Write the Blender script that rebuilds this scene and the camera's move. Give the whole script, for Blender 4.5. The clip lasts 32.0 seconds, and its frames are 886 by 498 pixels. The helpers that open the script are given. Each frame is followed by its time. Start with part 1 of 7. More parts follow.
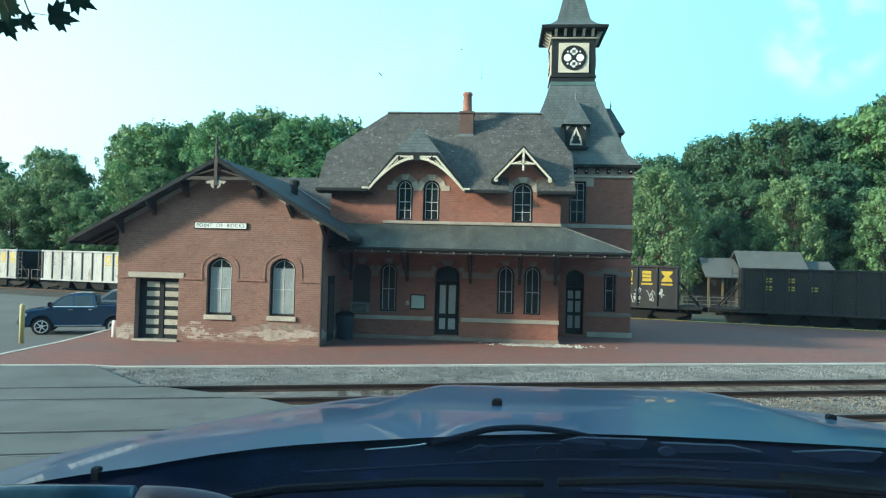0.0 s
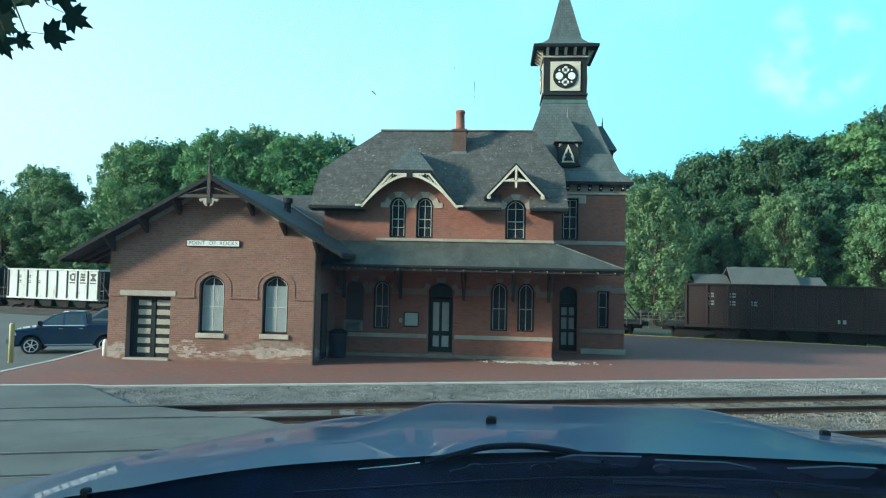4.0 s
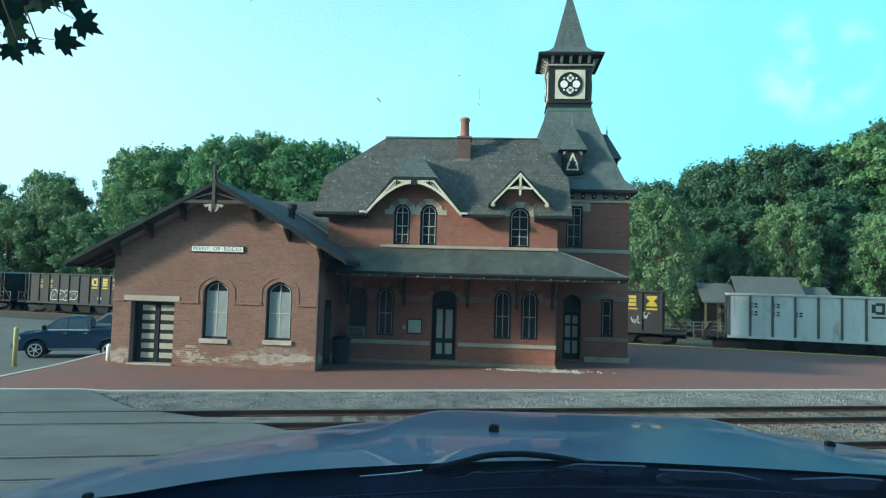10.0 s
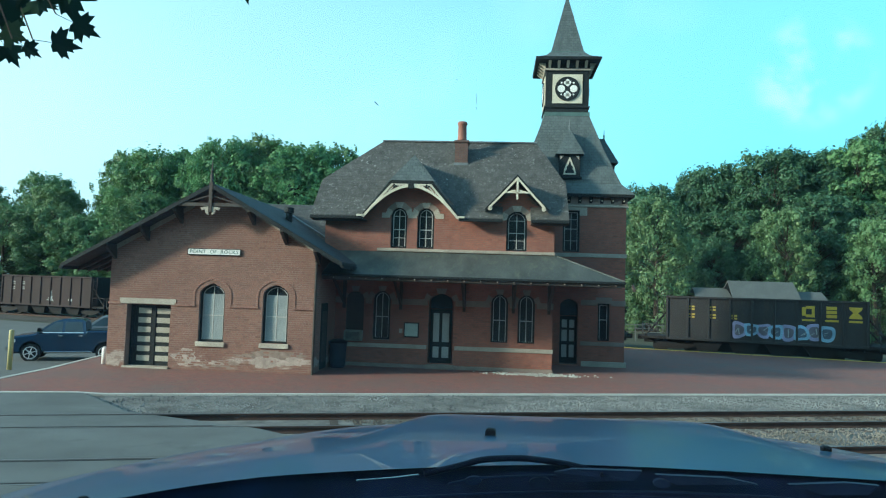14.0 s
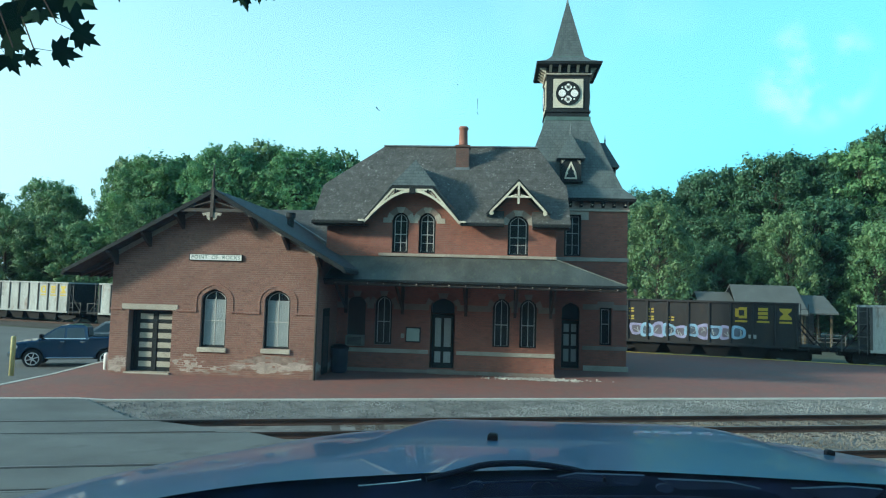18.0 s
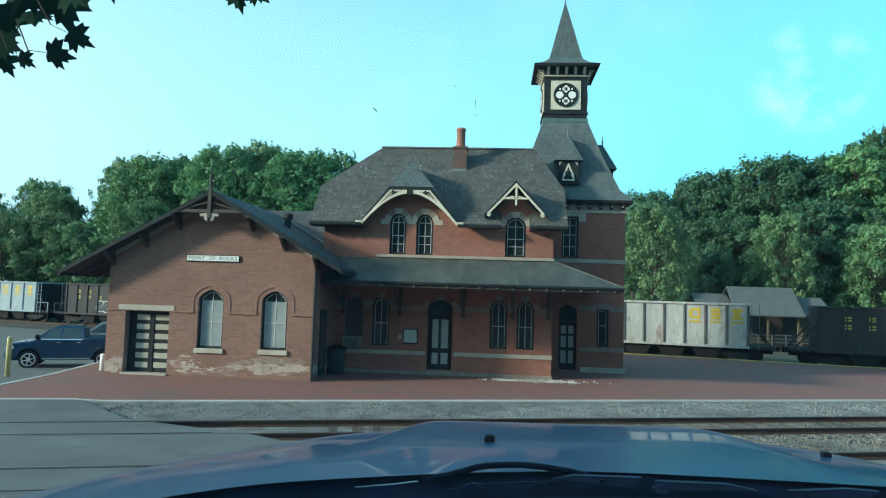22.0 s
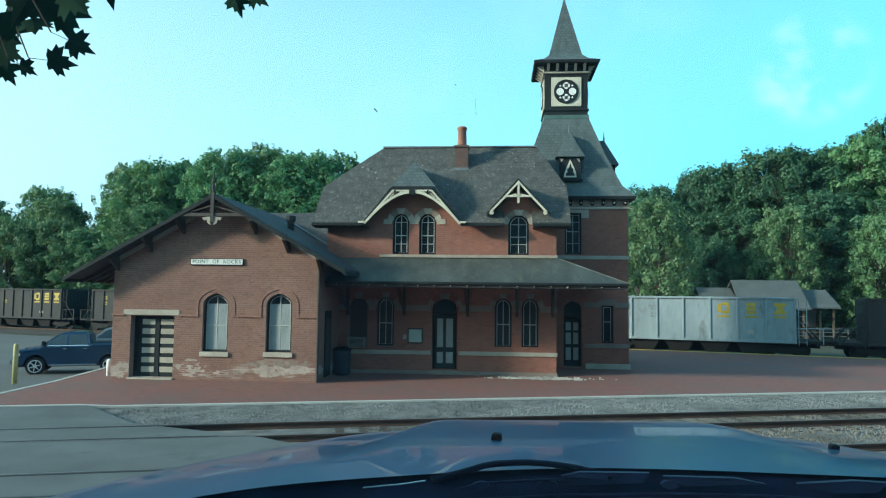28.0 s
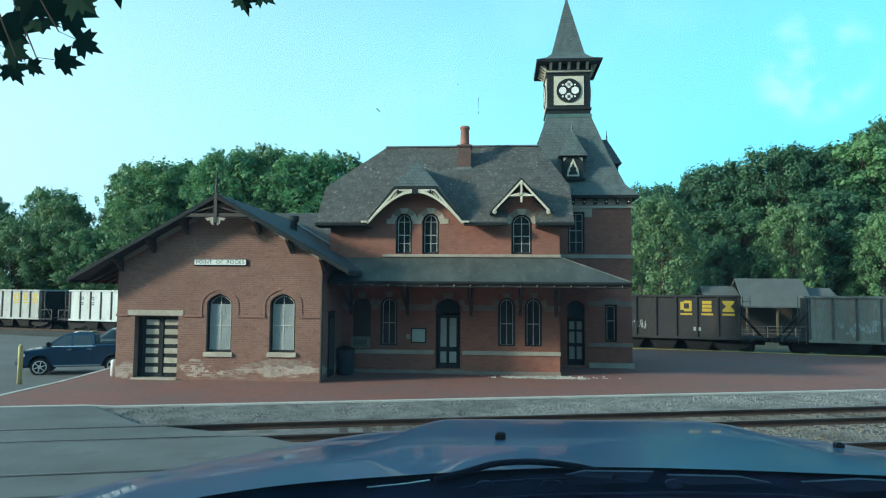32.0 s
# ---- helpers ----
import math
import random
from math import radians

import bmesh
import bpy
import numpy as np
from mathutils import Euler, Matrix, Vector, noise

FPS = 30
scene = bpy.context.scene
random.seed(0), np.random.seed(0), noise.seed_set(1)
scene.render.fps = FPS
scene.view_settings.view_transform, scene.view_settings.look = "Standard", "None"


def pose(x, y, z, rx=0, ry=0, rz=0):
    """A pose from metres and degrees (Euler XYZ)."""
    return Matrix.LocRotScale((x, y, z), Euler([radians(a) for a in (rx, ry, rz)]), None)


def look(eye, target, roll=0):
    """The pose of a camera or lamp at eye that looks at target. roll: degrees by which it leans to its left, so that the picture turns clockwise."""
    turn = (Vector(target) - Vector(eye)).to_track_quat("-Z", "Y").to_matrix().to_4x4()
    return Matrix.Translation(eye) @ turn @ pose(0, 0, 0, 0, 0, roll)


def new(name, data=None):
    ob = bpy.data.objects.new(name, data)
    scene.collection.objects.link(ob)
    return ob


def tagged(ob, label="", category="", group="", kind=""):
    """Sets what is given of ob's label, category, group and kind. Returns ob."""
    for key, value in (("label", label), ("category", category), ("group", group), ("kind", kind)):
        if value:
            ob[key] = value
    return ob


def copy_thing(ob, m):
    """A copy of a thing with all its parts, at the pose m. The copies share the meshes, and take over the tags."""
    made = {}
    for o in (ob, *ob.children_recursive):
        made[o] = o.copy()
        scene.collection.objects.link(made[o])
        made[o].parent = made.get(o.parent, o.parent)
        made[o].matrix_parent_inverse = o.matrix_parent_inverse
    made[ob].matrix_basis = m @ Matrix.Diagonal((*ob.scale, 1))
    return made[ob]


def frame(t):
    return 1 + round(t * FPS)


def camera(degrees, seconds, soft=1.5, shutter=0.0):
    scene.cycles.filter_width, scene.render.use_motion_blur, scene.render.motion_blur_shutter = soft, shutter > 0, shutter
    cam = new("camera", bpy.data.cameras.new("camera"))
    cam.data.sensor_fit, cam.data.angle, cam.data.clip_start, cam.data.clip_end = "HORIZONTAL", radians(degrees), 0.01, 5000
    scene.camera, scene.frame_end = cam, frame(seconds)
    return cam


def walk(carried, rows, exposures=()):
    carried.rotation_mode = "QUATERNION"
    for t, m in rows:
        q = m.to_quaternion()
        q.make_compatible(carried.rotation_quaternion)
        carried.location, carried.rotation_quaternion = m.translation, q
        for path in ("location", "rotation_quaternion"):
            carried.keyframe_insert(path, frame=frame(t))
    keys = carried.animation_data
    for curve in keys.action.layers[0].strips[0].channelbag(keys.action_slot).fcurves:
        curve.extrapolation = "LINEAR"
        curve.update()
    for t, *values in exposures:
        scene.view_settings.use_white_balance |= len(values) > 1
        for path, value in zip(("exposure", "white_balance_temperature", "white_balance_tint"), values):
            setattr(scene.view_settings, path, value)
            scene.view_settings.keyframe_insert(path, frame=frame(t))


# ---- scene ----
# The camera rests behind a windscreen and tilts slowly; rows of (seconds, turn left, tilt up, lean left) in degrees.
EYE = (0.0, 0.0, 3.2)
WALK = [
    (0, 4.842, 0.961, 1.447),
    (0.5, 4.549, 1.286, 1.316),
    (1, 4.409, 1.544, 1.218),
    (1.5, 4.298, 1.703, 1.221),
    (2, 4.295, 1.899, 1.201),
    (2.5, 4.304, 2.057, 1.177),
    (3, 4.300, 2.177, 1.273),
    (3.5, 4.295, 2.283, 1.200),
    (5.5, 4.359, 2.890, 1.561),
    (6, 4.403, 2.921, 1.670),
    (6.5, 4.453, 2.916, 2.167),
    (7, 4.478, 2.912, 2.106),
    (7.5, 4.537, 2.916, 2.062),
    (8, 4.572, 2.955, 1.827),
    (8.5, 4.592, 3.001, 1.609),
    (9, 4.613, 3.026, 1.617),
    (9.5, 4.633, 3.032, 1.662),
    (10, 4.649, 3.031, 1.651),
    (10.5, 4.625, 3.028, 1.562),
    (11, 4.670, 3.031, 1.631),
    (11.5, 4.626, 3.056, 1.710),
    (12, 4.619, 3.030, 1.819),
    (12.5, 4.545, 3.054, 1.728),
    (13, 4.500, 3.176, 1.886),
    (13.5, 4.402, 3.267, 1.896),
    (14, 4.400, 3.357, 1.831),
    (14.5, 4.439, 3.401, 1.820),
    (16.5, 4.466, 3.548, 1.664),
    (17, 4.472, 3.681, 1.585),
    (17.5, 4.495, 3.758, 1.617),
    (18, 4.538, 3.754, 1.639),
    (18.5, 4.577, 3.707, 1.493),
    (19, 4.669, 3.627, 1.478),
    (19.5, 4.720, 3.571, 1.552),
    (20, 4.688, 3.608, 1.667),
    (20.5, 4.614, 3.665, 1.687),
    (21, 4.487, 3.734, 1.569),
    (21.5, 4.395, 3.802, 1.684),
    (22, 4.326, 3.876, 1.755),
    (22.5, 4.315, 3.901, 1.770),
    (23, 4.328, 3.866, 1.647),
    (23.5, 4.440, 3.829, 1.485),
    (24, 4.508, 3.773, 1.424),
    (24.5, 4.634, 3.703, 1.361),
    (25, 4.705, 3.645, 1.347),
    (25.5, 4.691, 3.565, 1.237),
    (27.5, 4.591, 3.720, 0.856),
    (28, 4.600, 3.798, 0.670),
    (28.5, 4.603, 3.860, 0.640),
    (29, 4.588, 3.834, 0.570),
    (29.5, 4.539, 3.812, 0.613),
    (30, 4.501, 3.849, 0.492),
    (30.5, 4.549, 3.887, 0.579),
    (31, 4.626, 3.879, 0.515),
    (31.5, 4.709, 3.831, 0.405),
    (32, 4.862, 3.754, 0.464),
]


def aim(turn, tilt, lean):
    t, p = radians(turn), radians(tilt)
    ahead = Vector((-math.sin(t) * math.cos(p), math.cos(t) * math.cos(p), math.sin(p)))
    return look(EYE, Vector(EYE) + ahead * 10, lean)


cam = camera(66.76, 32.0, soft=1.15)
walk(cam, [(t, aim(a, b, c)) for t, a, b, c in WALK], [(0.0, 1.25, 5960, 2), (3.0, 1.06, 5780, -0.5), (8.0, 0.93, 5660, -2), (16.0, 0.85, 5600, -2.5), (32.0, 0.78, 5560, -3)])

# ---- sky and sun ----
SUN_WAY = Vector((2.2, 1.0, -0.82)).normalized()
world = bpy.data.worlds.new("sky")
scene.world = world
world.use_nodes = True
wn, wl = world.node_tree.nodes, world.node_tree.links
wn.clear()
sky = wn.new("ShaderNodeTexSky")
sky.sky_type, sky.sun_disc = "NISHITA", False
sky.sun_elevation = math.asin(-SUN_WAY.z)
sky.sun_rotation = math.atan2(-SUN_WAY.x, -SUN_WAY.y)
sky.air_density, sky.dust_density, sky.ozone_density = 1.1, 3.0, 1.0
back = wn.new("ShaderNodeBackground")
back.inputs["Strength"].default_value = 0.15
tint = wn.new("ShaderNodeMix")
tint.data_type, tint.blend_type = "RGBA", "MULTIPLY"
tint.inputs[0].default_value = 1.0
tint.inputs[7].default_value = (0.68, 1.12, 1.12, 1)
wl.new(sky.outputs[0], tint.inputs[6])
# bright haze low in the sky all round, whiter towards the sun
look_dir, flat, hz = wn.new("ShaderNodeTexCoord"), wn.new("ShaderNodeSeparateXYZ"), wn.new("ShaderNodeMapRange")
hz.interpolation_type = "SMOOTHSTEP"
for i, v in enumerate((0.12, 0.8, 0.92, 0.0)):
    hz.inputs[1 + i].default_value = v
sunny, white = wn.new("ShaderNodeVectorMath"), wn.new("ShaderNodeMapRange")
sunny.operation = "DOT_PRODUCT"
sunny.inputs[1].default_value = -SUN_WAY
for i, v in enumerate((-0.6, 0.35, 0.0, 1.0)):
    white.inputs[1 + i].default_value = v
haze, hazed = wn.new("ShaderNodeMix"), wn.new("ShaderNodeMix")
haze.data_type = hazed.data_type = "RGBA"
haze.inputs[6].default_value, haze.inputs[7].default_value = (1.5, 4.25, 5.15, 1), (3.65, 4.95, 5.15, 1)
wl.new(look_dir.outputs["Generated"], flat.inputs[0])
wl.new(flat.outputs[2], hz.inputs[0])
wl.new(look_dir.outputs["Generated"], sunny.inputs[0])
wl.new(sunny.outputs["Value"], white.inputs[0])
wl.new(white.outputs[0], haze.inputs[0])
wl.new(hz.outputs[0], hazed.inputs[0])
wl.new(tint.outputs[2], hazed.inputs[6])
wl.new(haze.outputs[2], hazed.inputs[7])
# thin drifting cloud veils
coord, veil, ramp, mixc = wn.new("ShaderNodeTexCoord"), wn.new("ShaderNodeTexNoise"), wn.new("ShaderNodeValToRGB"), wn.new("ShaderNodeMix")
veil.inputs["Scale"].default_value, veil.inputs["Detail"].default_value = 5.0, 5.0
ramp.color_ramp.elements[0].position, ramp.color_ramp.elements[1].position = 0.52, 0.78
mixc.data_type = "RGBA"
mixc.inputs[7].default_value = (5.5, 6.5, 6.5, 1)
half = wn.new("ShaderNodeMath")
half.operation = "MULTIPLY"
half.inputs[1].default_value = 0.1
wl.new(coord.outputs["Generated"], veil.inputs["Vector"])
wl.new(veil.outputs["Fac"], ramp.inputs["Fac"])
wl.new(ramp.outputs["Color"], half.inputs[0])
wl.new(half.outputs[0], mixc.inputs[0])
wl.new(hazed.outputs[2], mixc.inputs[6])
# one loose puff of fair-weather cloud high over the right-hand woods
aim_dot, near_puff, puff, puff_cut, both, puffed = wn.new("ShaderNodeVectorMath"), wn.new("ShaderNodeMapRange"), wn.new("ShaderNodeTexNoise"), wn.new("ShaderNodeMapRange"), wn.new("ShaderNodeMath"), wn.new("ShaderNodeMix")
aim_dot.operation, both.operation, puffed.data_type = "DOT_PRODUCT", "MULTIPLY", "RGBA"
aim_dot.inputs[1].default_value = Vector((0.395, 0.872, 0.289)).normalized()
near_puff.interpolation_type = puff_cut.interpolation_type = "SMOOTHSTEP"
for node, vals in ((near_puff, (0.9968, 0.9997, 0.0, 0.5)), (puff_cut, (0.4, 0.66, 0.0, 1.0))):
    for i, v in enumerate(vals):
        node.inputs[1 + i].default_value = v
puff.inputs["Scale"].default_value, puff.inputs["Detail"].default_value = 17.0, 4.0
wl.new(coord.outputs["Generated"], aim_dot.inputs[0])
wl.new(coord.outputs["Generated"], puff.inputs["Vector"])
wl.new(aim_dot.outputs["Value"], near_puff.inputs[0])
wl.new(puff.outputs["Fac"], puff_cut.inputs[0])
wl.new(near_puff.outputs[0], both.inputs[0])
wl.new(puff_cut.outputs[0], both.inputs[1])
wl.new(both.outputs[0], puffed.inputs[0])
wl.new(mixc.outputs[2], puffed.inputs[6])
puffed.inputs[7].default_value = (4.6, 5.6, 5.8, 1)
wl.new(puffed.outputs[2], back.inputs["Color"])
wl.new(back.outputs[0], wn.new("ShaderNodeOutputWorld").inputs["Surface"])

sun = new("sun", bpy.data.lights.new("sun", "SUN"))
sun.data.energy, sun.data.angle, sun.data.color = 3.4, radians(6.0), (1.0, 0.85, 0.64)
sun.matrix_world = look((-40, -30, 50), Vector((-40, -30, 50)) + SUN_WAY * 10)


# ---- materials ----
def nodes_of(name):
    m = bpy.data.materials.new(name)
    m.use_nodes = True
    n = m.node_tree.nodes
    return m, n, m.node_tree.links, n["Principled BSDF"]


def mapped(n, l, space, scale=(1, 1, 1)):
    c = n.new("ShaderNodeTexCoord") if space == "Object" else n.new("ShaderNodeNewGeometry")
    mp = n.new("ShaderNodeMapping")
    mp.inputs["Scale"].default_value = scale
    l.new(c.outputs["Object" if space == "Object" else "Position"], mp.inputs["Vector"])
    return mp.outputs[0]


def noise_tex(n, l, vec, scale, detail=4.0, rough=0.55):
    t = n.new("ShaderNodeTexNoise")
    t.inputs["Scale"].default_value, t.inputs["Detail"].default_value, t.inputs["Roughness"].default_value = scale, detail, rough
    l.new(vec, t.inputs["Vector"])
    return t.outputs["Fac"]


def mixed(n, l, fac, a, b, blend="MIX"):
    m = n.new("ShaderNodeMix")
    m.data_type, m.blend_type = "RGBA", blend
    for sock, val in ((m.inputs[0], fac), (m.inputs[6], a), (m.inputs[7], b)):
        if isinstance(val, (int, float)):
            sock.default_value = val
        elif isinstance(val, tuple):
            sock.default_value = (*val[:3], 1)
        else:
            l.new(val, sock)
    return m.outputs[2]


def ranged(n, l, val, a, b, c=0.0, d=1.0):
    r = n.new("ShaderNodeMapRange")
    for i, x in enumerate((a, b, c, d)):
        r.inputs[1 + i].default_value = x
    l.new(val, r.inputs[0])
    return r.outputs[0]


def bumped(n, l, bsdf, height, strength=0.3, dist=0.02):
    b = n.new("ShaderNodeBump")
    b.inputs["Strength"].default_value, b.inputs["Distance"].default_value = strength, dist
    l.new(height, b.inputs["Height"])
    l.new(b.outputs[0], bsdf.inputs["Normal"])


def plain(name, colour, rough=0.7, metal=0.0, vary=0.25, fine=30.0, coarse=1.5, bump=0.15, space="Object", dirt=None, spec=0.5, stretch=(1, 1, 1)):
    """A painted, stony or metal surface with grain and larger blotches."""
    m, n, l, b = nodes_of(name)
    vec = mapped(n, l, space, stretch)
    f, c = noise_tex(n, l, vec, fine), noise_tex(n, l, vec, coarse)
    dark = tuple(x * (1 - vary) for x in colour)
    light = tuple(min(1, x * (1 + vary)) for x in colour)
    col = mixed(n, l, ranged(n, l, c, 0.3, 0.7), dark, light)
    col = mixed(n, l, ranged(n, l, f, 0.35, 0.7, 0.0, 0.5), col, tuple(x * (1 - vary * 1.4) for x in colour))
    if dirt:
        col = mixed(n, l, ranged(n, l, noise_tex(n, l, vec, coarse * 2.3, 6, 0.7), 0.55, 0.72), col, dirt)
    l.new(col, b.inputs["Base Color"])
    b.inputs["Roughness"].default_value, b.inputs["Metallic"].default_value = rough, metal
    b.inputs["Specular IOR Level"].default_value = spec
    if bump:
        bumped(n, l, b, f, bump, 0.01)
    return m


def brickwork(name, a, b2, mortar, grime, w=0.21, h=0.068, gap=0.01, flat=False, rough=0.9, stain_or_sunlit=None, patch=1.0, salts=None, loose=False):
    """Coursed bricks over upright walls (or flat paving), with sooty and pale blotches. loose: for bricks laid one by one."""
    m, n, l, b = nodes_of(name)
    geo = n.new("ShaderNodeNewGeometry")
    sep, com = n.new("ShaderNodeSeparateXYZ"), n.new("ShaderNodeCombineXYZ")
    l.new(geo.outputs["Position"], sep.inputs[0])
    if flat:
        l.new(sep.outputs[0], com.inputs[0]), l.new(sep.outputs[1], com.inputs[1])
    else:
        add = n.new("ShaderNodeMath")
        l.new(sep.outputs[0], add.inputs[0]), l.new(sep.outputs[1], add.inputs[1])
        l.new(add.outputs[0], com.inputs[0]), l.new(sep.outputs[2], com.inputs[1])
    br = n.new("ShaderNodeTexBrick")
    l.new(com.outputs[0], br.inputs["Vector"])
    for k, v in (("Scale", 1.0), ("Mortar Size", gap), ("Brick Width", w), ("Row Height", h), ("Mortar Smooth", 0.3), ("Bias", 0.0)):
        br.inputs[k].default_value = v
    for k, v in (("Color1", a), ("Color2", b2), ("Mortar", mortar)):
        br.inputs[k].default_value = (*v, 1)
    big, small = noise_tex(n, l, geo.outputs["Position"], 0.55 * patch, 5), noise_tex(n, l, geo.outputs["Position"], 14, 5)
    base = br.outputs["Color"]
    if loose:
        obi, one, wrap = n.new("ShaderNodeObjectInfo"), n.new("ShaderNodeMath"), n.new("ShaderNodeMath")
        wrap.operation = "FRACT"
        l.new(obi.outputs["Random"], one.inputs[0]), l.new(geo.outputs["Random Per Island"], one.inputs[1])
        l.new(one.outputs[0], wrap.inputs[0])
        base = mixed(n, l, ranged(n, l, wrap.outputs[0], 0.0, 0.8), b2, a)
        base = mixed(n, l, ranged(n, l, wrap.outputs[0], 0.93, 0.95, 0.0, 0.6), base, tuple(x * 0.62 for x in b2))
    col = mixed(n, l, ranged(n, l, big, 0.42, 0.72, 0.0, 0.75), base, grime, "MIX")
    col = mixed(n, l, ranged(n, l, small, 0.3, 0.7, 0.0, 0.35), col, tuple(x * 0.55 for x in a))
    if flat:
        # moss and trodden dirt between the pavers
        moss = noise_tex(n, l, geo.outputs["Position"], 3.4, 8, 0.75)
        col = mixed(n, l, ranged(n, l, moss, 0.48, 0.66, 0.0, 0.6), col, (0.125, 0.105, 0.088))
    # blotches on walls; on the paving a red tint for sunlit patches
    if stain_or_sunlit:
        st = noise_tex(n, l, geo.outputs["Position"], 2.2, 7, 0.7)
        col = mixed(n, l, ranged(n, l, st, 0.58, 0.75, 0.0, 0.55), col, stain_or_sunlit)
    if salts:
        # chalky specks all over, and blown lime along the damp foot of the wall
        col = mixed(n, l, ranged(n, l, noise_tex(n, l, geo.outputs["Position"], 19, 3, 0.8), 0.6, 0.72, 0.0, 0.5), col, salts)
        off, sub, drop = n.new("ShaderNodeMath"), n.new("ShaderNodeMath"), n.new("ShaderNodeMath")
        off.operation, sub.operation, drop.operation = "SUBTRACT", "ABSOLUTE", "MULTIPLY_ADD"
        l.new(sep.outputs[2], off.inputs[0])
        off.inputs[1].default_value = 0.36
        l.new(off.outputs[0], sub.inputs[0])
        l.new(sub.outputs[0], drop.inputs[0])
        drop.inputs[1].default_value = -0.75
        mp = n.new("ShaderNodeMapping")
        mp.inputs["Scale"].default_value, mp.inputs["Location"].default_value = (0.62, 0.62, 1.7), (0.9, 0, 0)
        l.new(geo.outputs["Position"], mp.inputs["Vector"])
        l.new(noise_tex(n, l, mp.outputs[0], 1.25, 9, 0.68), drop.inputs[2])
        col = mixed(n, l, ranged(n, l, drop.outputs[0], 0.425, 0.49, 0.0, 0.8), col, salts)
    l.new(col, b.inputs["Base Color"])
    b.inputs["Roughness"].default_value = rough
    inv = n.new("ShaderNodeMath")
    inv.operation = "MULTIPLY_ADD"
    inv.inputs[1].default_value, inv.inputs[2].default_value = -0.8, 1.0
    l.new(br.outputs["Fac"], inv.inputs[0])
    bumped(n, l, b, small if loose else inv.outputs[0], 0.3 if loose else 0.5, 0.012)
    return m


def slates(name, colour, pale, rows=0.16, width=0.24, axis="x", speck=0.5, loose=False):
    """Courses of slate on a slope, with lichen specks and streaks."""
    m, n, l, b = nodes_of(name)
    geo = n.new("ShaderNodeNewGeometry")
    sep, com, add = n.new("ShaderNodeSeparateXYZ"), n.new("ShaderNodeCombineXYZ"), n.new("ShaderNodeMath")
    l.new(geo.outputs["Position"], sep.inputs[0])
    l.new(sep.outputs[0], add.inputs[0]), l.new(sep.outputs[1], add.inputs[1])
    if axis == "y":
        l.new(sep.outputs[1], com.inputs[0])
    else:
        l.new(sep.outputs[0], com.inputs[0])
    l.new(sep.outputs[2], com.inputs[1])
    br = n.new("ShaderNodeTexBrick")
    l.new(com.outputs[0], br.inputs["Vector"])
    for k, v in (("Scale", 1.0), ("Mortar Size", 0.008), ("Brick Width", width), ("Row Height", rows), ("Mortar Smooth", 0.2)):
        br.inputs[k].default_value = v
    c2 = tuple(x * 0.72 for x in colour)
    for k, v in (("Color1", colour), ("Color2", c2), ("Mortar", tuple(x * 0.35 for x in colour))):
        br.inputs[k].default_value = (*v, 1)
    base = br.outputs["Color"]
    if loose:
        base = mixed(n, l, geo.outputs["Random Per Island"], tuple(x * 0.78 for x in colour), tuple(x * 1.15 for x in colour))
    vec = geo.outputs["Position"]
    mp = n.new("ShaderNodeMapping")
    mp.inputs["Scale"].default_value = (7.0, 7.0, 0.8)
    l.new(vec, mp.inputs["Vector"])
    streak = noise_tex(n, l, mp.outputs[0], 1.0, 5, 0.7)
    big = noise_tex(n, l, vec, 0.5, 4)
    col = mixed(n, l, ranged(n, l, big, 0.35, 0.65, 0, 0.6), base, tuple(x * 1.25 for x in colour))
    col = mixed(n, l, ranged(n, l, streak, 0.55, 0.8, 0, speck * 0.6), col, pale)
    # sooty runs down the slope, and lichen that grows in drifts
    soot = noise_tex(n, l, mp.outputs[0], 0.45, 4, 0.6)
    col = mixed(n, l, ranged(n, l, soot, 0.5, 0.68, 0, 0.55), col, tuple(x * 0.5 for x in colour))
    vor, drift, grown = noise_tex(n, l, vec, 8.0, 3, 0.75), noise_tex(n, l, vec, 0.8, 3, 0.6), n.new("ShaderNodeMath")
    grown.operation = "MULTIPLY"
    l.new(ranged(n, l, vor, 0.6, 0.67, 0, speck), grown.inputs[0]), l.new(ranged(n, l, drift, 0.44, 0.62, 0.12, 1.0), grown.inputs[1])
    col = mixed(n, l, grown.outputs[0], col, pale)
    l.new(col, b.inputs["Base Color"])
    b.inputs["Roughness"].default_value, b.inputs["Specular IOR Level"].default_value = 0.72, 0.3
    inv = n.new("ShaderNodeMath")
    inv.operation = "MULTIPLY_ADD"
    inv.inputs[1].default_value, inv.inputs[2].default_value = -0.9, 1.0
    l.new(br.outputs["Fac"], inv.inputs[0])
    bumped(n, l, b, inv.outputs[0], 0.6, 0.02)
    return m


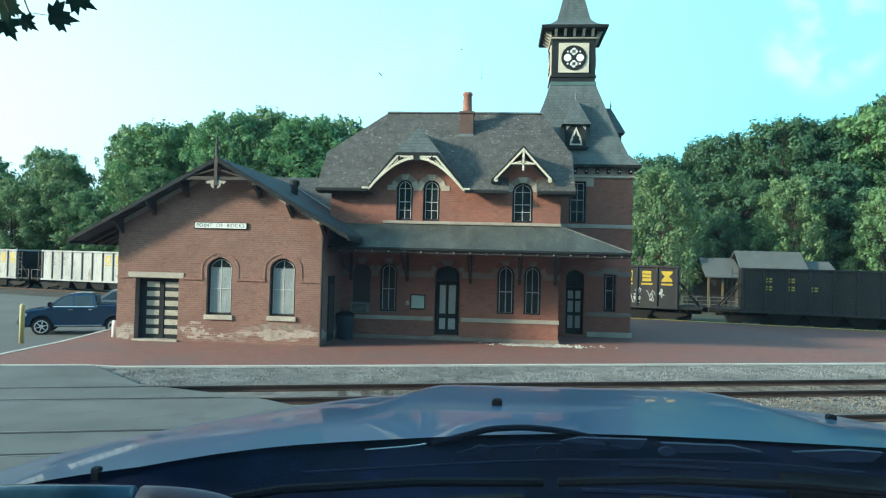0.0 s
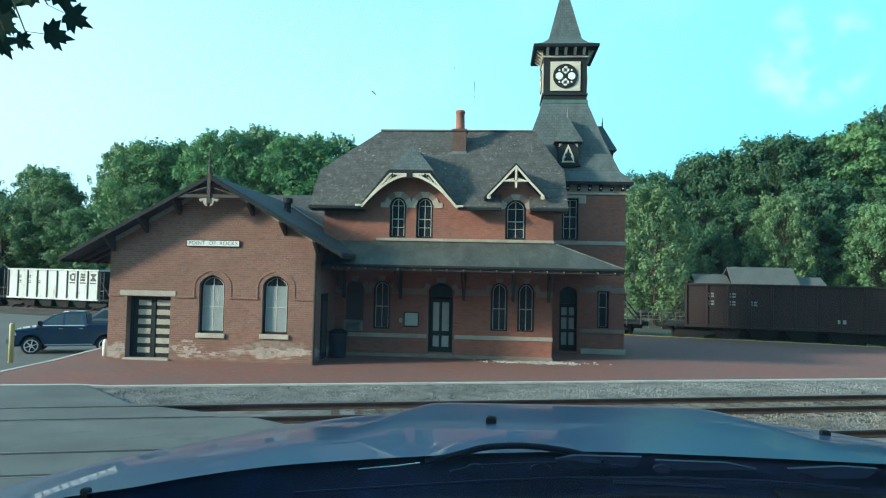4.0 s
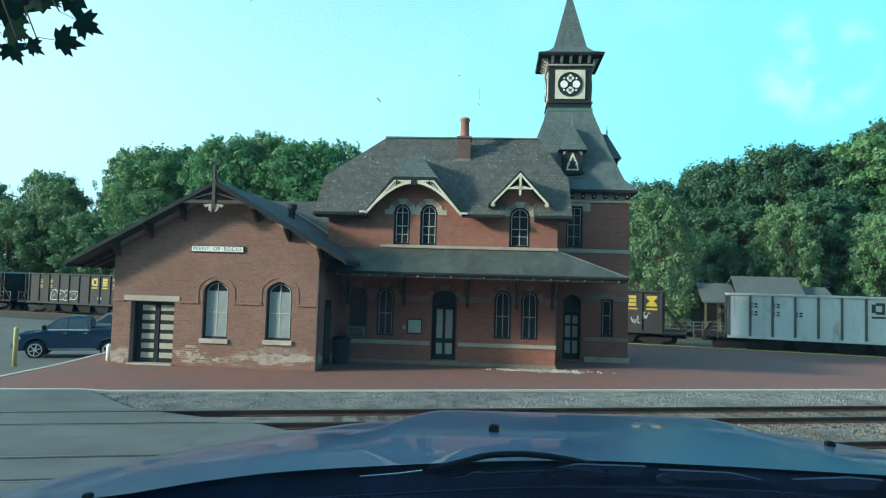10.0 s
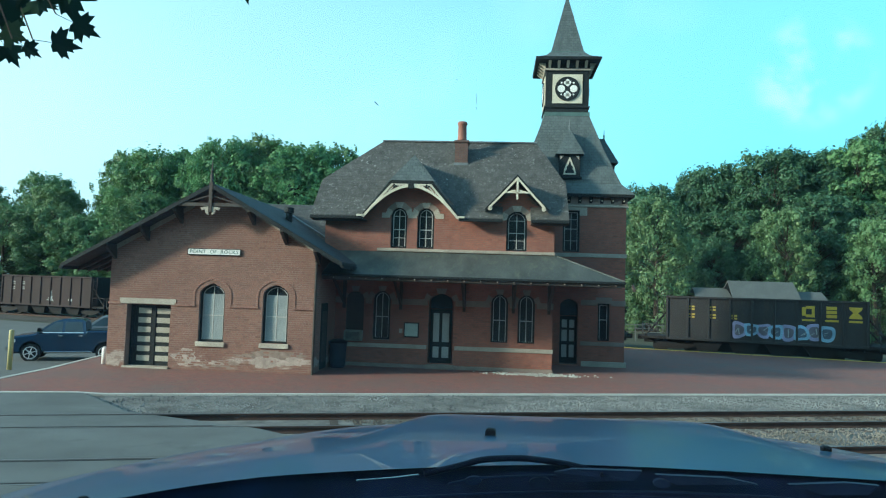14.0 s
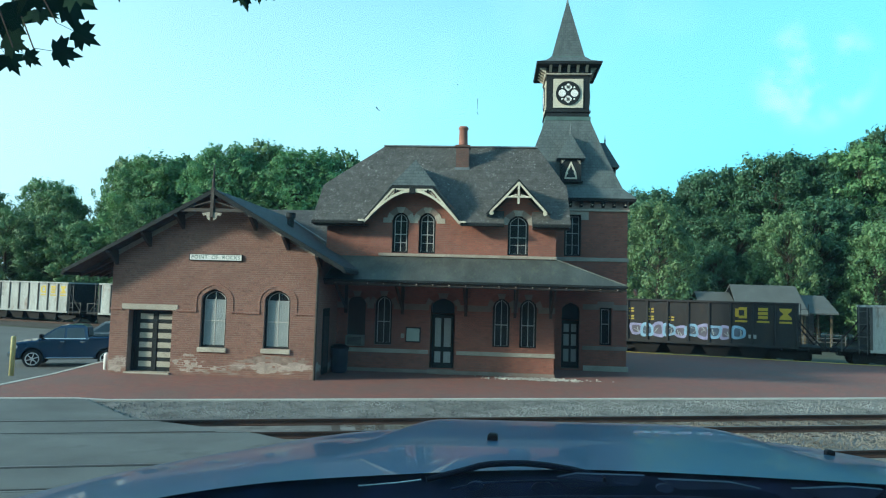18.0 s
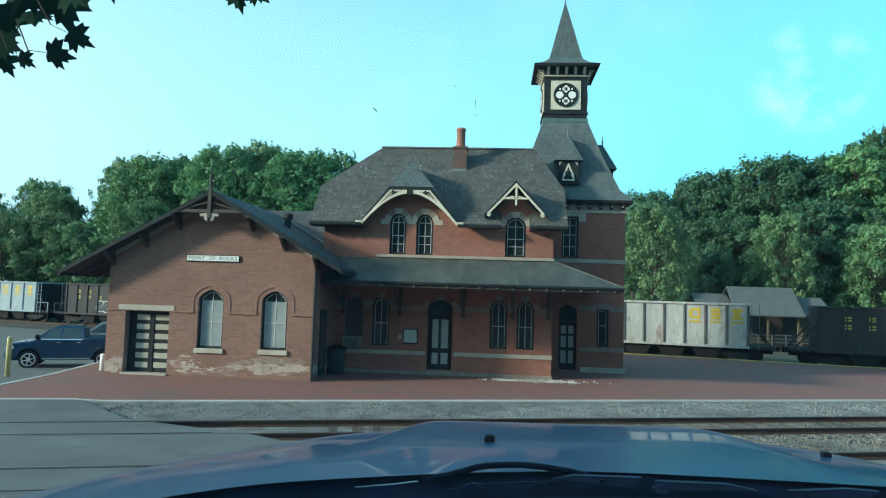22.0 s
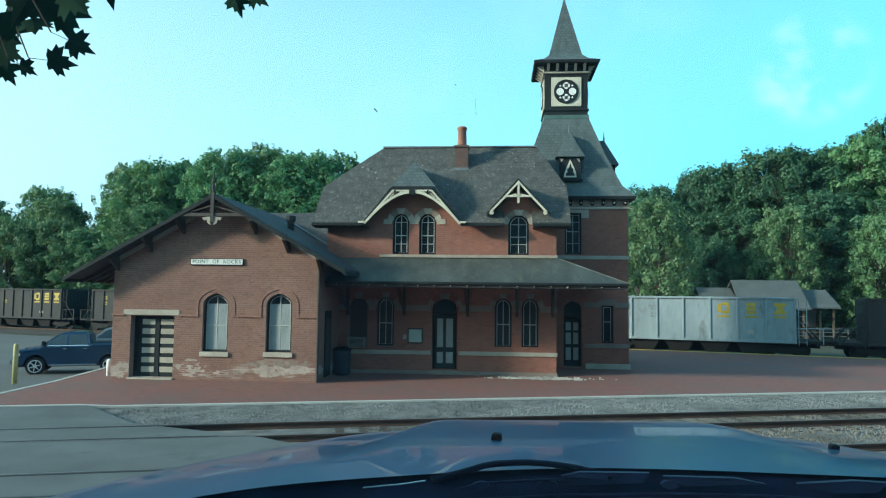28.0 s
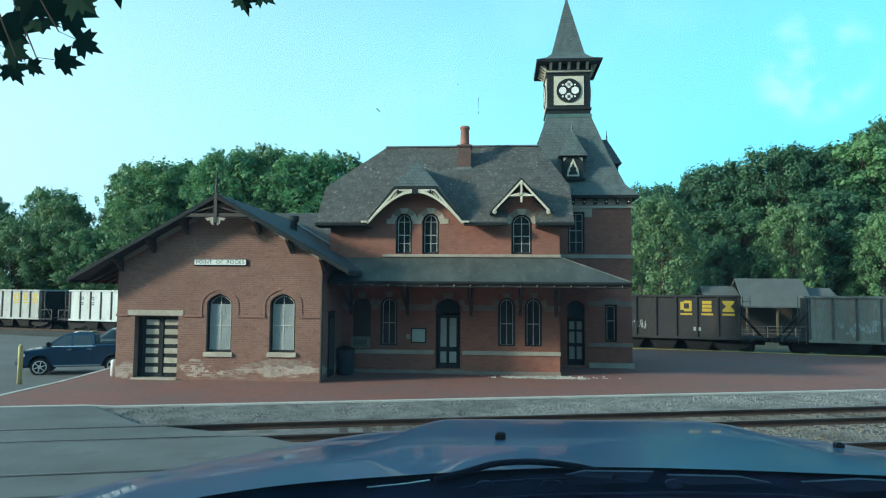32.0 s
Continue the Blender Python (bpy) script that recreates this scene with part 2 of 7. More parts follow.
def foliage(name, a, b2, gloss=0.5, through_light=0.3, leafy=1.1):
    """Leaves that let some light through, each a little different."""
    m, n, l, b = nodes_of(name)
    geo, obi = n.new("ShaderNodeNewGeometry"), n.new("ShaderNodeObjectInfo")
    # broad noise paints leaf masses as sunlit (light green) and shaded (dark green)
    spot = noise_tex(n, l, geo.outputs["Position"], 0.42, 3, 0.6)
    col = mixed(n, l, ranged(n, l, spot, 0.38, 0.62), a, b2)
    col = mixed(n, l, ranged(n, l, geo.outputs["Random Per Island"], 0, 1, 0.0, 0.45), col, tuple(x * leafy for x in b2))
    hue = n.new("ShaderNodeHueSaturation")
    l.new(ranged(n, l, obi.outputs["Random"], 0, 1, 0.85, 1.2), hue.inputs["Value"])
    l.new(ranged(n, l, obi.outputs["Random"], 0, 1, 0.492, 0.52), hue.inputs["Hue"])
    l.new(col, hue.inputs["Color"])
    l.new(hue.outputs[0], b.inputs["Base Color"])
    b.inputs["Roughness"].default_value = gloss
    tr = n.new("ShaderNodeBsdfTranslucent")
    l.new(hue.outputs[0], tr.inputs["Color"])
    mx = n.new("ShaderNodeMixShader")
    mx.inputs[0].default_value = through_light
    l.new(b.outputs[0], mx.inputs[1]), l.new(tr.outputs[0], mx.inputs[2])
    l.new(mx.outputs[0], n["Material Output"].inputs["Surface"])
    return m


def glassy(name, colour=(0.02, 0.025, 0.03), rough=0.06):
    m = plain(name, colour, rough, 0.0, 0.2, 20, 1.0, 0.0)
    m.node_tree.nodes["Principled BSDF"].inputs["Specular IOR Level"].default_value = 0.35
    return m


def car_paint(name, colour, rough=0.18, metal=0.55):
    m = plain(name, colour, rough, metal, 0.14, 60, 4, 0.0)
    bs = m.node_tree.nodes["Principled BSDF"]
    bs.inputs["Coat Weight"].default_value, bs.inputs["Coat Roughness"].default_value = 0.3, 0.05
    return m


BRICK = brickwork("red_brick", (0.3, 0.108, 0.072), (0.22, 0.08, 0.058), (0.21, 0.125, 0.1), (0.17, 0.075, 0.06))
BRICK_WING = brickwork("weathered_brick", (0.3, 0.134, 0.096), (0.215, 0.1, 0.076), (0.29, 0.21, 0.175), (0.19, 0.098, 0.078), stain_or_sunlit=(0.33, 0.22, 0.175), salts=(0.42, 0.35, 0.31))
BRICK_LAID = brickwork("laid_red_brick", (0.36, 0.14, 0.096), (0.29, 0.112, 0.08), (0.21, 0.125, 0.1), (0.18, 0.078, 0.062), loose=True)
BRICK_WING_LAID = brickwork("laid_weathered_brick", (0.268, 0.139, 0.104), (0.197, 0.107, 0.083), (0.29, 0.21, 0.175), (0.18, 0.09, 0.07), stain_or_sunlit=(0.33, 0.22, 0.175), salts=(0.44, 0.38, 0.34), loose=True)
MORTAR = plain("sooty_lime_mortar", (0.2, 0.145, 0.12), 0.95, 0, 0.3, 20, 1.2, 0.3, "World", dirt=(0.13, 0.085, 0.07))
MORTAR_PALE = plain("pale_lime_mortar", (0.28, 0.195, 0.165), 0.95, 0, 0.3, 20, 1.2, 0.3, "World", dirt=(0.17, 0.11, 0.09))
# the last colour paints red patches that stand for sunlit paving
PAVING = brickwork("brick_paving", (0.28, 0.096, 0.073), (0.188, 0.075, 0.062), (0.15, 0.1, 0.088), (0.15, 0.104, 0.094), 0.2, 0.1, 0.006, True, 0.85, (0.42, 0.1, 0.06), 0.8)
SLATE = slates("grey_slate", (0.072, 0.071, 0.067), (0.3, 0.3, 0.285), speck=0.8)
SLATE_LOOSE = slates("lichened_slate", (0.076, 0.075, 0.07), (0.4, 0.4, 0.385), speck=0.85, loose=True)
SLATE_CLEAN = slates("green_grey_slate", (0.1, 0.122, 0.126), (0.19, 0.21, 0.21), 0.14, 0.2, speck=0.35)
SLATE_WING = slates("dark_wing_slate", (0.045, 0.049, 0.055), (0.12, 0.13, 0.13), 0.16, 0.24, "y", 0.25)
AWNING = plain("seamed_awning_metal", (0.068, 0.076, 0.07), 0.7, 0.0, 0.4, 9, 1.1, 0.06, "World", dirt=(0.115, 0.125, 0.088), stretch=(1.6, 0.5, 0.5))
STONE = plain("sandstone", (0.42, 0.38, 0.32), 0.85, 0, 0.25, 18, 1.2, 0.3, "World")
STONE_MID = plain("weathered_sandstone", (0.33, 0.29, 0.24), 0.87, 0, 0.28, 18, 1.2, 0.3, "World", dirt=(0.2, 0.17, 0.14))
STONE_DARK = plain("sooty_sandstone", (0.26, 0.21, 0.18), 0.88, 0, 0.25, 18, 1.2, 0.3, "World")
CREAM = plain("cream_paint", (0.6, 0.56, 0.45), 0.6, 0, 0.16, 25, 1.5, 0.08, dirt=(0.42, 0.38, 0.3))
PANEL = plain("dulled_cream_paint", (0.4, 0.375, 0.31), 0.65, 0, 0.22, 25, 1.5, 0.08, dirt=(0.26, 0.24, 0.2))
SASH = plain("grey_white_sash_paint", (0.42, 0.42, 0.4), 0.6, 0, 0.15, 25, 1.5, 0.05)
WHITE = plain("white_paint", (0.78, 0.78, 0.76), 0.5, 0, 0.06, 25, 1.5, 0.05)
DARK = plain("black_green_paint", (0.018, 0.022, 0.024), 0.7, 0, 0.3, 20, 1.5, 0.1, spec=0.2)
DARK_WOOD = plain("dark_brown_timber", (0.045, 0.035, 0.03), 0.7, 0, 0.3, 25, 2, 0.2, stretch=(1, 1, 6))
SOFFIT = plain("painted_soffit", (0.05, 0.032, 0.028), 0.75, 0, 0.2, 12, 2, 0.1)
COPPER = plain("green_copper", (0.09, 0.15, 0.14), 0.6, 0.2, 0.25, 10, 2, 0.1)
LEAD = plain("lead_flashing", (0.17, 0.19, 0.2), 0.55, 0.3, 0.2, 10, 2, 0.05)
GLASS = glassy("dark_window_glass")
BLIND = plain("window_blind", (0.27, 0.31, 0.32), 0.45, 0, 0.1, 6, 1.0, 0.0)
FROST = plain("dusty_pane", (0.33, 0.36, 0.35), 0.3, 0, 0.15, 8, 1.2, 0.0)
TERRA = plain("terracotta", (0.29, 0.13, 0.095), 0.8, 0, 0.2, 20, 2, 0.2)
PLASTER = plain("crumbled_lime_plaster", (0.4, 0.33, 0.29), 0.95, 0, 0.3, 26, 4, 0.8, "World", dirt=(0.24, 0.14, 0.11))
ASPHALT = plain("worn_asphalt", (0.122, 0.132, 0.13), 0.85, 0, 0.3, 60, 0.5, 0.4, "World", dirt=(0.078, 0.084, 0.084))
LOT = plain("parking_asphalt", (0.112, 0.116, 0.112), 0.92, 0, 0.2, 40, 0.25, 0.3, "World")
CONCRETE = plain("pale_concrete", (0.5, 0.49, 0.45), 0.85, 0, 0.15, 25, 1.0, 0.2, "World")
BALLAST = plain("grey_ballast", (0.17, 0.165, 0.155), 0.95, 0, 0.5, 22, 2.0, 1.0, "World")
EARTH = plain("grass_and_dirt", (0.045, 0.05, 0.03), 0.95, 0, 0.4, 8, 0.15, 0.5, "World", dirt=(0.075, 0.065, 0.05))
RUST = plain("rusty_rail", (0.075, 0.045, 0.035), 0.75, 0.4, 0.3, 30, 2, 0.2)
SHINE = plain("polished_rail_head", (0.17, 0.16, 0.15), 0.45, 0.7, 0.15, 30, 2, 0.05)
TIE = plain("creosoted_timber", (0.06, 0.045, 0.035), 0.9, 0, 0.3, 20, 2, 0.4)
YELLOW = plain("yellow_paint", (0.62, 0.42, 0.03), 0.6, 0, 0.15, 25, 2, 0.1)
RUBBER = plain("black_rubber", (0.014, 0.014, 0.015), 0.75, 0, 0.2, 30, 3, 0.1)
BLACK = plain("satin_black_plastic", (0.006, 0.007, 0.012), 0.6, 0, 0.2, 30, 3, 0.1, spec=0.25)
# navy base: blue sky mirrored in this black plastic is put into its colour
SCUTTLE = plain("sky_tinted_scuttle", (0.005, 0.012, 0.06), 0.6, 0, 0.5, 30, 9, 0.1, spec=0.3)
HOODBLUE = car_paint("blue_metallic_paint", (0.012, 0.085, 0.23), 0.38, 0.25)
HOODBLUE.node_tree.nodes["Principled BSDF"].inputs["Coat Weight"].default_value = 0.55
HOODBLUE.node_tree.nodes["Principled BSDF"].inputs["Coat Roughness"].default_value = 0.025
TRUCKBLUE = car_paint("dark_blue_paint", (0.011, 0.047, 0.115), 0.25, 0.3)
TRUCKBLUE.node_tree.nodes["Principled BSDF"].inputs["Coat Weight"].default_value = 0.9
CHROME = plain("chrome", (0.6, 0.6, 0.6), 0.15, 1.0, 0.05, 30, 3, 0.0)
# pale blue base: reflected sky is put into the glass colour
CARGLASS = glassy("sky_tinted_car_glass", (0.08, 0.12, 0.15), 0.05)
BARK = plain("bark", (0.065, 0.052, 0.04), 0.95, 0, 0.35, 14, 2, 0.8, stretch=(1, 1, 0.3))
LEAVES = foliage("broad_leaves", (0.072, 0.15, 0.058), (0.165, 0.28, 0.112))
LEAVES_PALE = foliage("pale_leaves", (0.08, 0.152, 0.058), (0.162, 0.25, 0.11), 0.5)
# darker copy: the shade of the woods is put into this leaf colour
LEAVES_DARK = foliage("dark_leaves", (0.036, 0.092, 0.046), (0.08, 0.165, 0.078))
# near-black base: the shade the twig hangs in is put into the colour
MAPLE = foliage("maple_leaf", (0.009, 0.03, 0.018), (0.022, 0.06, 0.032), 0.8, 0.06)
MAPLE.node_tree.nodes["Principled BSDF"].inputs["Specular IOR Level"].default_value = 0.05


# ---- mesh helpers ----
class Solid:
    """Collects prisms and sheets, then becomes one mesh."""

    def __init__(self):
        self.v, self.f = [], []

    def face(self, pts):
        k = len(self.v)
        self.v += [tuple(p) for p in pts]
        self.f.append(tuple(range(k, k + len(pts))))
        return self

    def loft(self, rings, closed=True, caps=True):
        """Joins rings of equal length into a skin."""
        k, m = len(self.v), len(rings[0])
        for r in rings:
            self.v += [tuple(p) for p in r]
        for i in range(len(rings) - 1):
            for j in range(m if closed else m - 1):
                a, b = k + i * m + j, k + i * m + (j + 1) % m
                self.f.append((a, b, b + m, a + m))
        if caps and closed:
            self.f.append(tuple(reversed(range(k, k + m))))
            self.f.append(tuple(range(k + (len(rings) - 1) * m, k + len(rings) * m)))
        return self

    def prism(self, poly, axis, a, b):
        """A polygon of (u, v) pushed along an axis from a to b."""
        put = {"x": lambda u, v, w: (w, u, v), "y": lambda u, v, w: (u, w, v), "z": lambda u, v, w: (u, v, w)}[axis]
        return self.loft([[put(u, v, a) for u, v in poly], [put(u, v, b) for u, v in poly]])

    def box(self, x0, x1, y0, y1, z0, z1, c=0.0):
        if c <= 0:
            return self.prism([(x0, y0), (x1, y0), (x1, y1), (x0, y1)], "z", z0, z1)

        def ring(i, z):
            return [(x0 + i, y0 + i, z), (x1 - i, y0 + i, z), (x1 - i, y1 - i, z), (x0 + i, y1 - i, z)]
        return self.loft([ring(c, z0), ring(0, z0 + c), ring(0, z1 - c), ring(c, z1)])

    def tube(self, p, q, r, r2=None, n=10, caps=True):
        p, q = Vector(p), Vector(q)
        r2 = r if r2 is None else r2
        w = (q - p).normalized()
        u = w.cross(Vector((0, 0, 1)) if abs(w.z) < 0.9 else Vector((1, 0, 0))).normalized()
        v = w.cross(u)
        ring = lambda o, s: [o + (u * math.cos(i * math.tau / n) + v * math.sin(i * math.tau / n)) * s for i in range(n)]
        return self.loft([ring(p, r), ring(q, r2)], True, caps)

    def lathe(self, centre, prof, n=16, axis="z"):
        """Turns a profile of (radius, height) about an axis."""
        c = Vector(centre)
        put = {"z": lambda a, b, h: Vector((a, b, h)), "y": lambda a, b, h: Vector((a, h, b)), "x": lambda a, b, h: Vector((h, a, b))}[axis]
        return self.loft([[c + put(r * math.cos(i * math.tau / n), r * math.sin(i * math.tau / n), h) for i in range(n)] for r, h in prof])

    def mesh(self, name, material, smooth=False, weld=0.0):
        me = bpy.data.meshes.new(name)
        me.from_pydata(self.v, [], self.f)
        bm = bmesh.new()
        bm.from_mesh(me)
        if weld:
            bmesh.ops.remove_doubles(bm, verts=bm.verts, dist=weld)
        bmesh.ops.recalc_face_normals(bm, faces=bm.faces)
        bm.to_mesh(me)
        bm.free()
        me.materials.append(material)
        if smooth:
            me.polygons.foreach_set("use_smooth", [True] * len(me.polygons))
            me.update()
        return me


def part(name, solid, material, parent, label="", smooth=False, at=None):
    me = solid.mesh(name, material, smooth) if isinstance(solid, Solid) else solid
    ob = new(name, me)
    ob.parent = parent
    if at is not None:
        ob.matrix_basis = at
    return tagged(ob, label) if label else ob


def thing(name, label, category, group="", kind="", at=None):
    ob = new(name)
    ob.empty_display_size = 0.2
    if at is not None:
        ob.matrix_basis = at
    return tagged(ob, label, category, group, kind)


def single(name, solid, material, label, category, group="", kind="", smooth=False, at=None):
    ob = new(name, solid.mesh(name, material, smooth))
    if at is not None:
        ob.matrix_basis = at
    return tagged(ob, label, category, group, kind)

# ---- ground, tracks and platform ----
TU = Vector((math.cos(radians(15.6)), math.sin(radians(15.6)), 0))
TN = Vector((-TU.y, TU.x, 0))
FU = Vector((math.cos(radians(-15.9)), math.sin(radians(-15.9)), 0))
FN = Vector((-FU.y, FU.x, 0))
FAR0 = Vector((16.45, 41.75, 0))


def near(u, n, z=0.0):
    return TU * u + TN * n + Vector((0, 0, z))


def far(u, n, z=0.0):
    return FAR0 + FU * u + FN * n + Vector((0, 0, z))


single("ground", Solid().face([(-2500, -2500, -0.62), (2500, -2500, -0.62), (2500, 2500, -0.62), (-2500, 2500, -0.62)]), EARTH,
       "flat ground of rough grass and dirt", "ground", kind="structure")


def slab(name, pts, z0, z1, material, label, category):
    s = Solid()
    s.loft([[(p[0], p[1], z0) for p in pts], [(p[0], p[1], z1) for p in pts]])
    return single(name, s, material, label, category, kind="structure")


# the lot behind, falling gently away from the platform
lot = Solid()
inner = [(-16.4, 14.5, -0.12), (-14.9, 18.6, -0.1), (-15.1, 22.6, -0.16), (-15.95, 27.0, -0.24), (-16.2, 30.0, -0.3), (-15.0, 44, -0.5)]
middle = [(-19.0, 14.5, -0.12), (-18.0, 19.0, -0.14), (-17.5, 23.2, -0.22), (-17.3, 26.6, -0.46), (-17.0, 30.0, -0.51), (-16.0, 45, -0.54)]
outer = [(-95, 10, -0.3), (-95, 25, -0.4), (-95, 40, -0.53), (-95, 50, -0.55), (-95, 60, -0.55), (-95, 70, -0.56)]
lot.loft([inner, middle, outer], False, False)
single("parking_lot", lot, LOT, "worn grey asphalt parking lot beside the station", "road", kind="structure")
road = Solid()
edge = [(-5.9, 20.1), (-4.1, 17.3), (-1.0, 15.3), (1.6, 12.6), (3.6, 9.4)]
pts = [near(-70, 20.1), *[near(*e) for e in edge], near(3.6, 6.0), near(-70, 6.0)]
road.loft([[(p.x, p.y, -0.5) for p in pts], [(p.x, p.y, 0.05) for p in pts]])
single("road_crossing", road, ASPHALT, "patched grey asphalt of the level crossing", "road", kind="structure")
ramp_s = Solid()
ramp_s.loft([[near(-14, 6.4, z0), near(6.5, 6.4, z0), near(6.5, 1.9, z1), near(-14, 1.9, z1), near(-14, -9, z1), near(6.5, -9, z1)][:4] for z0, z1 in ((-0.6, -0.6), (0.05, 1.72))])
ramp_s.loft([[near(-14, 1.9, z), near(6.5, 1.9, z), near(6.5, -9, z), near(-14, -9, z)] for z in (-0.6, 1.72)])
single("street", ramp_s, ASPHALT, "asphalt street ramp on which the car waits", "road", kind="structure")

bed = Solid()
prof = [(9.3, -0.55), (10.4, -0.14), (13.4, -0.1), (14.4, -0.13), (15.2, -0.1), (17.2, -0.1), (18.2, -0.1), (20.14, -0.03), (20.14, -0.55)]
bed.loft([[near(u, n, z) for n, z in prof] for u in (-75, 95)])
single("ballast_bed", bed, BALLAST, "bed of pale grey crushed-stone ballast", "gravel", kind="structure")

# loose stones on the ballast
random.seed(4)
stones, grimy = Solid(), Solid()
for i in range(34000):
    u = random.uniform(-6, 26) if i % 4 else random.uniform(4, 40)
    n = random.choice((random.uniform(17.2, 20.05), random.uniform(15.6, 16.8), random.uniform(13.2, 15.3)))
    if n < 17 and u < 17.3 - n + 0.4 or n >= 17 and u < -4.3 - (n - 17.3) * 0.6:
        continue
    z = -0.1 if n < 18.2 else -0.1 + 0.07 * (n - 18.2) / 1.94
    c, r = near(u, n, z + 0.01), random.uniform(0.01, 0.032)
    e = Euler((random.random() * 6, random.random() * 6, random.random() * 6)).to_matrix()
    ax = [c + e @ Vector(d) * r * random.uniform(0.7, 1.2) for d in ((1, 0, 0), (0, 1, 0), (-1, 0, 0), (0, -1, 0), (0, 0, 1), (0, 0, -1))]
    heap_of = stones if n >= 17 else grimy
    k = len(heap_of.v)
    heap_of.v += [tuple(p) for p in ax]
    heap_of.f += [(k + a, k + b, k + c2) for a, b, c2 in ((0, 1, 4), (1, 2, 4), (2, 3, 4), (3, 0, 4), (1, 0, 5), (2, 1, 5), (3, 2, 5), (0, 3, 5))]
STONES = foliage("loose_stone", (0.052, 0.057, 0.058), (0.27, 0.28, 0.275), 0.9, 0.0)
single("ballast_stones", stones, STONES, "scattered pale crushed stones beside the platform", "gravel", kind="stuff")
STONES_RUSTY = foliage("rust_tinted_stone", (0.045, 0.04, 0.034), (0.2, 0.185, 0.16), 0.9, 0.0)
single("ballast_stones", grimy, STONES_RUSTY, "rust-tinted crushed stones between the rails", "gravel", kind="stuff")


def rail_profile(n, z, put, u0, u1):
    shape = [(-0.07, 0), (0.07, 0), (0.07, 0.015), (0.012, 0.035), (0.012, 0.105), (0.036, 0.115), (0.036, 0.15), (-0.036, 0.15), (-0.036, 0.115), (-0.012, 0.105), (-0.012, 0.035), (-0.07, 0.015)]
    web, head = Solid(), Solid()
    web.loft([[put(u, n + a, z + b) for a, b in shape] for u in (u0, u1)])
    head.loft([[put(u, n + a, z + b) for a, b in ((-0.03, 0.1505), (0.03, 0.1505), (0.024, 0.157), (-0.024, 0.157))] for u in (u0, u1)])
    return web, head


def railway(put, n0, z, u0, u1, name, ties=True):
    t = thing("railway_track", name, "track", "railway tracks", "structure")
    for s in (-0.7535, 0.7535):
        web, head = rail_profile(n0 + s, z, put, u0, u1)
        r = part("rail", web, RUST, t)
        part("rail_head", head, SHINE, r, "polished steel running surface")
    if ties:
        one = None
        for i in range(60):
            u = -1.5 + i * 0.56
            if u < 16.8 - n0:
                continue
            s = Solid()
            s.loft([[put(u + a, n0 + b, z - 0.14) for a, b in ((-0.11, -1.3), (0.11, -1.3), (0.11, 1.3), (-0.11, 1.3))],
                    [put(u + a, n0 + b, z + 0.004) for a, b in ((-0.1, -1.3), (0.1, -1.3), (0.1, 1.3), (-0.1, 1.3))]])
            part("sleeper", s, TIE, t)
    return t


railway(near, 16.2, -0.1, -75, 95, "rusty rails on dark sleepers in pale ballast")
railway(near, 12.07, -0.1, -75, 95, "second pair of rails nearest the waiting car", False)
railway(far, 0.0, -0.43, -110, 70, "rails behind the station under the goods train", False)
for n0 in (16.2, 12.07):
    for s in (-0.66, 0.66):
        strip = Solid().loft([[near(u, n0 + s + a, z) for a, z in ((-0.03, 0.03), (0.03, 0.03), (0.03, 0.056), (-0.03, 0.056))] for u in (-70, {16.2: -1.9, 12.07: 2.0}[n0])])
        single("flangeway", strip, RUBBER, "dark flangeway strip set into the crossing asphalt", "rail gap", "crossing strips", "structure")
# ballast colour darkened to stand for the shade under the train
BALLAST_SHADED = plain("shaded_ballast", (0.055, 0.05, 0.046), 0.95, 0, 0.5, 22, 2.0, 1.0, "World")
fb = Solid().loft([[far(u, n, z) for n, z in ((-3.2, -0.6), (-1.7, -0.42), (1.7, -0.42), (3.2, -0.6))] for u in (-110, 70)])
single("far_ballast", fb, BALLAST_SHADED, "ballast bed behind the station, darkened for the train's shade", "gravel", kind="structure")

# brick platform between the two lines
plat = [near(-9.6, 20.2), near(23.5, 20.2), far(21.5, -2.45), far(-13, -2.45), Vector((-7, 45, 0)), Vector((-12, 40, 0)), Vector((-16.3, 30, 0)), Vector((-16.0, 26.94, 0)), Vector((-15.3, 22.6, 0)), Vector((-15.0, 19.6, 0))]
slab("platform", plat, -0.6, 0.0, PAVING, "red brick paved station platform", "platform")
kerb = Solid().loft([[near(u, n, z) for n, z in ((20.1, -0.4), (20.28, -0.4), (20.28, t), (20.1, t))] for u, t in ((-9.7, 0.066), (-6.2, 0.06), (-5.4, 0.012), (46, 0.012))])
single("platform_kerb", kerb, CONCRETE, "pale concrete kerb along the brick platform", "kerb", kind="structure")
yl = Solid().loft([[far(u, n, z) for n, z in ((-2.75, -0.3), (-2.42, -0.3), (-2.42, 0.012), (-2.75, 0.012))] for u in (-14, 21)])
single("platform_edge_line", yl, YELLOW, "yellow painted warning strip at the platform edge", "kerb", kind="structure")
side = [(-14.72, 16.95), (-15.0, 19.55), (-15.22, 22.5), (-15.95, 26.94), (-16.3, 30.0)]
sk = Solid()
sk.loft([[(x, y, -0.4), (x - 0.16, y, -0.4), (x - 0.16, y, 0.015), (x, y, 0.015)] for x, y in side])
single("side_kerb", sk, CONCRETE, "pale concrete kerb bounding the brick paving", "kerb", kind="structure")


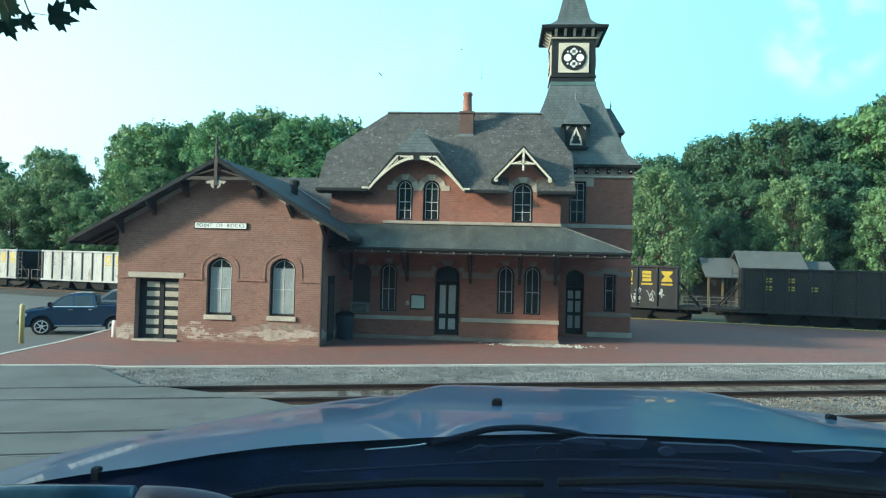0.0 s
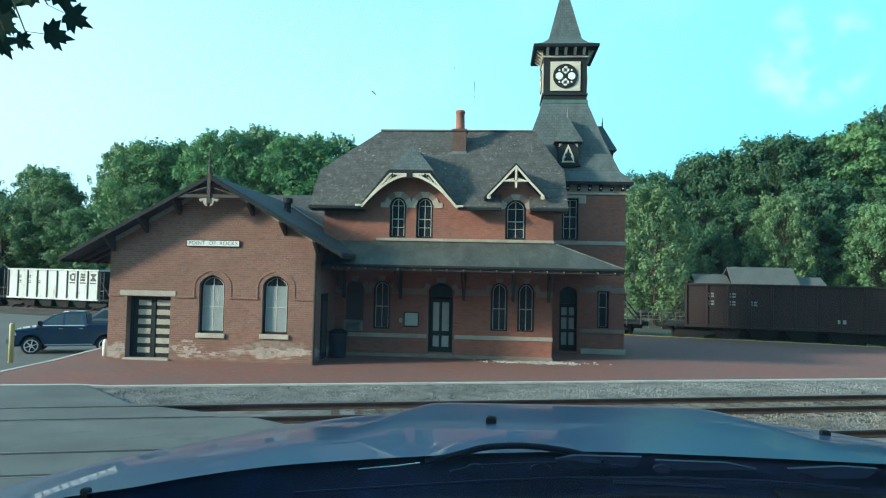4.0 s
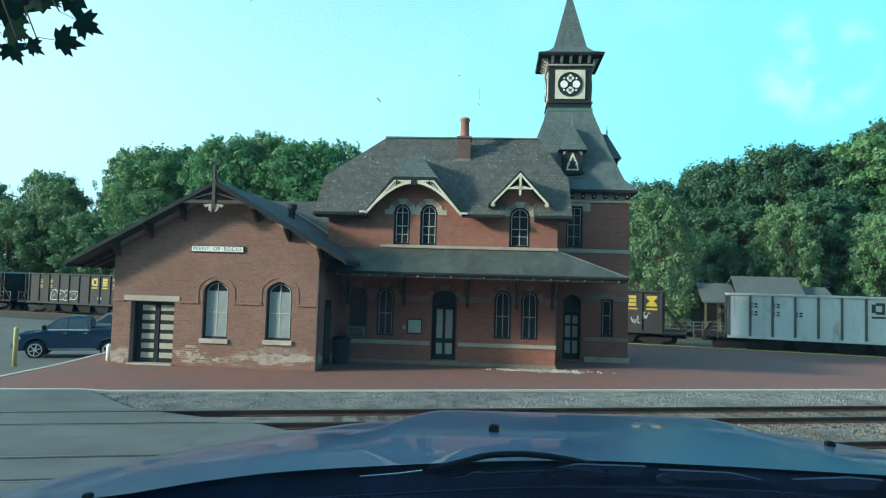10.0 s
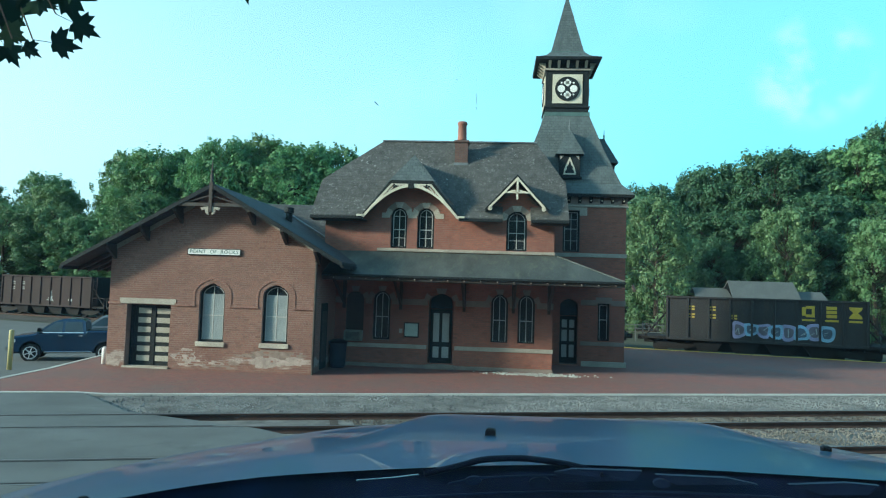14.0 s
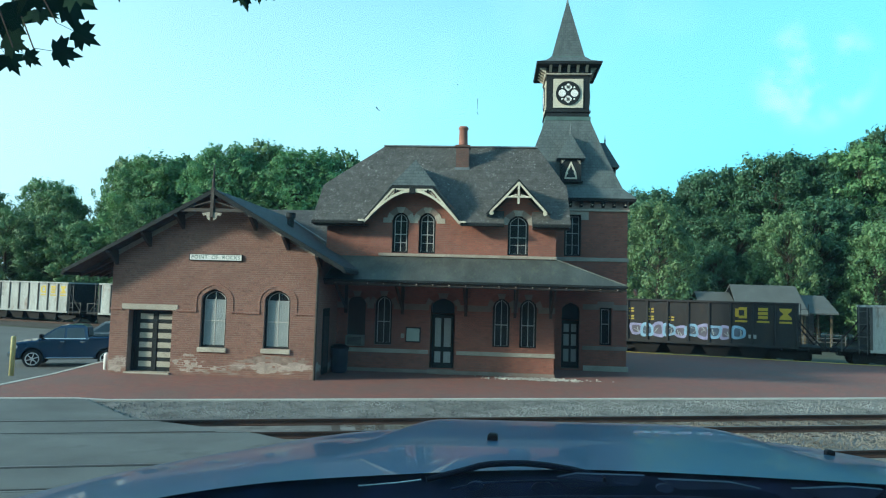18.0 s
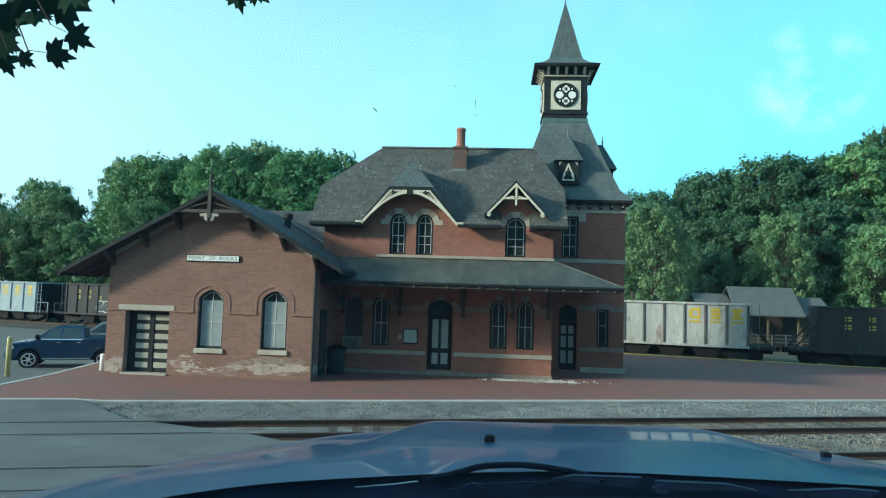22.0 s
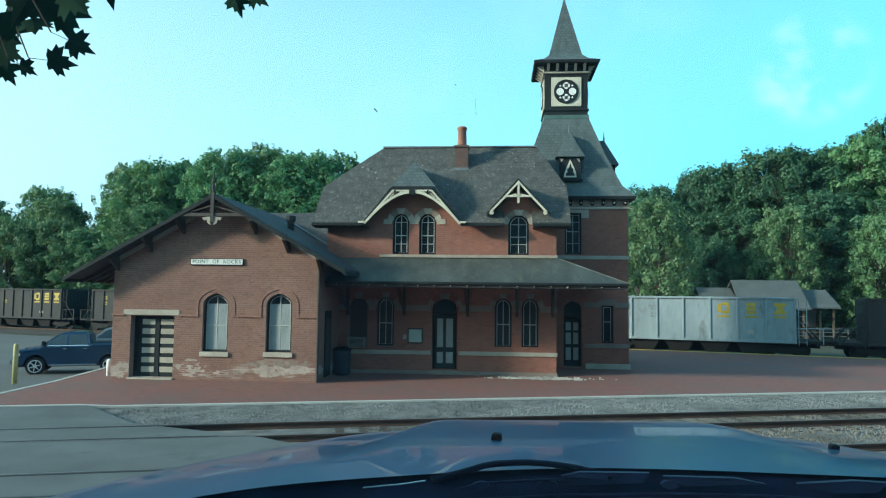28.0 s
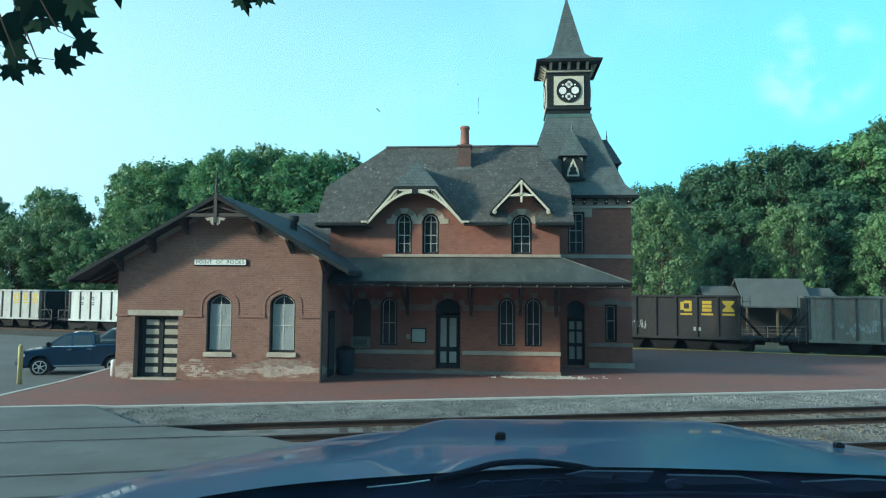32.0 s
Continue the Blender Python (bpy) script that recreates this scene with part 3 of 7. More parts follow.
# ---- station: walls, openings, roofs ----
def arch(xc, w, spring, top, n=10, pointed=0.25):
    """Outline of an arched head from its left spring to its right one."""
    pts = []
    for i in range(n + 1):
        a = math.pi * (1 - i / n)
        x = math.cos(a)
        z = math.sin(a) ** 0.9 * (1 - pointed) + pointed * (1 - abs(x))
        pts.append((xc + x * w / 2, spring + z * (top - spring)))
    return pts


def wall_y(holes, x0, x1, z0, top, y0, y1):
    """A wall along x, between y0 and y1, with openings through it. top: height at x. holes: (x0, x1, z0, spring, crown)."""
    s = Solid()
    xs = sorted({x0, x1, *[h[0] for h in holes], *[h[1] for h in holes], *[x for x in top if x0 < x < x1]})
    tops = sorted(top.items())

    def h(x):
        for (a, za), (b, zb) in zip(tops, tops[1:]):
            if a <= x <= b:
                return za + (zb - za) * (x - a) / (b - a)
        return tops[0][1] if x < tops[0][0] else tops[-1][1]
    for a, b in zip(xs, xs[1:]):
        mid = (a + b) / 2
        zlow = z0
        for hx0, hx1, hz0, spring, crown in sorted([q for q in holes if q[0] <= mid <= q[1]], key=lambda q: q[2]):
            if hz0 > zlow:
                s.prism([(a, zlow), (b, zlow), (b, hz0), (a, hz0)], "y", y0, y1)
            zlow = crown
            if crown > spring:
                curve = arch((hx0 + hx1) / 2, hx1 - hx0, spring, crown)
                m = len(curve) // 2
                s.prism([*curve[:m + 1], (hx0, crown)], "y", y0, y1)
                s.prism([*curve[m:], (hx1, crown)], "y", y0, y1)
        s.prism([(a, zlow), (b, zlow), (b, h(b)), (a, h(a))], "y", y0, y1)
    return s


def sash(parent, x0, x1, z0, spring, crown, y, blind=False, frame_mat=CREAM, case_mat=DARK, mid=True, name="window", cols=2, t=0.03, cross=()):
    """A double-hung window in an opening, front of the case at y."""
    w = part(name, window_case(x0, x1, z0, spring, crown, y, 0.075), case_mat, parent, "arched timber window with two panes across")
    a, b, c = x0 + 0.075, x1 - 0.075, z0 + 0.05
    zm = (z0 + spring) / 2 + 0.1
    xc = (a + b) / 2
    part("sash_frame", window_case(a, b, c, spring - 0.02, crown - 0.07, y + 0.03, t), frame_mat, w)
    if mid:
        part("meeting_rail", Solid().box(a, b, y + 0.02, y + 0.07, zm - t * 0.6, zm + t * 0.6), frame_mat, w)
    for i in range(1, cols):
        xg = a + (b - a) * i / cols
        part("glazing_bar", Solid().box(xg - 0.016, xg + 0.016, y + 0.035, y + 0.06, c + t, crown - 0.12), frame_mat, w)
    for zb in cross:
        part("glazing_bar", Solid().box(a, b, y + 0.036, y + 0.061, zb - 0.012, zb + 0.012), frame_mat, w)
    pane = Solid()
    curve = arch(xc, b - a, spring - 0.02, crown - 0.07) if crown > spring else [(a, crown - 0.07), (b, crown - 0.07)]
    pane.prism([(a, c), *curve, (b, c)], "y", y + 0.05, y + 0.058)
    part("pane", pane, GLASS, w)
    if blind:
        bl = Solid()
        n = 26
        for side in (0, 1):
            u0, u1 = (a + 0.03, xc - 0.02) if side == 0 else (xc + 0.02, b - 0.03)
            ring = [(u0 + (u1 - u0) * i / n, y + 0.044 + 0.004 * math.sin(i * 2.4)) for i in range(n + 1)]
            bl.loft([[(u, v, c + 0.04) for u, v in ring], [(u, v, spring + 0.02) for u, v in ring]], False, False)
        part("net_curtain", bl, BLIND, w, "pale net curtain")
    return w


def window_case(x0, x1, z0, spring, crown, y, t):
    """A frame round an opening, arched at its head."""
    s = Solid()
    outer = arch((x0 + x1) / 2, x1 - x0, spring, crown) if crown > spring else [(x0, crown), (x1, crown)]
    inner = arch((x0 + x1) / 2, x1 - x0 - 2 * t, spring, crown - t) if crown > spring else [(x0 + t, crown - t), (x1 - t, crown - t)]
    o = [(x0, z0), *outer, (x1, z0)]
    i = [(x0 + t, z0 + t), *inner, (x1 - t, z0 + t)]
    d = 0.09
    n = len(o)
    rings = [[(*p,) for p in o], [(*p,) for p in i]]
    for k in range(n):
        k2 = (k + 1) % n
        s.loft([[(o[k][0], y, o[k][1]), (o[k2][0], y, o[k2][1]), (i[k2][0], y, i[k2][1]), (i[k][0], y, i[k][1])],
                [(o[k][0], y + d, o[k][1]), (o[k2][0], y + d, o[k2][1]), (i[k2][0], y + d, i[k2][1]), (i[k][0], y + d, i[k][1])]])
    return s


def voussoirs(parent, xc, w, spring, crown, y, n=7, depth=0.26, mats=None, proud=0.03):
    """Wedge stones round an arched head."""
    inner, outer = arch(xc, w, spring, crown, n), arch(xc, w + 2 * depth, spring, crown + depth, n)
    for i in range(n):
        q = [inner[i], inner[i + 1], outer[i + 1], outer[i]]
        cx, cz = sum(p[0] for p in q) / 4, sum(p[1] for p in q) / 4
        q = [(cx + (a - cx) * 0.97, cz + (b - cz) * 0.97) for a, b in q]
        part("voussoir", Solid().prism(q, "y", y - proud, y + 0.06), mats[i % len(mats)], parent)


def welded(solid, material):
    return solid.mesh("wall", material, False, 0.002)


def roof_sheet(pts, thick=0.14):
    """A sloping slab under the polygon pts."""
    return Solid().loft([[(x, y, z - thick) for x, y, z in pts], pts])


# -- gabled waiting-room wing --
WX0, WX1, WY0, WY1, WXC = -13.95, -6.37, 23.6, 33.0, -10.02
wing = thing("station_wing", "weathered red-brick gabled station wing with slate roof", "station building")
WS, WAP = 0.555, 6.66
wing_holes = [(-13.26, -11.62, 0.04, 2.3, 2.3), (-10.56, -9.62, 1.02, 2.72, 3.12), (-8.22, -7.28, 1.04, 2.74, 3.14)]
wtop = {WX0: WAP - 0.16 - WS * (WXC - WX0), WXC: WAP - 0.16, WX1: WAP - 0.16 - WS * (WX1 - WXC)}
wing_front = part("front_wall", welded(wall_y(wing_holes, WX0, WX1, -0.1, wtop, WY0, WY0 + 0.38), MORTAR_PALE), MORTAR_PALE, wing)
part("side_wall", Solid().box(WX1 - 0.38, WX1, WY0 + 0.38, WY1, -0.1, wtop[WX1]), BRICK_WING, wing)
part("side_wall", Solid().box(WX0, WX0 + 0.38, WY0 + 0.38, WY1, -0.1, wtop[WX0]), BRICK_WING, wing)
part("rear_wall", wall_y([], WX0 + 0.38, WX1 - 0.38, -0.1, wtop, WY1 - 0.38, WY1), BRICK_WING, wing)
YV = WY0 - 0.72
for sgn, xe in ((-1, -15.4), (1, -5.22)):
    ze = WAP - WS * abs(xe - WXC)
    part("roof_slope", roof_sheet([(WXC, YV, WAP), (xe, YV, ze), (xe, WY1 + 0.3, ze), (WXC, WY1 + 0.3, WAP)], 0.12), SLATE_WING, wing)
    part("bargeboard", Solid().loft([[(WXC, y, WAP - 0.02), (xe, y, ze - 0.02), (xe, y, ze - 0.16), (WXC, y, WAP - 0.18)] for y in (YV - 0.05, YV)]), DARK, wing)
    for k in range(3):
        xb = WXC + sgn * (1.35 + 1.22 * k)
        zb = WAP - 0.14 - WS * abs(xb - WXC)
        br = Solid().prism([(WY0, zb), (YV + 0.05, zb), (YV + 0.05, zb - 0.1), (WY0 - 0.14, zb - 0.44), (WY0, zb - 0.52)], "x", xb - 0.055, xb + 0.055)
        part("bracket", br, DARK_WOOD, wing)
    for k in range(15):
        yb = WY0 + 0.3 + k * 0.62
        xw = WX0 if sgn < 0 else WX1
        zt = WAP - 0.13 - WS * abs(xw - WXC)
        part("rafter_tail", Solid().loft([[(xw, yb - 0.05, zt - 0.02), (xe, yb - 0.05, ze - 0.13), (xe, yb - 0.05, ze - 0.25), (xw, yb - 0.05, zt - 0.2)],
                                          [(xw, yb + 0.05, zt - 0.02), (xe, yb + 0.05, ze - 0.13), (xe, yb + 0.05, ze - 0.25), (xw, yb + 0.05, zt - 0.2)]]), SOFFIT, wing)
    xw = WX0 if sgn < 0 else WX1
    rk = [(WXC + sgn * 0.9, WAP - 0.14 - WS * 0.9), (xw, WAP - 0.14 - WS * abs(xw - WXC))]
    part("raking_board", Solid().loft([[(x, y, z - d) for (x, z), d in ((rk[0], 0.0), (rk[1], 0.0), (rk[1], 0.17), (rk[0], 0.17))] for y in (WY0 - 0.05, WY0)]), STONE_MID, wing)
    part("gutter", Solid().box(xe - 0.06, xe + 0.06, YV - 0.02, WY1, ze - 0.2, ze - 0.09), DARK, wing)
# truss in the gable and finial
part("king_post", Solid().box(WXC - 0.06, WXC + 0.06, YV - 0.06, YV + 0.06, 5.62, WAP + 0.02, 0.01), DARK_WOOD, wing)
part("collar_beam", Solid().box(WXC - 1.15, WXC + 1.15, YV - 0.02, YV + 0.08, 5.82, 5.95, 0.01), DARK_WOOD, wing)
part("finial", Solid().lathe((WXC, YV, WAP), [(0.05, 0), (0.06, 0.3), (0.03, 0.35), (0.05, 0.42), (0.03, 0.5), (0.012, 0.85)], 10), DARK_WOOD, wing)
for sgn in (-1, 1):
    part("carved_drop", Solid().prism([(WXC + sgn * 0.06, 5.82), (WXC + sgn * 0.36, 5.78), (WXC + sgn * 0.3, 5.68), (WXC + sgn * 0.2, 5.72), (WXC + sgn * 0.16, 5.58), (WXC + sgn * 0.06, 5.52)], "y", YV - 0.03, YV + 0.03), STONE, wing)
    part("truss_strut", Solid().tube((WXC + sgn * 1.1, YV + 0.03, 5.9), (WXC + sgn * 0.06, YV + 0.03, 6.2), 0.035), DARK_WOOD, wing)
part("string_course", Solid().box(WX0 - 0.02, -13.5, WY0 - 0.045, WY0 + 0.05, 2.27, 2.35), BRICK_WING, wing)
for a, b in ((-11.46, -10.72), (-9.46, -8.38), (-7.12, WX1)):
    part("string_course", Solid().box(a, b, WY0 - 0.045, WY0 + 0.05, 2.27, 2.35), BRICK_WING, wing)
for x0, x1, z0, sp, cr in wing_holes[1:]:
    sash(wing, x0, x1, z0, sp, cr, WY0 + 0.12, True, SASH, DARK, cols=2)
    part("window_sill", Solid().box(x0 - 0.06, x1 + 0.06, WY0 - 0.07, WY0 + 0.1, z0 - 0.17, z0, 0.01), STONE, wing)
    o, i = arch((x0 + x1) / 2, x1 - x0 + 0.5, sp, cr + 0.24), arch((x0 + x1) / 2, x1 - x0 + 0.34, sp, cr + 0.15)
    hood = Solid()
    for k in range(len(o) - 1):
        hood.prism([o[k], o[k + 1], i[k + 1], i[k]], "y", WY0 - 0.024, WY0 + 0.02)
    for xx in ((x0 + x1) / 2 - (x1 - x0) / 2 - 0.25, (x0 + x1) / 2 + (x1 - x0) / 2 + 0.17):
        hood.box(xx, xx + 0.08, WY0 - 0.024, WY0 + 0.02, 2.35, sp)
    part("hood_mould", welded(hood, BRICK_WING), BRICK_WING, wing)
part("lintel", Solid().box(-13.53, -11.43, WY0 - 0.03, WY0 + 0.2, 2.3, 2.5, 0.01), STONE, wing)
door = part("double_door", Solid().box(-13.2, -11.68, WY0 + 0.3, WY0 + 0.34, 0.06, 2.3), DARK, wing, "dark double door with pale horizontal panels")
for i in range(6):
    for x0, x1 in ((-12.96, -12.48), (-12.26, -11.76)):
        z = 0.22 + i * 0.345
        part("door_panel", Solid().box(x0, x1, WY0 + 0.285, WY0 + 0.31, z, z + 0.2, 0.006), PANEL, door)
for x in (-13.24, -12.42, -11.74):
    part("door_stile", Solid().box(x, x + 0.11 if x != -12.42 else x + 0.12, WY0 + 0.27, WY0 + 0.3, 0.06, 2.3), DARK, door)
part("threshold", Solid().box(-13.3, -11.6, WY0 - 0.1, WY0 + 0.34, 0.0, 0.06), STONE, wing)
# fallen render at the foot of the wall
PLASTER_GREY = plain("eroded_grey_render", (0.27, 0.205, 0.175), 0.95, 0, 0.3, 26, 5, 0.8, "World", dirt=(0.17, 0.1, 0.08))
for k, (cx, cz, w, h, mat) in enumerate(((-10.95, 0.45, 1.0, 0.5, PLASTER), (-10.5, 0.24, 1.7, 0.26, PLASTER), (-9.75, 0.15, 1.3, 0.17, PLASTER_GREY), (-9.2, 0.3, 0.5, 0.14, PLASTER_GREY), (-7.75, 0.62, 2.2, 0.3, PLASTER_GREY), (-8.05, 0.4, 1.5, 0.24, PLASTER),
                                         (-8.15, 0.24, 0.9, 0.16, PLASTER), (-6.95, 0.42, 0.9, 0.3, PLASTER), (-13.68, 0.17, 0.5, 0.3, PLASTER), (-13.5, 0.33, 0.25, 0.14, PLASTER_GREY))):
    poly = []
    for i in range(54):
        a = i * math.tau / 54
        rag = 1 + 0.55 * noise.fractal((math.cos(a) * 1.6, math.sin(a) * 1.6, 3.7 * k), 1.0, 2.0, 4)
        x, z = cx + w / 2 * rag * math.cos(a), cz + h / 2 * rag * math.sin(a)
        poly.append((min(max(x, WX0 + 0.01), WX1 - 0.02), max(0.01, z)))
    part("bare_render", Solid().prism(poly, "y", WY0 - 0.0046 - 0.0002 * k, WY0 + 0.01), mat, wing)
side_door = part("side_door", Solid().box(WX1 - 0.01, WX1 + 0.03, 24.7, 25.6, 0.05, 2.5), DARK, wing, "dark narrow side door under the porch")
part("door_panel", Solid().box(WX1 + 0.03, WX1 + 0.04, 24.82, 25.48, 0.3, 2.2), DARK_WOOD, side_door)
part("downpipe", Solid().tube((WX1 + 0.06, WY0 - 0.05, 0.0), (WX1 + 0.06, WY0 - 0.05, 4.0), 0.045), DARK_WOOD, wing)
# station name board
board = thing("station_sign", "white name board with green letters on brick", "sign")
part("board", Solid().box(-11.08, -9.1, WY0 - 0.06, WY0, 4.13, 4.37, 0.01), DARK, board)
part("panel", Solid().box(-11.05, -9.13, WY0 - 0.068, WY0 - 0.06, 4.155, 4.345), WHITE, board)
GREENINK = plain("green_sign_paint", (0.03, 0.12, 0.1), 0.6)


def lettering(text, size, material, parent, m, name="lettering", ext=0.003):
    cu = bpy.data.curves.new(name, "FONT")
    cu.space_character = 1.12
    cu.body, cu.size, cu.align_x, cu.align_y, cu.extrude = text, size, "CENTER", "CENTER", ext
    cu.materials.append(material)
    ob = new(name, cu)
    ob.parent = parent
    ob.matrix_basis = m
    return ob


lettering("POINT  OF  ROCKS", 0.19, GREENINK, board, pose(-10.09, WY0 - 0.072, 4.25, 90))
# link roof between wing and main block
link = thing("link_building", "low brick link with slate roof between station blocks", "station building")
part("wall", Solid().box(-7.2, -6.92, 28.5, 34.5, -0.1, 5.6), BRICK, link)
part("roof_slope", roof_sheet([(-11.5, 31.6, 7.0), (-6.4, 31.6, 7.0), (-6.4, 27.4, 4.9), (-7.2, 27.4, 4.9)], 0.12), SLATE, link)
part("roof_slope", roof_sheet([(-11.5, 31.6, 7.0), (-6.4, 31.6, 7.0), (-6.4, 35.8, 4.9), (-7.2, 35.8, 4.9)], 0.12), SLATE, link)
part("valley_flashing", Solid().loft([[(-9.6, 30.2, 6.47), (-9.45, 30.2, 6.42), (-6.6, 27.3, 4.93), (-6.75, 27.3, 4.98)], [(-9.6, 30.2, 6.5), (-9.45, 30.2, 6.45), (-6.6, 27.3, 4.97), (-6.75, 27.3, 5.02)]]), LEAD, link)
vent = Solid().lathe((-8.35, 26.6, 5.55), [(0.14, 0), (0.14, 0.5), (0.2, 0.52), (0.2, 0.72), (0.04, 0.76)], 12)
single("roof_vent", vent, DARK, "dark metal flue vent on the slate roof", "vent")

# -- two-storey main block --
MX0, MX1, MY, MYB = -6.92, 2.36, 26.95, 33.35
block = thing("station_main_block", "two-storey red-brick station block with slate roof", "station building")
ground_holes = [(-5.92, -5.2, 1.08, 2.7, 3.02), (-4.81, -4.12, 1.08, 2.7, 3.05), (-2.56, -1.58, 0.2, 2.7, 3.02), (-0.07, 0.6, 1.1, 2.7, 3.06), (0.99, 1.66, 1.1, 2.7, 3.06)]
upper_holes = [(-4.22, -3.56, 4.78, 6.1, 6.45), (-3.14, -2.46, 4.78, 6.1, 6.45), (0.45, 1.27, 4.78, 6.02, 6.4)]
top = {MX0: 6.3, -5.35: 6.3, -4.3: 7.35, -2.4: 7.35, -1.4: 6.3, -0.33: 6.3, 0.83: 7.5, 2.0: 6.3, MX1: 6.3}
block_front = part("front_wall", welded(wall_y(ground_holes + upper_holes, MX0, MX1, -0.1, top, MY, MY + 0.4), MORTAR), MORTAR, block)
part("side_wall", Solid().box(MX1 - 0.4, MX1, MY + 0.4, 30.1, -0.1, 6.5), BRICK, block)
part("side_wall", Solid().box(MX0, MX0 + 0.4, MY + 0.4, MYB, -0.1, 6.5), BRICK, block)
part("rear_wall", Solid().box(MX0, MX1, MYB - 0.4, MYB, -0.1, 6.3), BRICK, block)
part("gable_infill", Solid().prism([(MY, 6.3), (MYB, 6.3), (31.6, 8.05), (28.7, 8.05)], "x", MX0, MX0 + 0.4), BRICK, block)
EY, EZ, RY, RZ, HY, HZ = 26.42, 6.02, 30.15, 9.84, 28.05, 7.69
VX0, VX1 = -7.42, 2.88


def on_slope(z):
    return EY + (z - EZ) * (RY - EY) / (RZ - EZ)


part("front_slope", roof_sheet([(VX0, EY, EZ), (-5.3, EY, EZ), (-3.37, on_slope(8.5), 8.5), (-1.44, EY, EZ), (0.28, EY, EZ), (0.28, on_slope(7.12), 7.12), (0.83, on_slope(7.74), 7.74), (1.38, on_slope(7.12), 7.12), (1.38, EY, EZ), (VX1, EY, EZ), (VX1, HY, HZ), (1.62, on_slope(8.5), 8.5), (1.75, RY, RZ), (-5.18, RY, RZ), (VX0, HY, HZ)]), SLATE, block, "lichen-specked grey slate slope")
# slates laid course by course on the front slope
random.seed(17)
tiles = Solid()
up = Vector((0, RY - EY, RZ - EZ)).normalized()
out = Vector((0, -up.z, up.y))
for row in range(27):
    z = EZ + 0.14 * row
    edge_at = lambda h: VX0 if h < HZ else VX0 + (-5.18 - VX0) * (h - HZ) / (RZ - HZ)
    left = edge_at(z)
    right = VX1 if z < HZ else VX1 + (1.62 - VX1) * min(1, (z - HZ) / (8.5 - HZ))
    x = left - (0.12 if row % 2 else 0.0)
    while x < right - 0.1:
        w = 0.24 + random.uniform(-0.015, 0.015)
        xm = x + w / 2
        zc = z + 0.1
        hid = abs(xm + 3.37) < 1.93 * (8.5 - zc) / (8.5 - EZ) + 0.1 or (zc > 6.4 and abs(xm - 0.83) < 1.25 * (7.78 - zc) / 1.38 + 0.05) or (zc <= 6.4 and abs(xm - 0.83) < 0.68)
        if not hid and random.random() > 0.004:
            lift, lap = random.uniform(0.005, 0.01), random.uniform(-0.006, 0.006)
            a = Vector((max(x + 0.003, left), on_slope(z), z)) + up * lap
            b = Vector((min(x + w - 0.003, right), a.y, a.z)) + up * random.uniform(-0.004, 0.004)
            c, d = b + up * 0.2 + out * 0.003, a + up * 0.2 + out * 0.003
            d.x = max(d.x, edge_at(d.z))
            c.x = max(c.x, d.x + 0.005)
            k = len(tiles.v)
            tiles.v += [tuple(q) for q in (a + out * lift, b + out * lift, c, d, a + out * 0.001, b + out * 0.001)]
            tiles.f += [(k, k + 1, k + 2, k + 3), (k + 4, k + 5, k + 1, k)]
        x += w
tagged(part("slates", tiles, SLATE_LOOSE, block), "lichen-specked roof slates laid in courses", kind="stuff")
BY, BZ = 2 * RY - EY, EZ
part("rear_slope", roof_sheet([(VX0, BY, EZ), (VX1, BY, EZ), (VX1, 2 * RY - HY, HZ), (1.75, RY, RZ), (-5.18, RY, RZ), (VX0, 2 * RY - HY, HZ)]), SLATE, block)
part("hip_slope", roof_sheet([(VX0, HY, HZ), (-5.18, RY, RZ), (VX0, 2 * RY - HY, HZ)]), SLATE, block)
part("hip_slope", roof_sheet([(VX1, HY, HZ), (1.62, on_slope(8.5), 8.5), (1.75, RY, RZ), (VX1, 2 * RY - HY, HZ)]), SLATE, block)
part("ridge_cap", Solid().box(-5.22, 1.75, RY - 0.09, RY + 0.09, RZ - 0.02, RZ + 0.05, 0.01), LEAD, block)
for a, b in ((VX0, -5.3), (-1.42, 0.28), (1.4, VX1)):
    part("eave_gutter", Solid().box(a, b, EY - 0.09, EY + 0.03, EZ - 0.16, EZ - 0.03, 0.02), DARK, block)
part("soffit", Solid().box(VX0 + 0.03, -5.2, EY + 0.03, MY, EZ - 0.2, EZ - 0.15), SOFFIT, block)
part("soffit", Solid().box(1.4, VX1 - 0.03, EY + 0.03, MY, EZ - 0.2, EZ - 0.15), SOFFIT, block)
part("sill_course", Solid().box(-4.75, MX1 + 0.03, MY - 0.06, MY + 0.1, 4.64, 4.76, 0.01), STONE_MID, block)
for a, b in ((MX0, -2.62), (-1.5, MX1 + 0.03)):
    part("belt_course", Solid().box(a, b, MY - 0.05, MY + 0.1, 0.76, 0.92, 0.01), STONE, block, "weathered pale stone belt course")
    part("plinth", Solid().box(a, b, MY - 0.08, MY + 0.1, -0.05, 0.13, 0.01), STONE_DARK, block)
for a, b in ((MX0, -5.98), (-5.14, -4.87), (-4.06, -2.62), (-1.5, -0.13), (0.66, 0.93), (1.72, MX1 + 0.02)):
    part("impost_band", Solid().box(a, b, MY - 0.025, MY + 0.1, 2.5, 2.74), STONE_DARK, block)
for x0, x1, z0, sp, cr in ground_holes:
    voussoirs(block, (x0 + x1) / 2, x1 - x0, sp, cr, MY, 5, 0.24, (STONE_DARK, BRICK))
for i, (x0, x1, z0, sp, cr) in enumerate(ground_holes):
    if i in (0, 2):
        continue
    sash(block, x0, x1, z0, sp, cr, MY + 0.12, False, SASH, DARK)
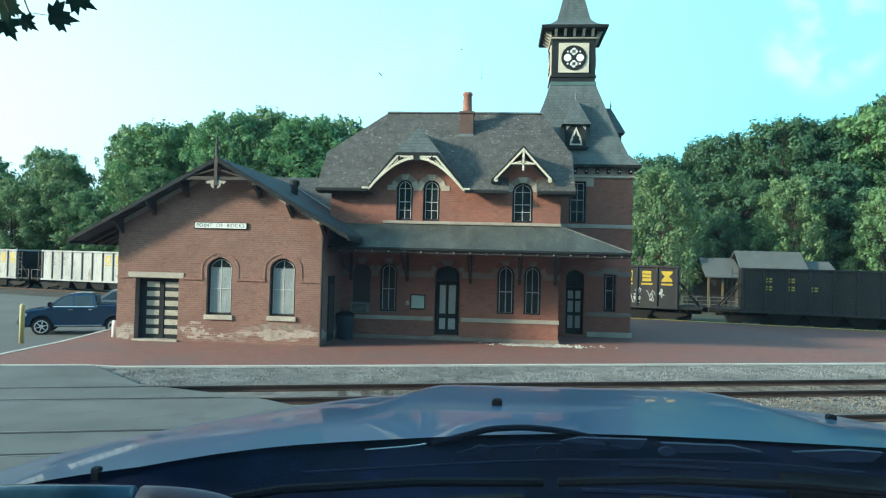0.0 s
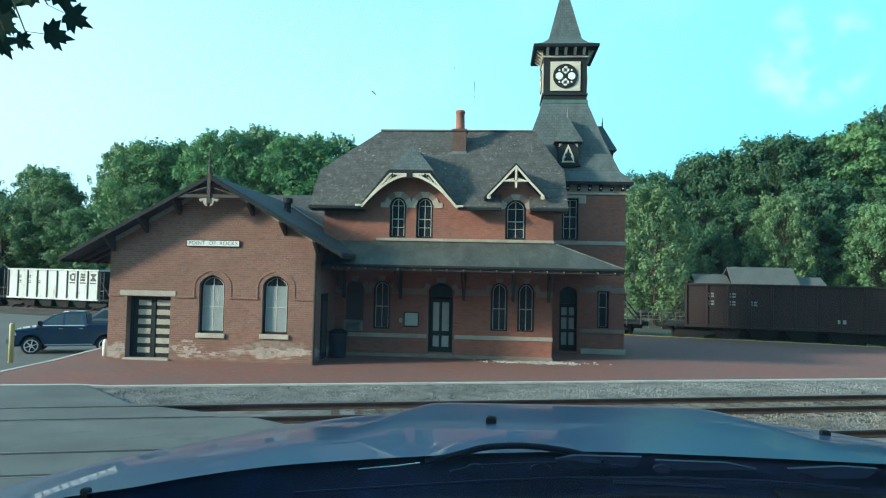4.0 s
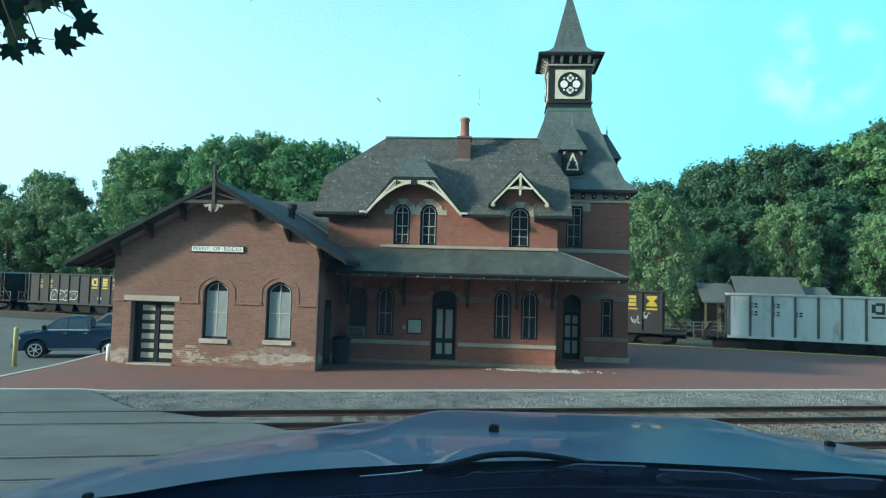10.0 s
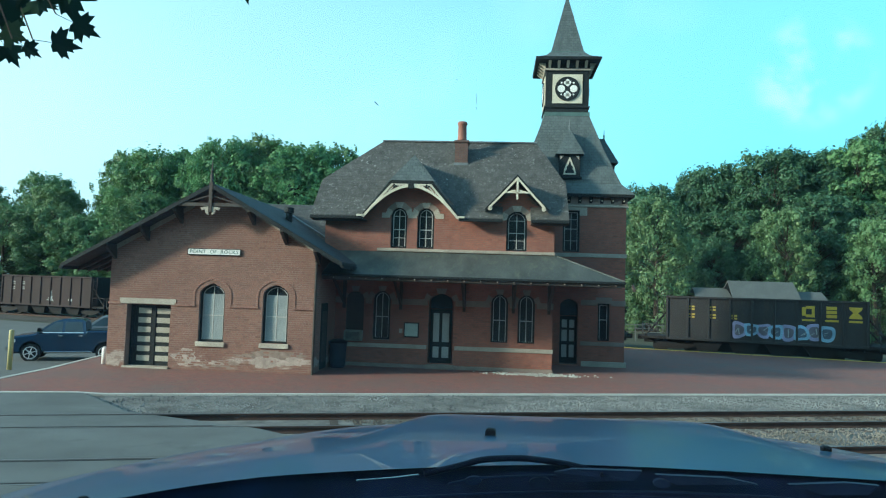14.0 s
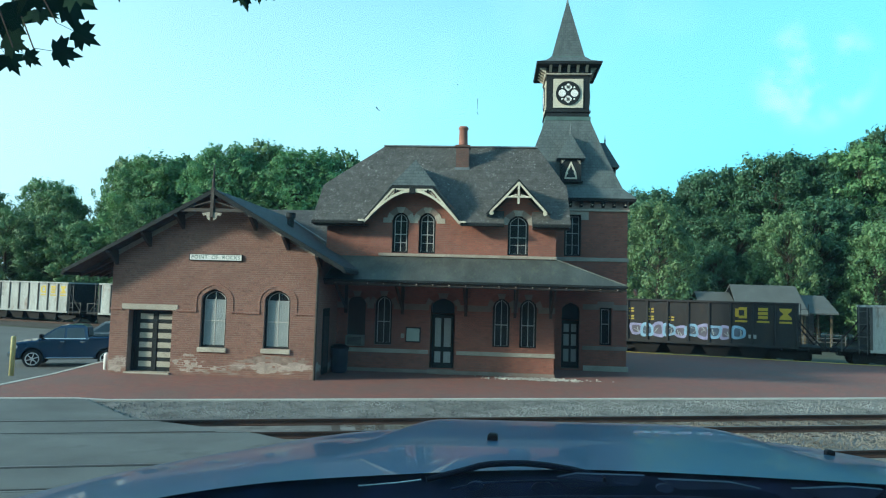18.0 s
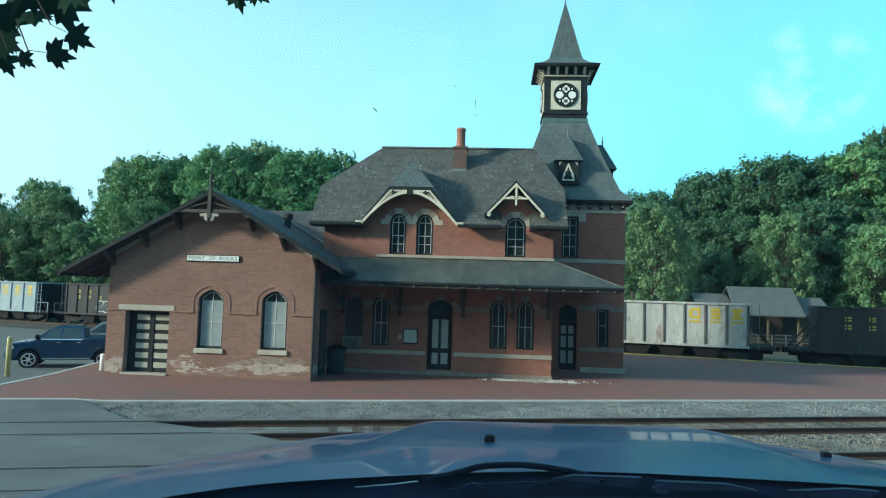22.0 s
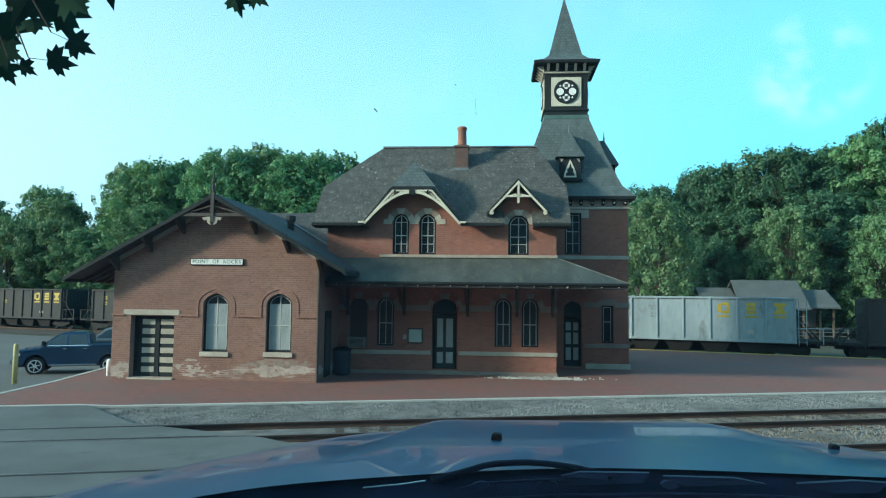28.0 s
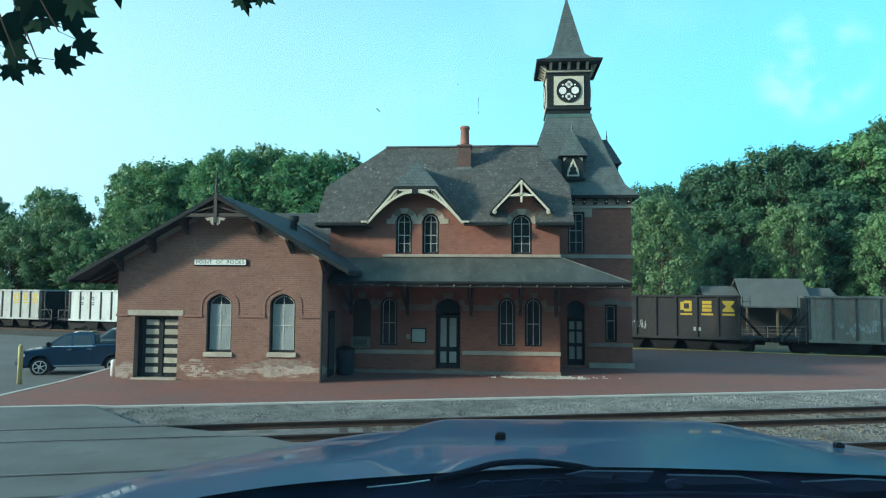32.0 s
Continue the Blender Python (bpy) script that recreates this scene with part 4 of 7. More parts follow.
for x0, x1, z0, sp, cr in upper_holes:
    sash(block, x0, x1, z0, sp, cr, MY + 0.1, False, SASH, DARK, cross=(z0 + 0.42, sp - 0.02))
    voussoirs(block, (x0 + x1) / 2, x1 - x0, sp, cr, MY, 5, 0.26, (STONE, STONE_DARK), 0.035)
for a, b in ((-4.6, -4.26), (-3.52, -3.18), (-2.42, -2.08), (0.1, 0.42), (1.3, 1.62)):
    part("springer_stone", Solid().box(a, b, MY - 0.03, MY + 0.06, 6.0, 6.2), STONE, block)
# louvred shutter with an air conditioner, and the panelled door
part("shutter", Solid().box(-5.92, -5.2, MY + 0.1, MY + 0.16, 1.4, 2.95), DARK_WOOD, block)
ac = part("air_conditioner", Solid().box(-5.93, -5.21, MY - 0.28, MY + 0.2, 1.0, 1.42, 0.03), plain("beige_ac_case", (0.22, 0.22, 0.2), 0.5), block, "grey window air conditioner")
for i in range(7):
    part("grille_bar", Solid().box(-5.85, -5.29, MY - 0.293, MY - 0.28, 1.06 + i * 0.045, 1.08 + i * 0.045), DARK, ac)
MAINDOOR = [(-2.38, -2.14, 1.05, 2.2), (-2.02, -1.74, 1.05, 2.2), (-2.38, -2.14, 0.42, 0.86), (-2.02, -1.74, 0.42, 0.86)]


def panel_door(parent, x0, x1, z0, z1, y, panels, label):
    d = part("door", Solid().box(x0, x1, y, y + 0.06, z0, z1), DARK, parent, label)
    for a, b, c, e in panels:
        part("door_panel", Solid().box(a, b, y - 0.012, y + 0.01, c, e, 0.006), FROST, d)
    part("door_knob", Solid().lathe((x1 - 0.08, y - 0.06, z0 + 0.95), [(0.01, 0), (0.03, 0.015), (0.03, 0.035), (0.012, 0.05), (0.012, 0.06)], 10, "y"), CHROME, d)
    return d


panel_door(block, -2.5, -1.64, 0.2, 2.34, MY + 0.2, MAINDOOR, "dark door with four pale panels")
part("transom", Solid().prism([(-2.5, 2.4), *arch(-2.07, 0.86, 2.68, 2.98), (-1.64, 2.4)], "y", MY + 0.22, MY + 0.24), GLASS, block)
part("door_step", Solid().box(-2.62, -1.5, MY - 0.25, MY + 0.25, 0.0, 0.18, 0.02), STONE_DARK, block)
part("notice_board", Solid().box(-3.54, -2.94, MY - 0.07, MY + 0.01, 1.2, 1.8, 0.01), DARK, block)
part("notice", Solid().box(-3.5, -2.98, MY - 0.078, MY - 0.07, 1.25, 1.76), plain("pale_green_notice", (0.42, 0.52, 0.48), 0.4), block, "pale green framed notice")
part("switch_box", Solid().box(-3.73, -3.6, MY - 0.06, MY + 0.02, 1.36, 1.54, 0.01), STONE, block)
# gablets that break the eaves
def gablet(x0, x1, z0, xa, za, y, depth_to, clip=None):
    xm = (x0 + x1) / 2
    if clip:
        xl, xr, zc, yc = clip
        part("gablet_slope", roof_sheet([(x0, y, z0), (xl, y, zc), (xm, yc, za), (xm, depth_to, za), (x0, EY + (z0 - EZ) * 0.97, z0)], 0.1), SLATE_CLEAN, block)
        part("gablet_slope", roof_sheet([(x1, y, z0), (xr, y, zc), (xm, yc, za), (xm, depth_to, za), (x1, EY + (z0 - EZ) * 0.97, z0)], 0.1), SLATE_CLEAN, block)
        part("gablet_hip", roof_sheet([(xl, y, zc), (xr, y, zc), (xm, yc, za)], 0.1), SLATE_CLEAN, block)
    else:
        for xx in (x0, x1):
            part("gablet_slope", roof_sheet([(xx, y, z0), (xm, y, za), (xm, depth_to, za), (xx, EY + (z0 - EZ) * 0.97, z0)], 0.1), SLATE_CLEAN, block)


GY = MY - 0.6
gablet(-5.32, -1.42, 6.03, 0, 8.64, GY, 29.0, (-4.28, -2.42, 7.42, 27.15))
gablet(-0.42, 2.08, 6.4, 0, 7.78, GY + 0.1, 28.15)


def barge(points_out, points_in, y, name="bargeboard", mat=CREAM):
    s = Solid()
    for k in range(len(points_out) - 1):
        s.prism([points_out[k], points_out[k + 1], points_in[k + 1], points_in[k]], "y", y, y + 0.07)
    return part(name, s, mat, block, "cream carved bargeboard")


for sgn in (-1, 1):
    xm = -3.37
    f = lambda x: xm + sgn * x
    curve = lambda x, w: (f(x), 5.88 + w + (1.3 - w) * (1 - (max(0.0, x - 0.1) / (1.82 + w)) ** 1.75))
    xs = (0.12, 0.35, 0.6, 0.85, 1.1, 1.35, 1.6, 1.85)
    barge([(curve(x, 0.0)[0], curve(x, 0.0)[1] + 0.09) for x in xs], [(curve(x, 0.0)[0], curve(x, 0.0)[1] - 0.02) for x in xs], GY - 0.08)
    barge([(f(0.12), 7.3), (f(0.8), 7.3)], [(f(0.12), 7.24), (f(0.8), 7.24)], GY - 0.075)
    barge([(f(0.8), 7.3), (f(1.95), 5.97)], [(f(0.74), 7.26), (f(1.87), 5.93)], GY - 0.07)
    for a, b in (((0.42, 7.26), (0.62, 7.0)), ((0.62, 7.26), (0.9, 6.98)), ((1.0, 7.0), (0.98, 6.84))):
        part("tracery_bar", Solid().tube((f(a[0]), GY - 0.05, a[1]), (f(b[0]), GY - 0.05, b[1]), 0.022, n=6), CREAM, block)
    part("verge", Solid().loft([[(f(0.85), y, 7.42), (f(1.97), y, 6.02), (f(1.97), y, 5.9), (f(0.8), y, 7.3)] for y in (GY - 0.04, GY)]), DARK, block)
    part("eave_stop", Solid().box(min(f(1.9), f(2.15)), max(f(1.9), f(2.15)), GY - 0.1, GY + 0.02, 5.98, 6.05), CREAM, block)
    xm2 = 0.83
    g = lambda x: xm2 + sgn * x
    barge([(g(0), 7.68), (g(0.6), 7.02), (g(1.12), 6.47)], [(g(0), 7.57), (g(0.57), 6.94), (g(1.06), 6.42)], GY + 0.02)
    part("verge", Solid().loft([[(g(0), y, 7.78), (g(1.27), y, 6.38), (g(1.2), y, 6.34), (g(0), y, 7.66)] for y in (GY + 0.05, GY + 0.1)]), DARK, block)
    part("foot_scroll", Solid().lathe((g(1.05), GY + 0.05, 6.42), [(0.09, 0), (0.09, 0.06)], 10, "y"), CREAM, block)
    part("gable_strut", Solid().tube((g(0.08), GY + 0.05, 7.14), (g(0.42), GY + 0.05, 7.05), 0.03), CREAM, block)
part("gablet_plate", Solid().box(-4.2, -2.5, GY - 0.06, GY, 7.3, 7.44), DARK, block)
part("keystone", Solid().box(-3.49, -3.25, GY - 0.1, GY, 7.1, 7.3), DARK, block)
for x in (-4.02, -2.72):
    for k in range(3):
        a = k * math.tau / 3
        part("trefoil", Solid().lathe((x + 0.06 * math.cos(a), GY - 0.09, 7.2 + 0.05 * math.sin(a)), [(0.045, 0), (0.045, 0.02)], 8, "y"), DARK, block)
part("gable_king_post", Solid().box(0.79, 0.87, GY + 0.0, GY + 0.08, 6.78, 7.6, 0.01), CREAM, block)
part("gable_tie", Solid().box(0.35, 1.31, GY + 0.0, GY + 0.07, 7.02, 7.09, 0.01), CREAM, block)
# chimney with a pot
chim = thing("chimney", "square brick chimney with a tall terracotta pot", "chimney")
SOOTY = brickwork("soot_stained_brick", (0.17, 0.085, 0.066), (0.11, 0.06, 0.05), (0.12, 0.09, 0.08), (0.08, 0.055, 0.048))
part("chimney_shaft", Solid().box(-1.84, -1.28, 28.95, 29.5, 8.2, 9.65), SOOTY, chim)
part("chimney_cap", Solid().box(-1.89, -1.23, 28.9, 29.55, 9.56, 9.68, 0.03), SOOTY, chim)
part("flashing", Solid().box(-1.88, -1.24, 28.9, 28.96, 8.5, 8.68), LEAD, chim)
part("pot", Solid().lathe((-1.56, 29.22, 9.68), [(0.22, 0), (0.2, 0.1), (0.18, 0.7), (0.22, 0.74), (0.22, 0.8), (0.18, 0.86), (0.13, 0.87), (0.13, 0.55)], 16), TERRA, chim, "orange terracotta chimney pot", True)

# -- porch awning along the front --
porch = thing("porch_awning", "sloping grey-green metal porch roof on brackets", "awning")
AX0, AX1, AYE, AZE, AZT = -6.32, 4.66, 24.4, 3.63, 4.62
part("roof_sheet", roof_sheet([(AX0, AYE, AZE), (AX1, AYE, AZE), (2.46, MY, AZT), (AX0, MY, AZT)], 0.07), AWNING, porch)
part("hip_sheet", roof_sheet([(AX1, AYE, AZE), (AX1, 30.1, AZE), (2.46, 30.1, AZT), (2.46, MY, AZT)], 0.07), AWNING, porch)
part("hip_roll", Solid().tube((AX1, AYE, AZE + 0.01), (2.46, MY, AZT + 0.01), 0.025), AWNING, porch)
# dark lining added to cut the light bounced about under the porch
part("added_lining", roof_sheet([(AX0, AYE + 0.1, AZE - 0.2), (AX1 - 0.1, AYE + 0.1, AZE - 0.2), (2.46, MY, AZT - 0.25), (AX0, MY, AZT - 0.25)], 0.03), SOFFIT, porch)
part("gutter", Solid().box(AX0, AX1 + 0.03, AYE - 0.07, AYE + 0.03, AZE - 0.1, AZE + 0.0, 0.02), DARK, porch)
part("fascia", Solid().box(AX0, AX1, AYE + 0.03, AYE + 0.08, AZE - 0.2, AZE - 0.05), DARK_WOOD, porch)
for i in range(19):
    x = AX0 + 0.45 + i * 0.6
    k = 1.0 if x < 2.46 else (AX1 - x) / (AX1 - 2.46)
    yb, zb = AYE + (MY - AYE) * k, AZE + (AZT - AZE) * k
    part("rafter", Solid().loft([[(x - 0.04, AYE - 0.02, AZE - 0.22), (x + 0.04, AYE - 0.02, AZE - 0.22), (x + 0.04, AYE - 0.02, AZE - 0.1), (x - 0.04, AYE - 0.02, AZE - 0.1)],
                                 [(x - 0.04, yb, zb - 0.22), (x + 0.04, yb, zb - 0.22), (x + 0.04, yb, zb - 0.09), (x - 0.04, yb, zb - 0.09)]]), SOFFIT, porch)
    part("rafter_tip", Solid().box(x - 0.017, x + 0.017, AYE - 0.085, AYE - 0.068, AZE - 0.165, AZE - 0.13, 0.005), STONE, porch)
for x in (-6.0, -3.7, -1.15, 0.8, 2.2):
    bk = Solid()
    bk.box(x - 0.06, x + 0.06, MY - 0.1, MY, 2.3, 4.2)
    bk.tube((x, MY - 0.05, 2.5), (x, AYE + 0.4, AZE - 0.12), 0.06, n=8)
    part("bracket", bk, DARK_WOOD, porch)

# -- clock tower --
TX0, TX1, TY0, TY1, TXC, TYC = 0.68, 5.76, 30.1, 35.2, 3.22, 32.65
tower = thing("clock_tower", "square red-brick clock tower with slate spire", "tower")
tholes = [(2.95, 3.72, 0.08, 2.62, 2.95), (4.6, 5.1, 1.12, 2.76, 2.76), (3.0, 3.73, 5.0, 6.85, 6.85)]
tower_front = part("front_wall", welded(wall_y(tholes, TX0, TX1, -0.1, {TX0: 7.0, TX1: 7.0}, TY0, TY0 + 0.42), MORTAR), MORTAR, tower)
part("side_wall", Solid().box(TX1 - 0.42, TX1, TY0 + 0.42, TY1, -0.1, 7.0), BRICK, tower)
part("side_wall", Solid().box(TX0, TX0 + 0.42, TY0 + 0.42, TY1, -0.1, 7.0), BRICK, tower)
part("rear_wall", Solid().box(TX0 + 0.42, TX1 - 0.42, TY1 - 0.42, TY1, -0.1, 7.0), BRICK, tower)
part("plinth", Solid().box(3.9, TX1 + 0.07, TY0 - 0.08, TY0 + 0.1, -0.05, 0.22, 0.01), STONE, tower)
for a, b, c, e, mt in ((3.85, TX1 + 0.03, 0.9, 1.08, STONE_DARK), (3.85, 4.55, 2.66, 2.9, STONE_DARK), (5.15, TX1 + 0.03, 2.66, 2.9, STONE_DARK), (2.4, TX1 + 0.04, 4.78, 4.95, STONE)):
    part("stone_band", Solid().box(a, b, TY0 - 0.05, TY0 + 0.1, c, e, 0.01), mt, tower)
part("lintel", Solid().box(4.5, 5.2, TY0 - 0.03, TY0 + 0.2, 2.76, 3.02), STONE_DARK, tower)
part("lintel", Solid().box(2.9, 4.05, TY0 - 0.03, TY0 + 0.2, 6.85, 7.0), STONE, tower)
part("corner_stone", Solid().box(3.73, 4.05, TY0 - 0.03, TY0 + 0.1, 6.62, 6.85), STONE, tower)
sash(tower, 3.0, 3.73, 5.0, 6.85, 6.85, TY0 + 0.1, False, SASH, DARK, cross=(5.5, 6.45))
sash(tower, 4.6, 5.1, 1.12, 2.76, 2.76, TY0 + 0.1, False, SASH, DARK, cols=1)
panel_door(tower, 2.97, 3.7, 0.1, 2.15, TY0 + 0.15, [(3.05, 3.28, 1.05, 1.55), (3.38, 3.6, 1.05, 1.55), (3.05, 3.28, 0.35, 0.9), (3.38, 3.6, 0.35, 0.9), (3.05, 3.28, 1.65, 2.0), (3.38, 3.6, 1.65, 2.0)], "dark panelled door with dusty panes")
part("transom", Solid().prism([(2.97, 2.2), *arch(3.335, 0.73, 2.6, 2.92), (3.7, 2.2)], "y", TY0 + 0.18, TY0 + 0.2), GLASS, tower)
part("cornice", Solid().box(TX0 - 0.08, TX1 + 0.08, TY0 - 0.08, TY1 + 0.08, 7.0, 7.1, 0.02), STONE, tower)
part("frieze", Solid().box(TX0 - 0.04, TX1 + 0.04, TY0 - 0.04, TY1 + 0.04, 7.1, 7.45), STONE_DARK, tower)
for i in range(11):
    x = TX0 + 0.15 + i * 0.48
    part("corbel", Solid().prism([(TY0, 7.14), (TY0 - 0.24, 7.34), (TY0 - 0.24, 7.42), (TY0, 7.42)], "x", x - 0.07, x + 0.07), DARK, tower)
    part("corbel_knob", Solid().lathe((x, TY0 - 0.16, 7.25), [(0.01, 0), (0.045, 0.02), (0.045, 0.06), (0.01, 0.08)], 8), CREAM, tower)
EW = (TX1 - TX0) / 2 + 0.3
prof = [(EW, 7.5), (EW - 0.02, 7.6), (EW - 0.5, 8.1), (1.72, 9.6), (1.04, 11.52)]
sq = lambda h, z: [(TXC - h, TYC - h, z), (TXC + h, TYC - h, z), (TXC + h, TYC + h, z), (TXC - h, TYC + h, z)]
part("eave_board", Solid().loft([sq(EW, 7.44), sq(EW + 0.02, 7.56)]), DARK, tower)
part("roof", Solid().loft([sq(h, z) for h, z in prof]), SLATE_CLEAN, tower, "green-grey slate tower roof")
part("copper_band", Solid().loft([sq(1.06, 11.5), sq(1.06, 11.68)]), COPPER, tower)
CH = 1.0
part("belfry", Solid().box(TXC - CH, TXC + CH, TYC - CH, TYC + CH, 11.66, 13.85), DARK, tower)
part("belfry_base", Solid().box(TXC - CH - 0.06, TXC + CH + 0.06, TYC - CH - 0.06, TYC + CH + 0.06, 11.9, 11.98), DARK, tower)


def clock_face(rot):
    f = part("face_panel", Solid().box(-0.7, 0.7, -CH - 0.05, -CH + 0.02, 12.1, 13.5, 0.01), CREAM, tower, "cream square face with a dark quatrefoil rose", at=Matrix.Translation((TXC, TYC, 0)) @ pose(0, 0, 0, 0, 0, rot))
    ring = Solid()
    n = 28
    for r0, r1 in ((0.48, 0.58),):
        for i in range(n):
            a, b = i * math.tau / n, (i + 1) * math.tau / n
            ring.prism([(r1 * math.cos(a), 12.8 + r1 * math.sin(a)), (r1 * math.cos(b), 12.8 + r1 * math.sin(b)), (r0 * math.cos(b), 12.8 + r0 * math.sin(b)), (r0 * math.cos(a), 12.8 + r0 * math.sin(a))], "y", -CH - 0.09, -CH - 0.04)
    part("rose_rim", ring, DARK, f)
    part("rose_disc", Solid().lathe((0, -CH - 0.07, 12.8), [(0.5, 0), (0.5, 0.03)], 28, "y"), DARK, f)
    for k in range(4):
        a = k * math.pi / 2
        x, z = 0.29 * math.cos(a), 12.8 + 0.29 * math.sin(a)
        if k % 2 == 0:
            part("rose_light", Solid().lathe((x, -CH - 0.085, z), [(0.175, 0), (0.175, 0.02)], 18, "y"), WHITE, f)
        else:
            q = Solid()
            for dx, dz in ((0.08, 0), (-0.08, 0), (0, 0.08), (0, -0.08)):
                q.lathe((x + dx, -CH - 0.085, z + dz), [(0.095, 0), (0.095, 0.02)], 12, "y")
            part("rose_light", q, WHITE, f)
        a += math.pi / 4
        part("rose_eye", Solid().lathe((0.4 * math.cos(a), -CH - 0.085, 12.8 + 0.4 * math.sin(a)), [(0.045, 0), (0.045, 0.02)], 10, "y"), WHITE, f)


for r in (0, 90, 180, 270):
    clock_face(r)
part("belfry_frieze", Solid().box(TXC - CH - 0.04, TXC + CH + 0.04, TYC - CH - 0.04, TYC + CH + 0.04, 13.75, 14.15), DARK, tower)
part("belfry_mould", Solid().box(TXC - CH - 0.09, TXC + CH + 0.09, TYC - CH - 0.09, TYC + CH + 0.09, 13.68, 13.77, 0.02), STONE, tower)
for face in range(4):
    for i in range(5):
        m = Matrix.Translation((TXC, TYC, 0)) @ pose(0, 0, 0, 0, 0, face * 90)
        x = -0.85 + i * 0.425
        part("belfry_corbel", Solid().prism([(-CH, 13.78), (-CH - 0.34, 14.06), (-CH - 0.34, 14.14), (-CH, 14.14)], "x", x - 0.06, x + 0.06), CREAM, tower, at=m)
SW = 1.5
part("spire_eave", Solid().loft([sq(SW, 14.08), sq(SW + 0.03, 14.2)]), DARK, tower)
part("spire", Solid().loft([sq(SW, 14.2), sq(1.05, 14.42), sq(0.78, 14.68), sq(0.02, 17.75)]), SLATE_CLEAN, tower, "tall slate spire")
part("spire_band", Solid().loft([sq(0.8, 14.64), sq(0.8, 14.7)]), COPPER, tower)
part("spire_tip", Solid().lathe((TXC, TYC, 17.6), [(0.07, 0), (0.03, 0.2), (0.015, 0.5)], 8), LEAD, tower)


def roof_dormer(rot):
    m = Matrix.Translation((TXC, TYC, 0)) @ pose(0, 0, 0, 0, 0, rot)
    y = -2.36
    d = part("dormer", Solid().prism([(-0.42, 8.36), (0.5, 8.36), (0.5, 9.42), (-0.42, 9.42)], "y", y, -1.2), DARK, tower, "small dark slate-roofed dormer", at=m)
    part("dormer_roof", Solid().loft([[(-0.6, y - 0.16, 9.4), (0.68, y - 0.16, 9.4), (0.68, -0.9, 9.4), (-0.6, -0.9, 9.4)], [(0.02, y + 0.45, 10.68), (0.06, y + 0.45, 10.68), (0.06, -0.8, 10.68), (0.02, -0.8, 10.68)]]), SLATE_CLEAN, d)
    light = [(-0.24, 8.48), (-0.2, 8.75), (0.04, 9.3), (0.28, 8.75), (0.32, 8.48)]
    part("lancet_frame", Solid().prism(light, "y", y - 0.03, y + 0.01), CREAM, d)
    part("lancet_light", Solid().prism([(-0.16, 8.55), (-0.14, 8.66), (-0.08, 8.72), (-0.1, 8.84), (-0.02, 8.92), (0.04, 9.13), (0.1, 8.92), (0.18, 8.84), (0.16, 8.72), (0.22, 8.66), (0.24, 8.55)], "y", y - 0.045, y), DARK, d)
    part("dormer_finial", Solid().lathe((0.04, y + 0.45, 10.63), [(0.04, 0), (0.03, 0.12), (0.05, 0.18), (0.02, 0.24), (0.008, 0.5)], 8), LEAD, d)
    for x in (-0.38, 0.3):
        part("spandrel", Solid().prism([(x, 9.34), (x + 0.16, 9.34), (x + (0.0 if x < 0 else 0.16), 9.16)], "y", y - 0.02, y + 0.01), STONE, d)
    part("dormer_sill", Solid().box(-0.5, 0.58, y - 0.06, y + 0.1, 8.32, 8.4), DARK, d)


for r in (0, 90):
    roof_dormer(r)

# ---- trees ----
def leaf_cloud(solid, centre, radii, count, size, rng):
    """Many small leaves round a bough: a soft-edged, uneven cloud with sprigs that stick out."""
    c = Vector(centre)
    sprigs = [Vector((rng.gauss(0, 1), rng.gauss(0, 1), rng.gauss(0.45, 0.8))).normalized() for _ in range(9)]
    for i in range(count):
        if i % 4 == 0:
            d = sprigs[i % 9]
            q = d * rng.uniform(0.8, 1.65) + Vector((rng.gauss(0, 1), rng.gauss(0, 1), rng.gauss(0, 1))) * 0.1
        else:
            d = Vector((rng.gauss(0, 1), rng.gauss(0, 1), rng.gauss(0.35, 0.9))).normalized()
            lump = 1.0 + 0.16 * math.sin(5 * d.x + 3 * d.z + c.x) * math.sin(4 * d.y - 3 * d.z + c.y)
            q = d * lump * rng.uniform(0.58, 1.08)
        p = c + Vector((q.x * radii[0], q.y * radii[1], q.z * radii[2]))
        s = size * rng.uniform(0.55, 1.3)
        nrm = (d * 1.4 + Vector((rng.uniform(-0.7, 0.7), rng.uniform(-0.7, 0.7), rng.uniform(-0.4, 0.9)))).normalized()
        u = nrm.cross(Vector((0, 0, 1)))
        u = u.normalized() if u.length > 1e-3 else Vector((1, 0, 0))
        w = nrm.cross(u)
        a = rng.uniform(0, 6.28)
        u, w = u * math.cos(a) + w * math.sin(a), w * math.cos(a) - u * math.sin(a)
        k = len(solid.v)
        solid.v += [tuple(p + u * s), tuple(p + w * s * 0.55 + nrm * s * 0.18), tuple(p - u * s * 0.8), tuple(p - w * s * 0.6 + nrm * s * 0.1)]
        solid.f.append((k, k + 1, k + 2, k + 3))


def raw_mesh(solid, name, material):
    me = bpy.data.meshes.new(name)
    me.from_pydata(solid.v, [], solid.f)
    me.materials.append(material)
    return me


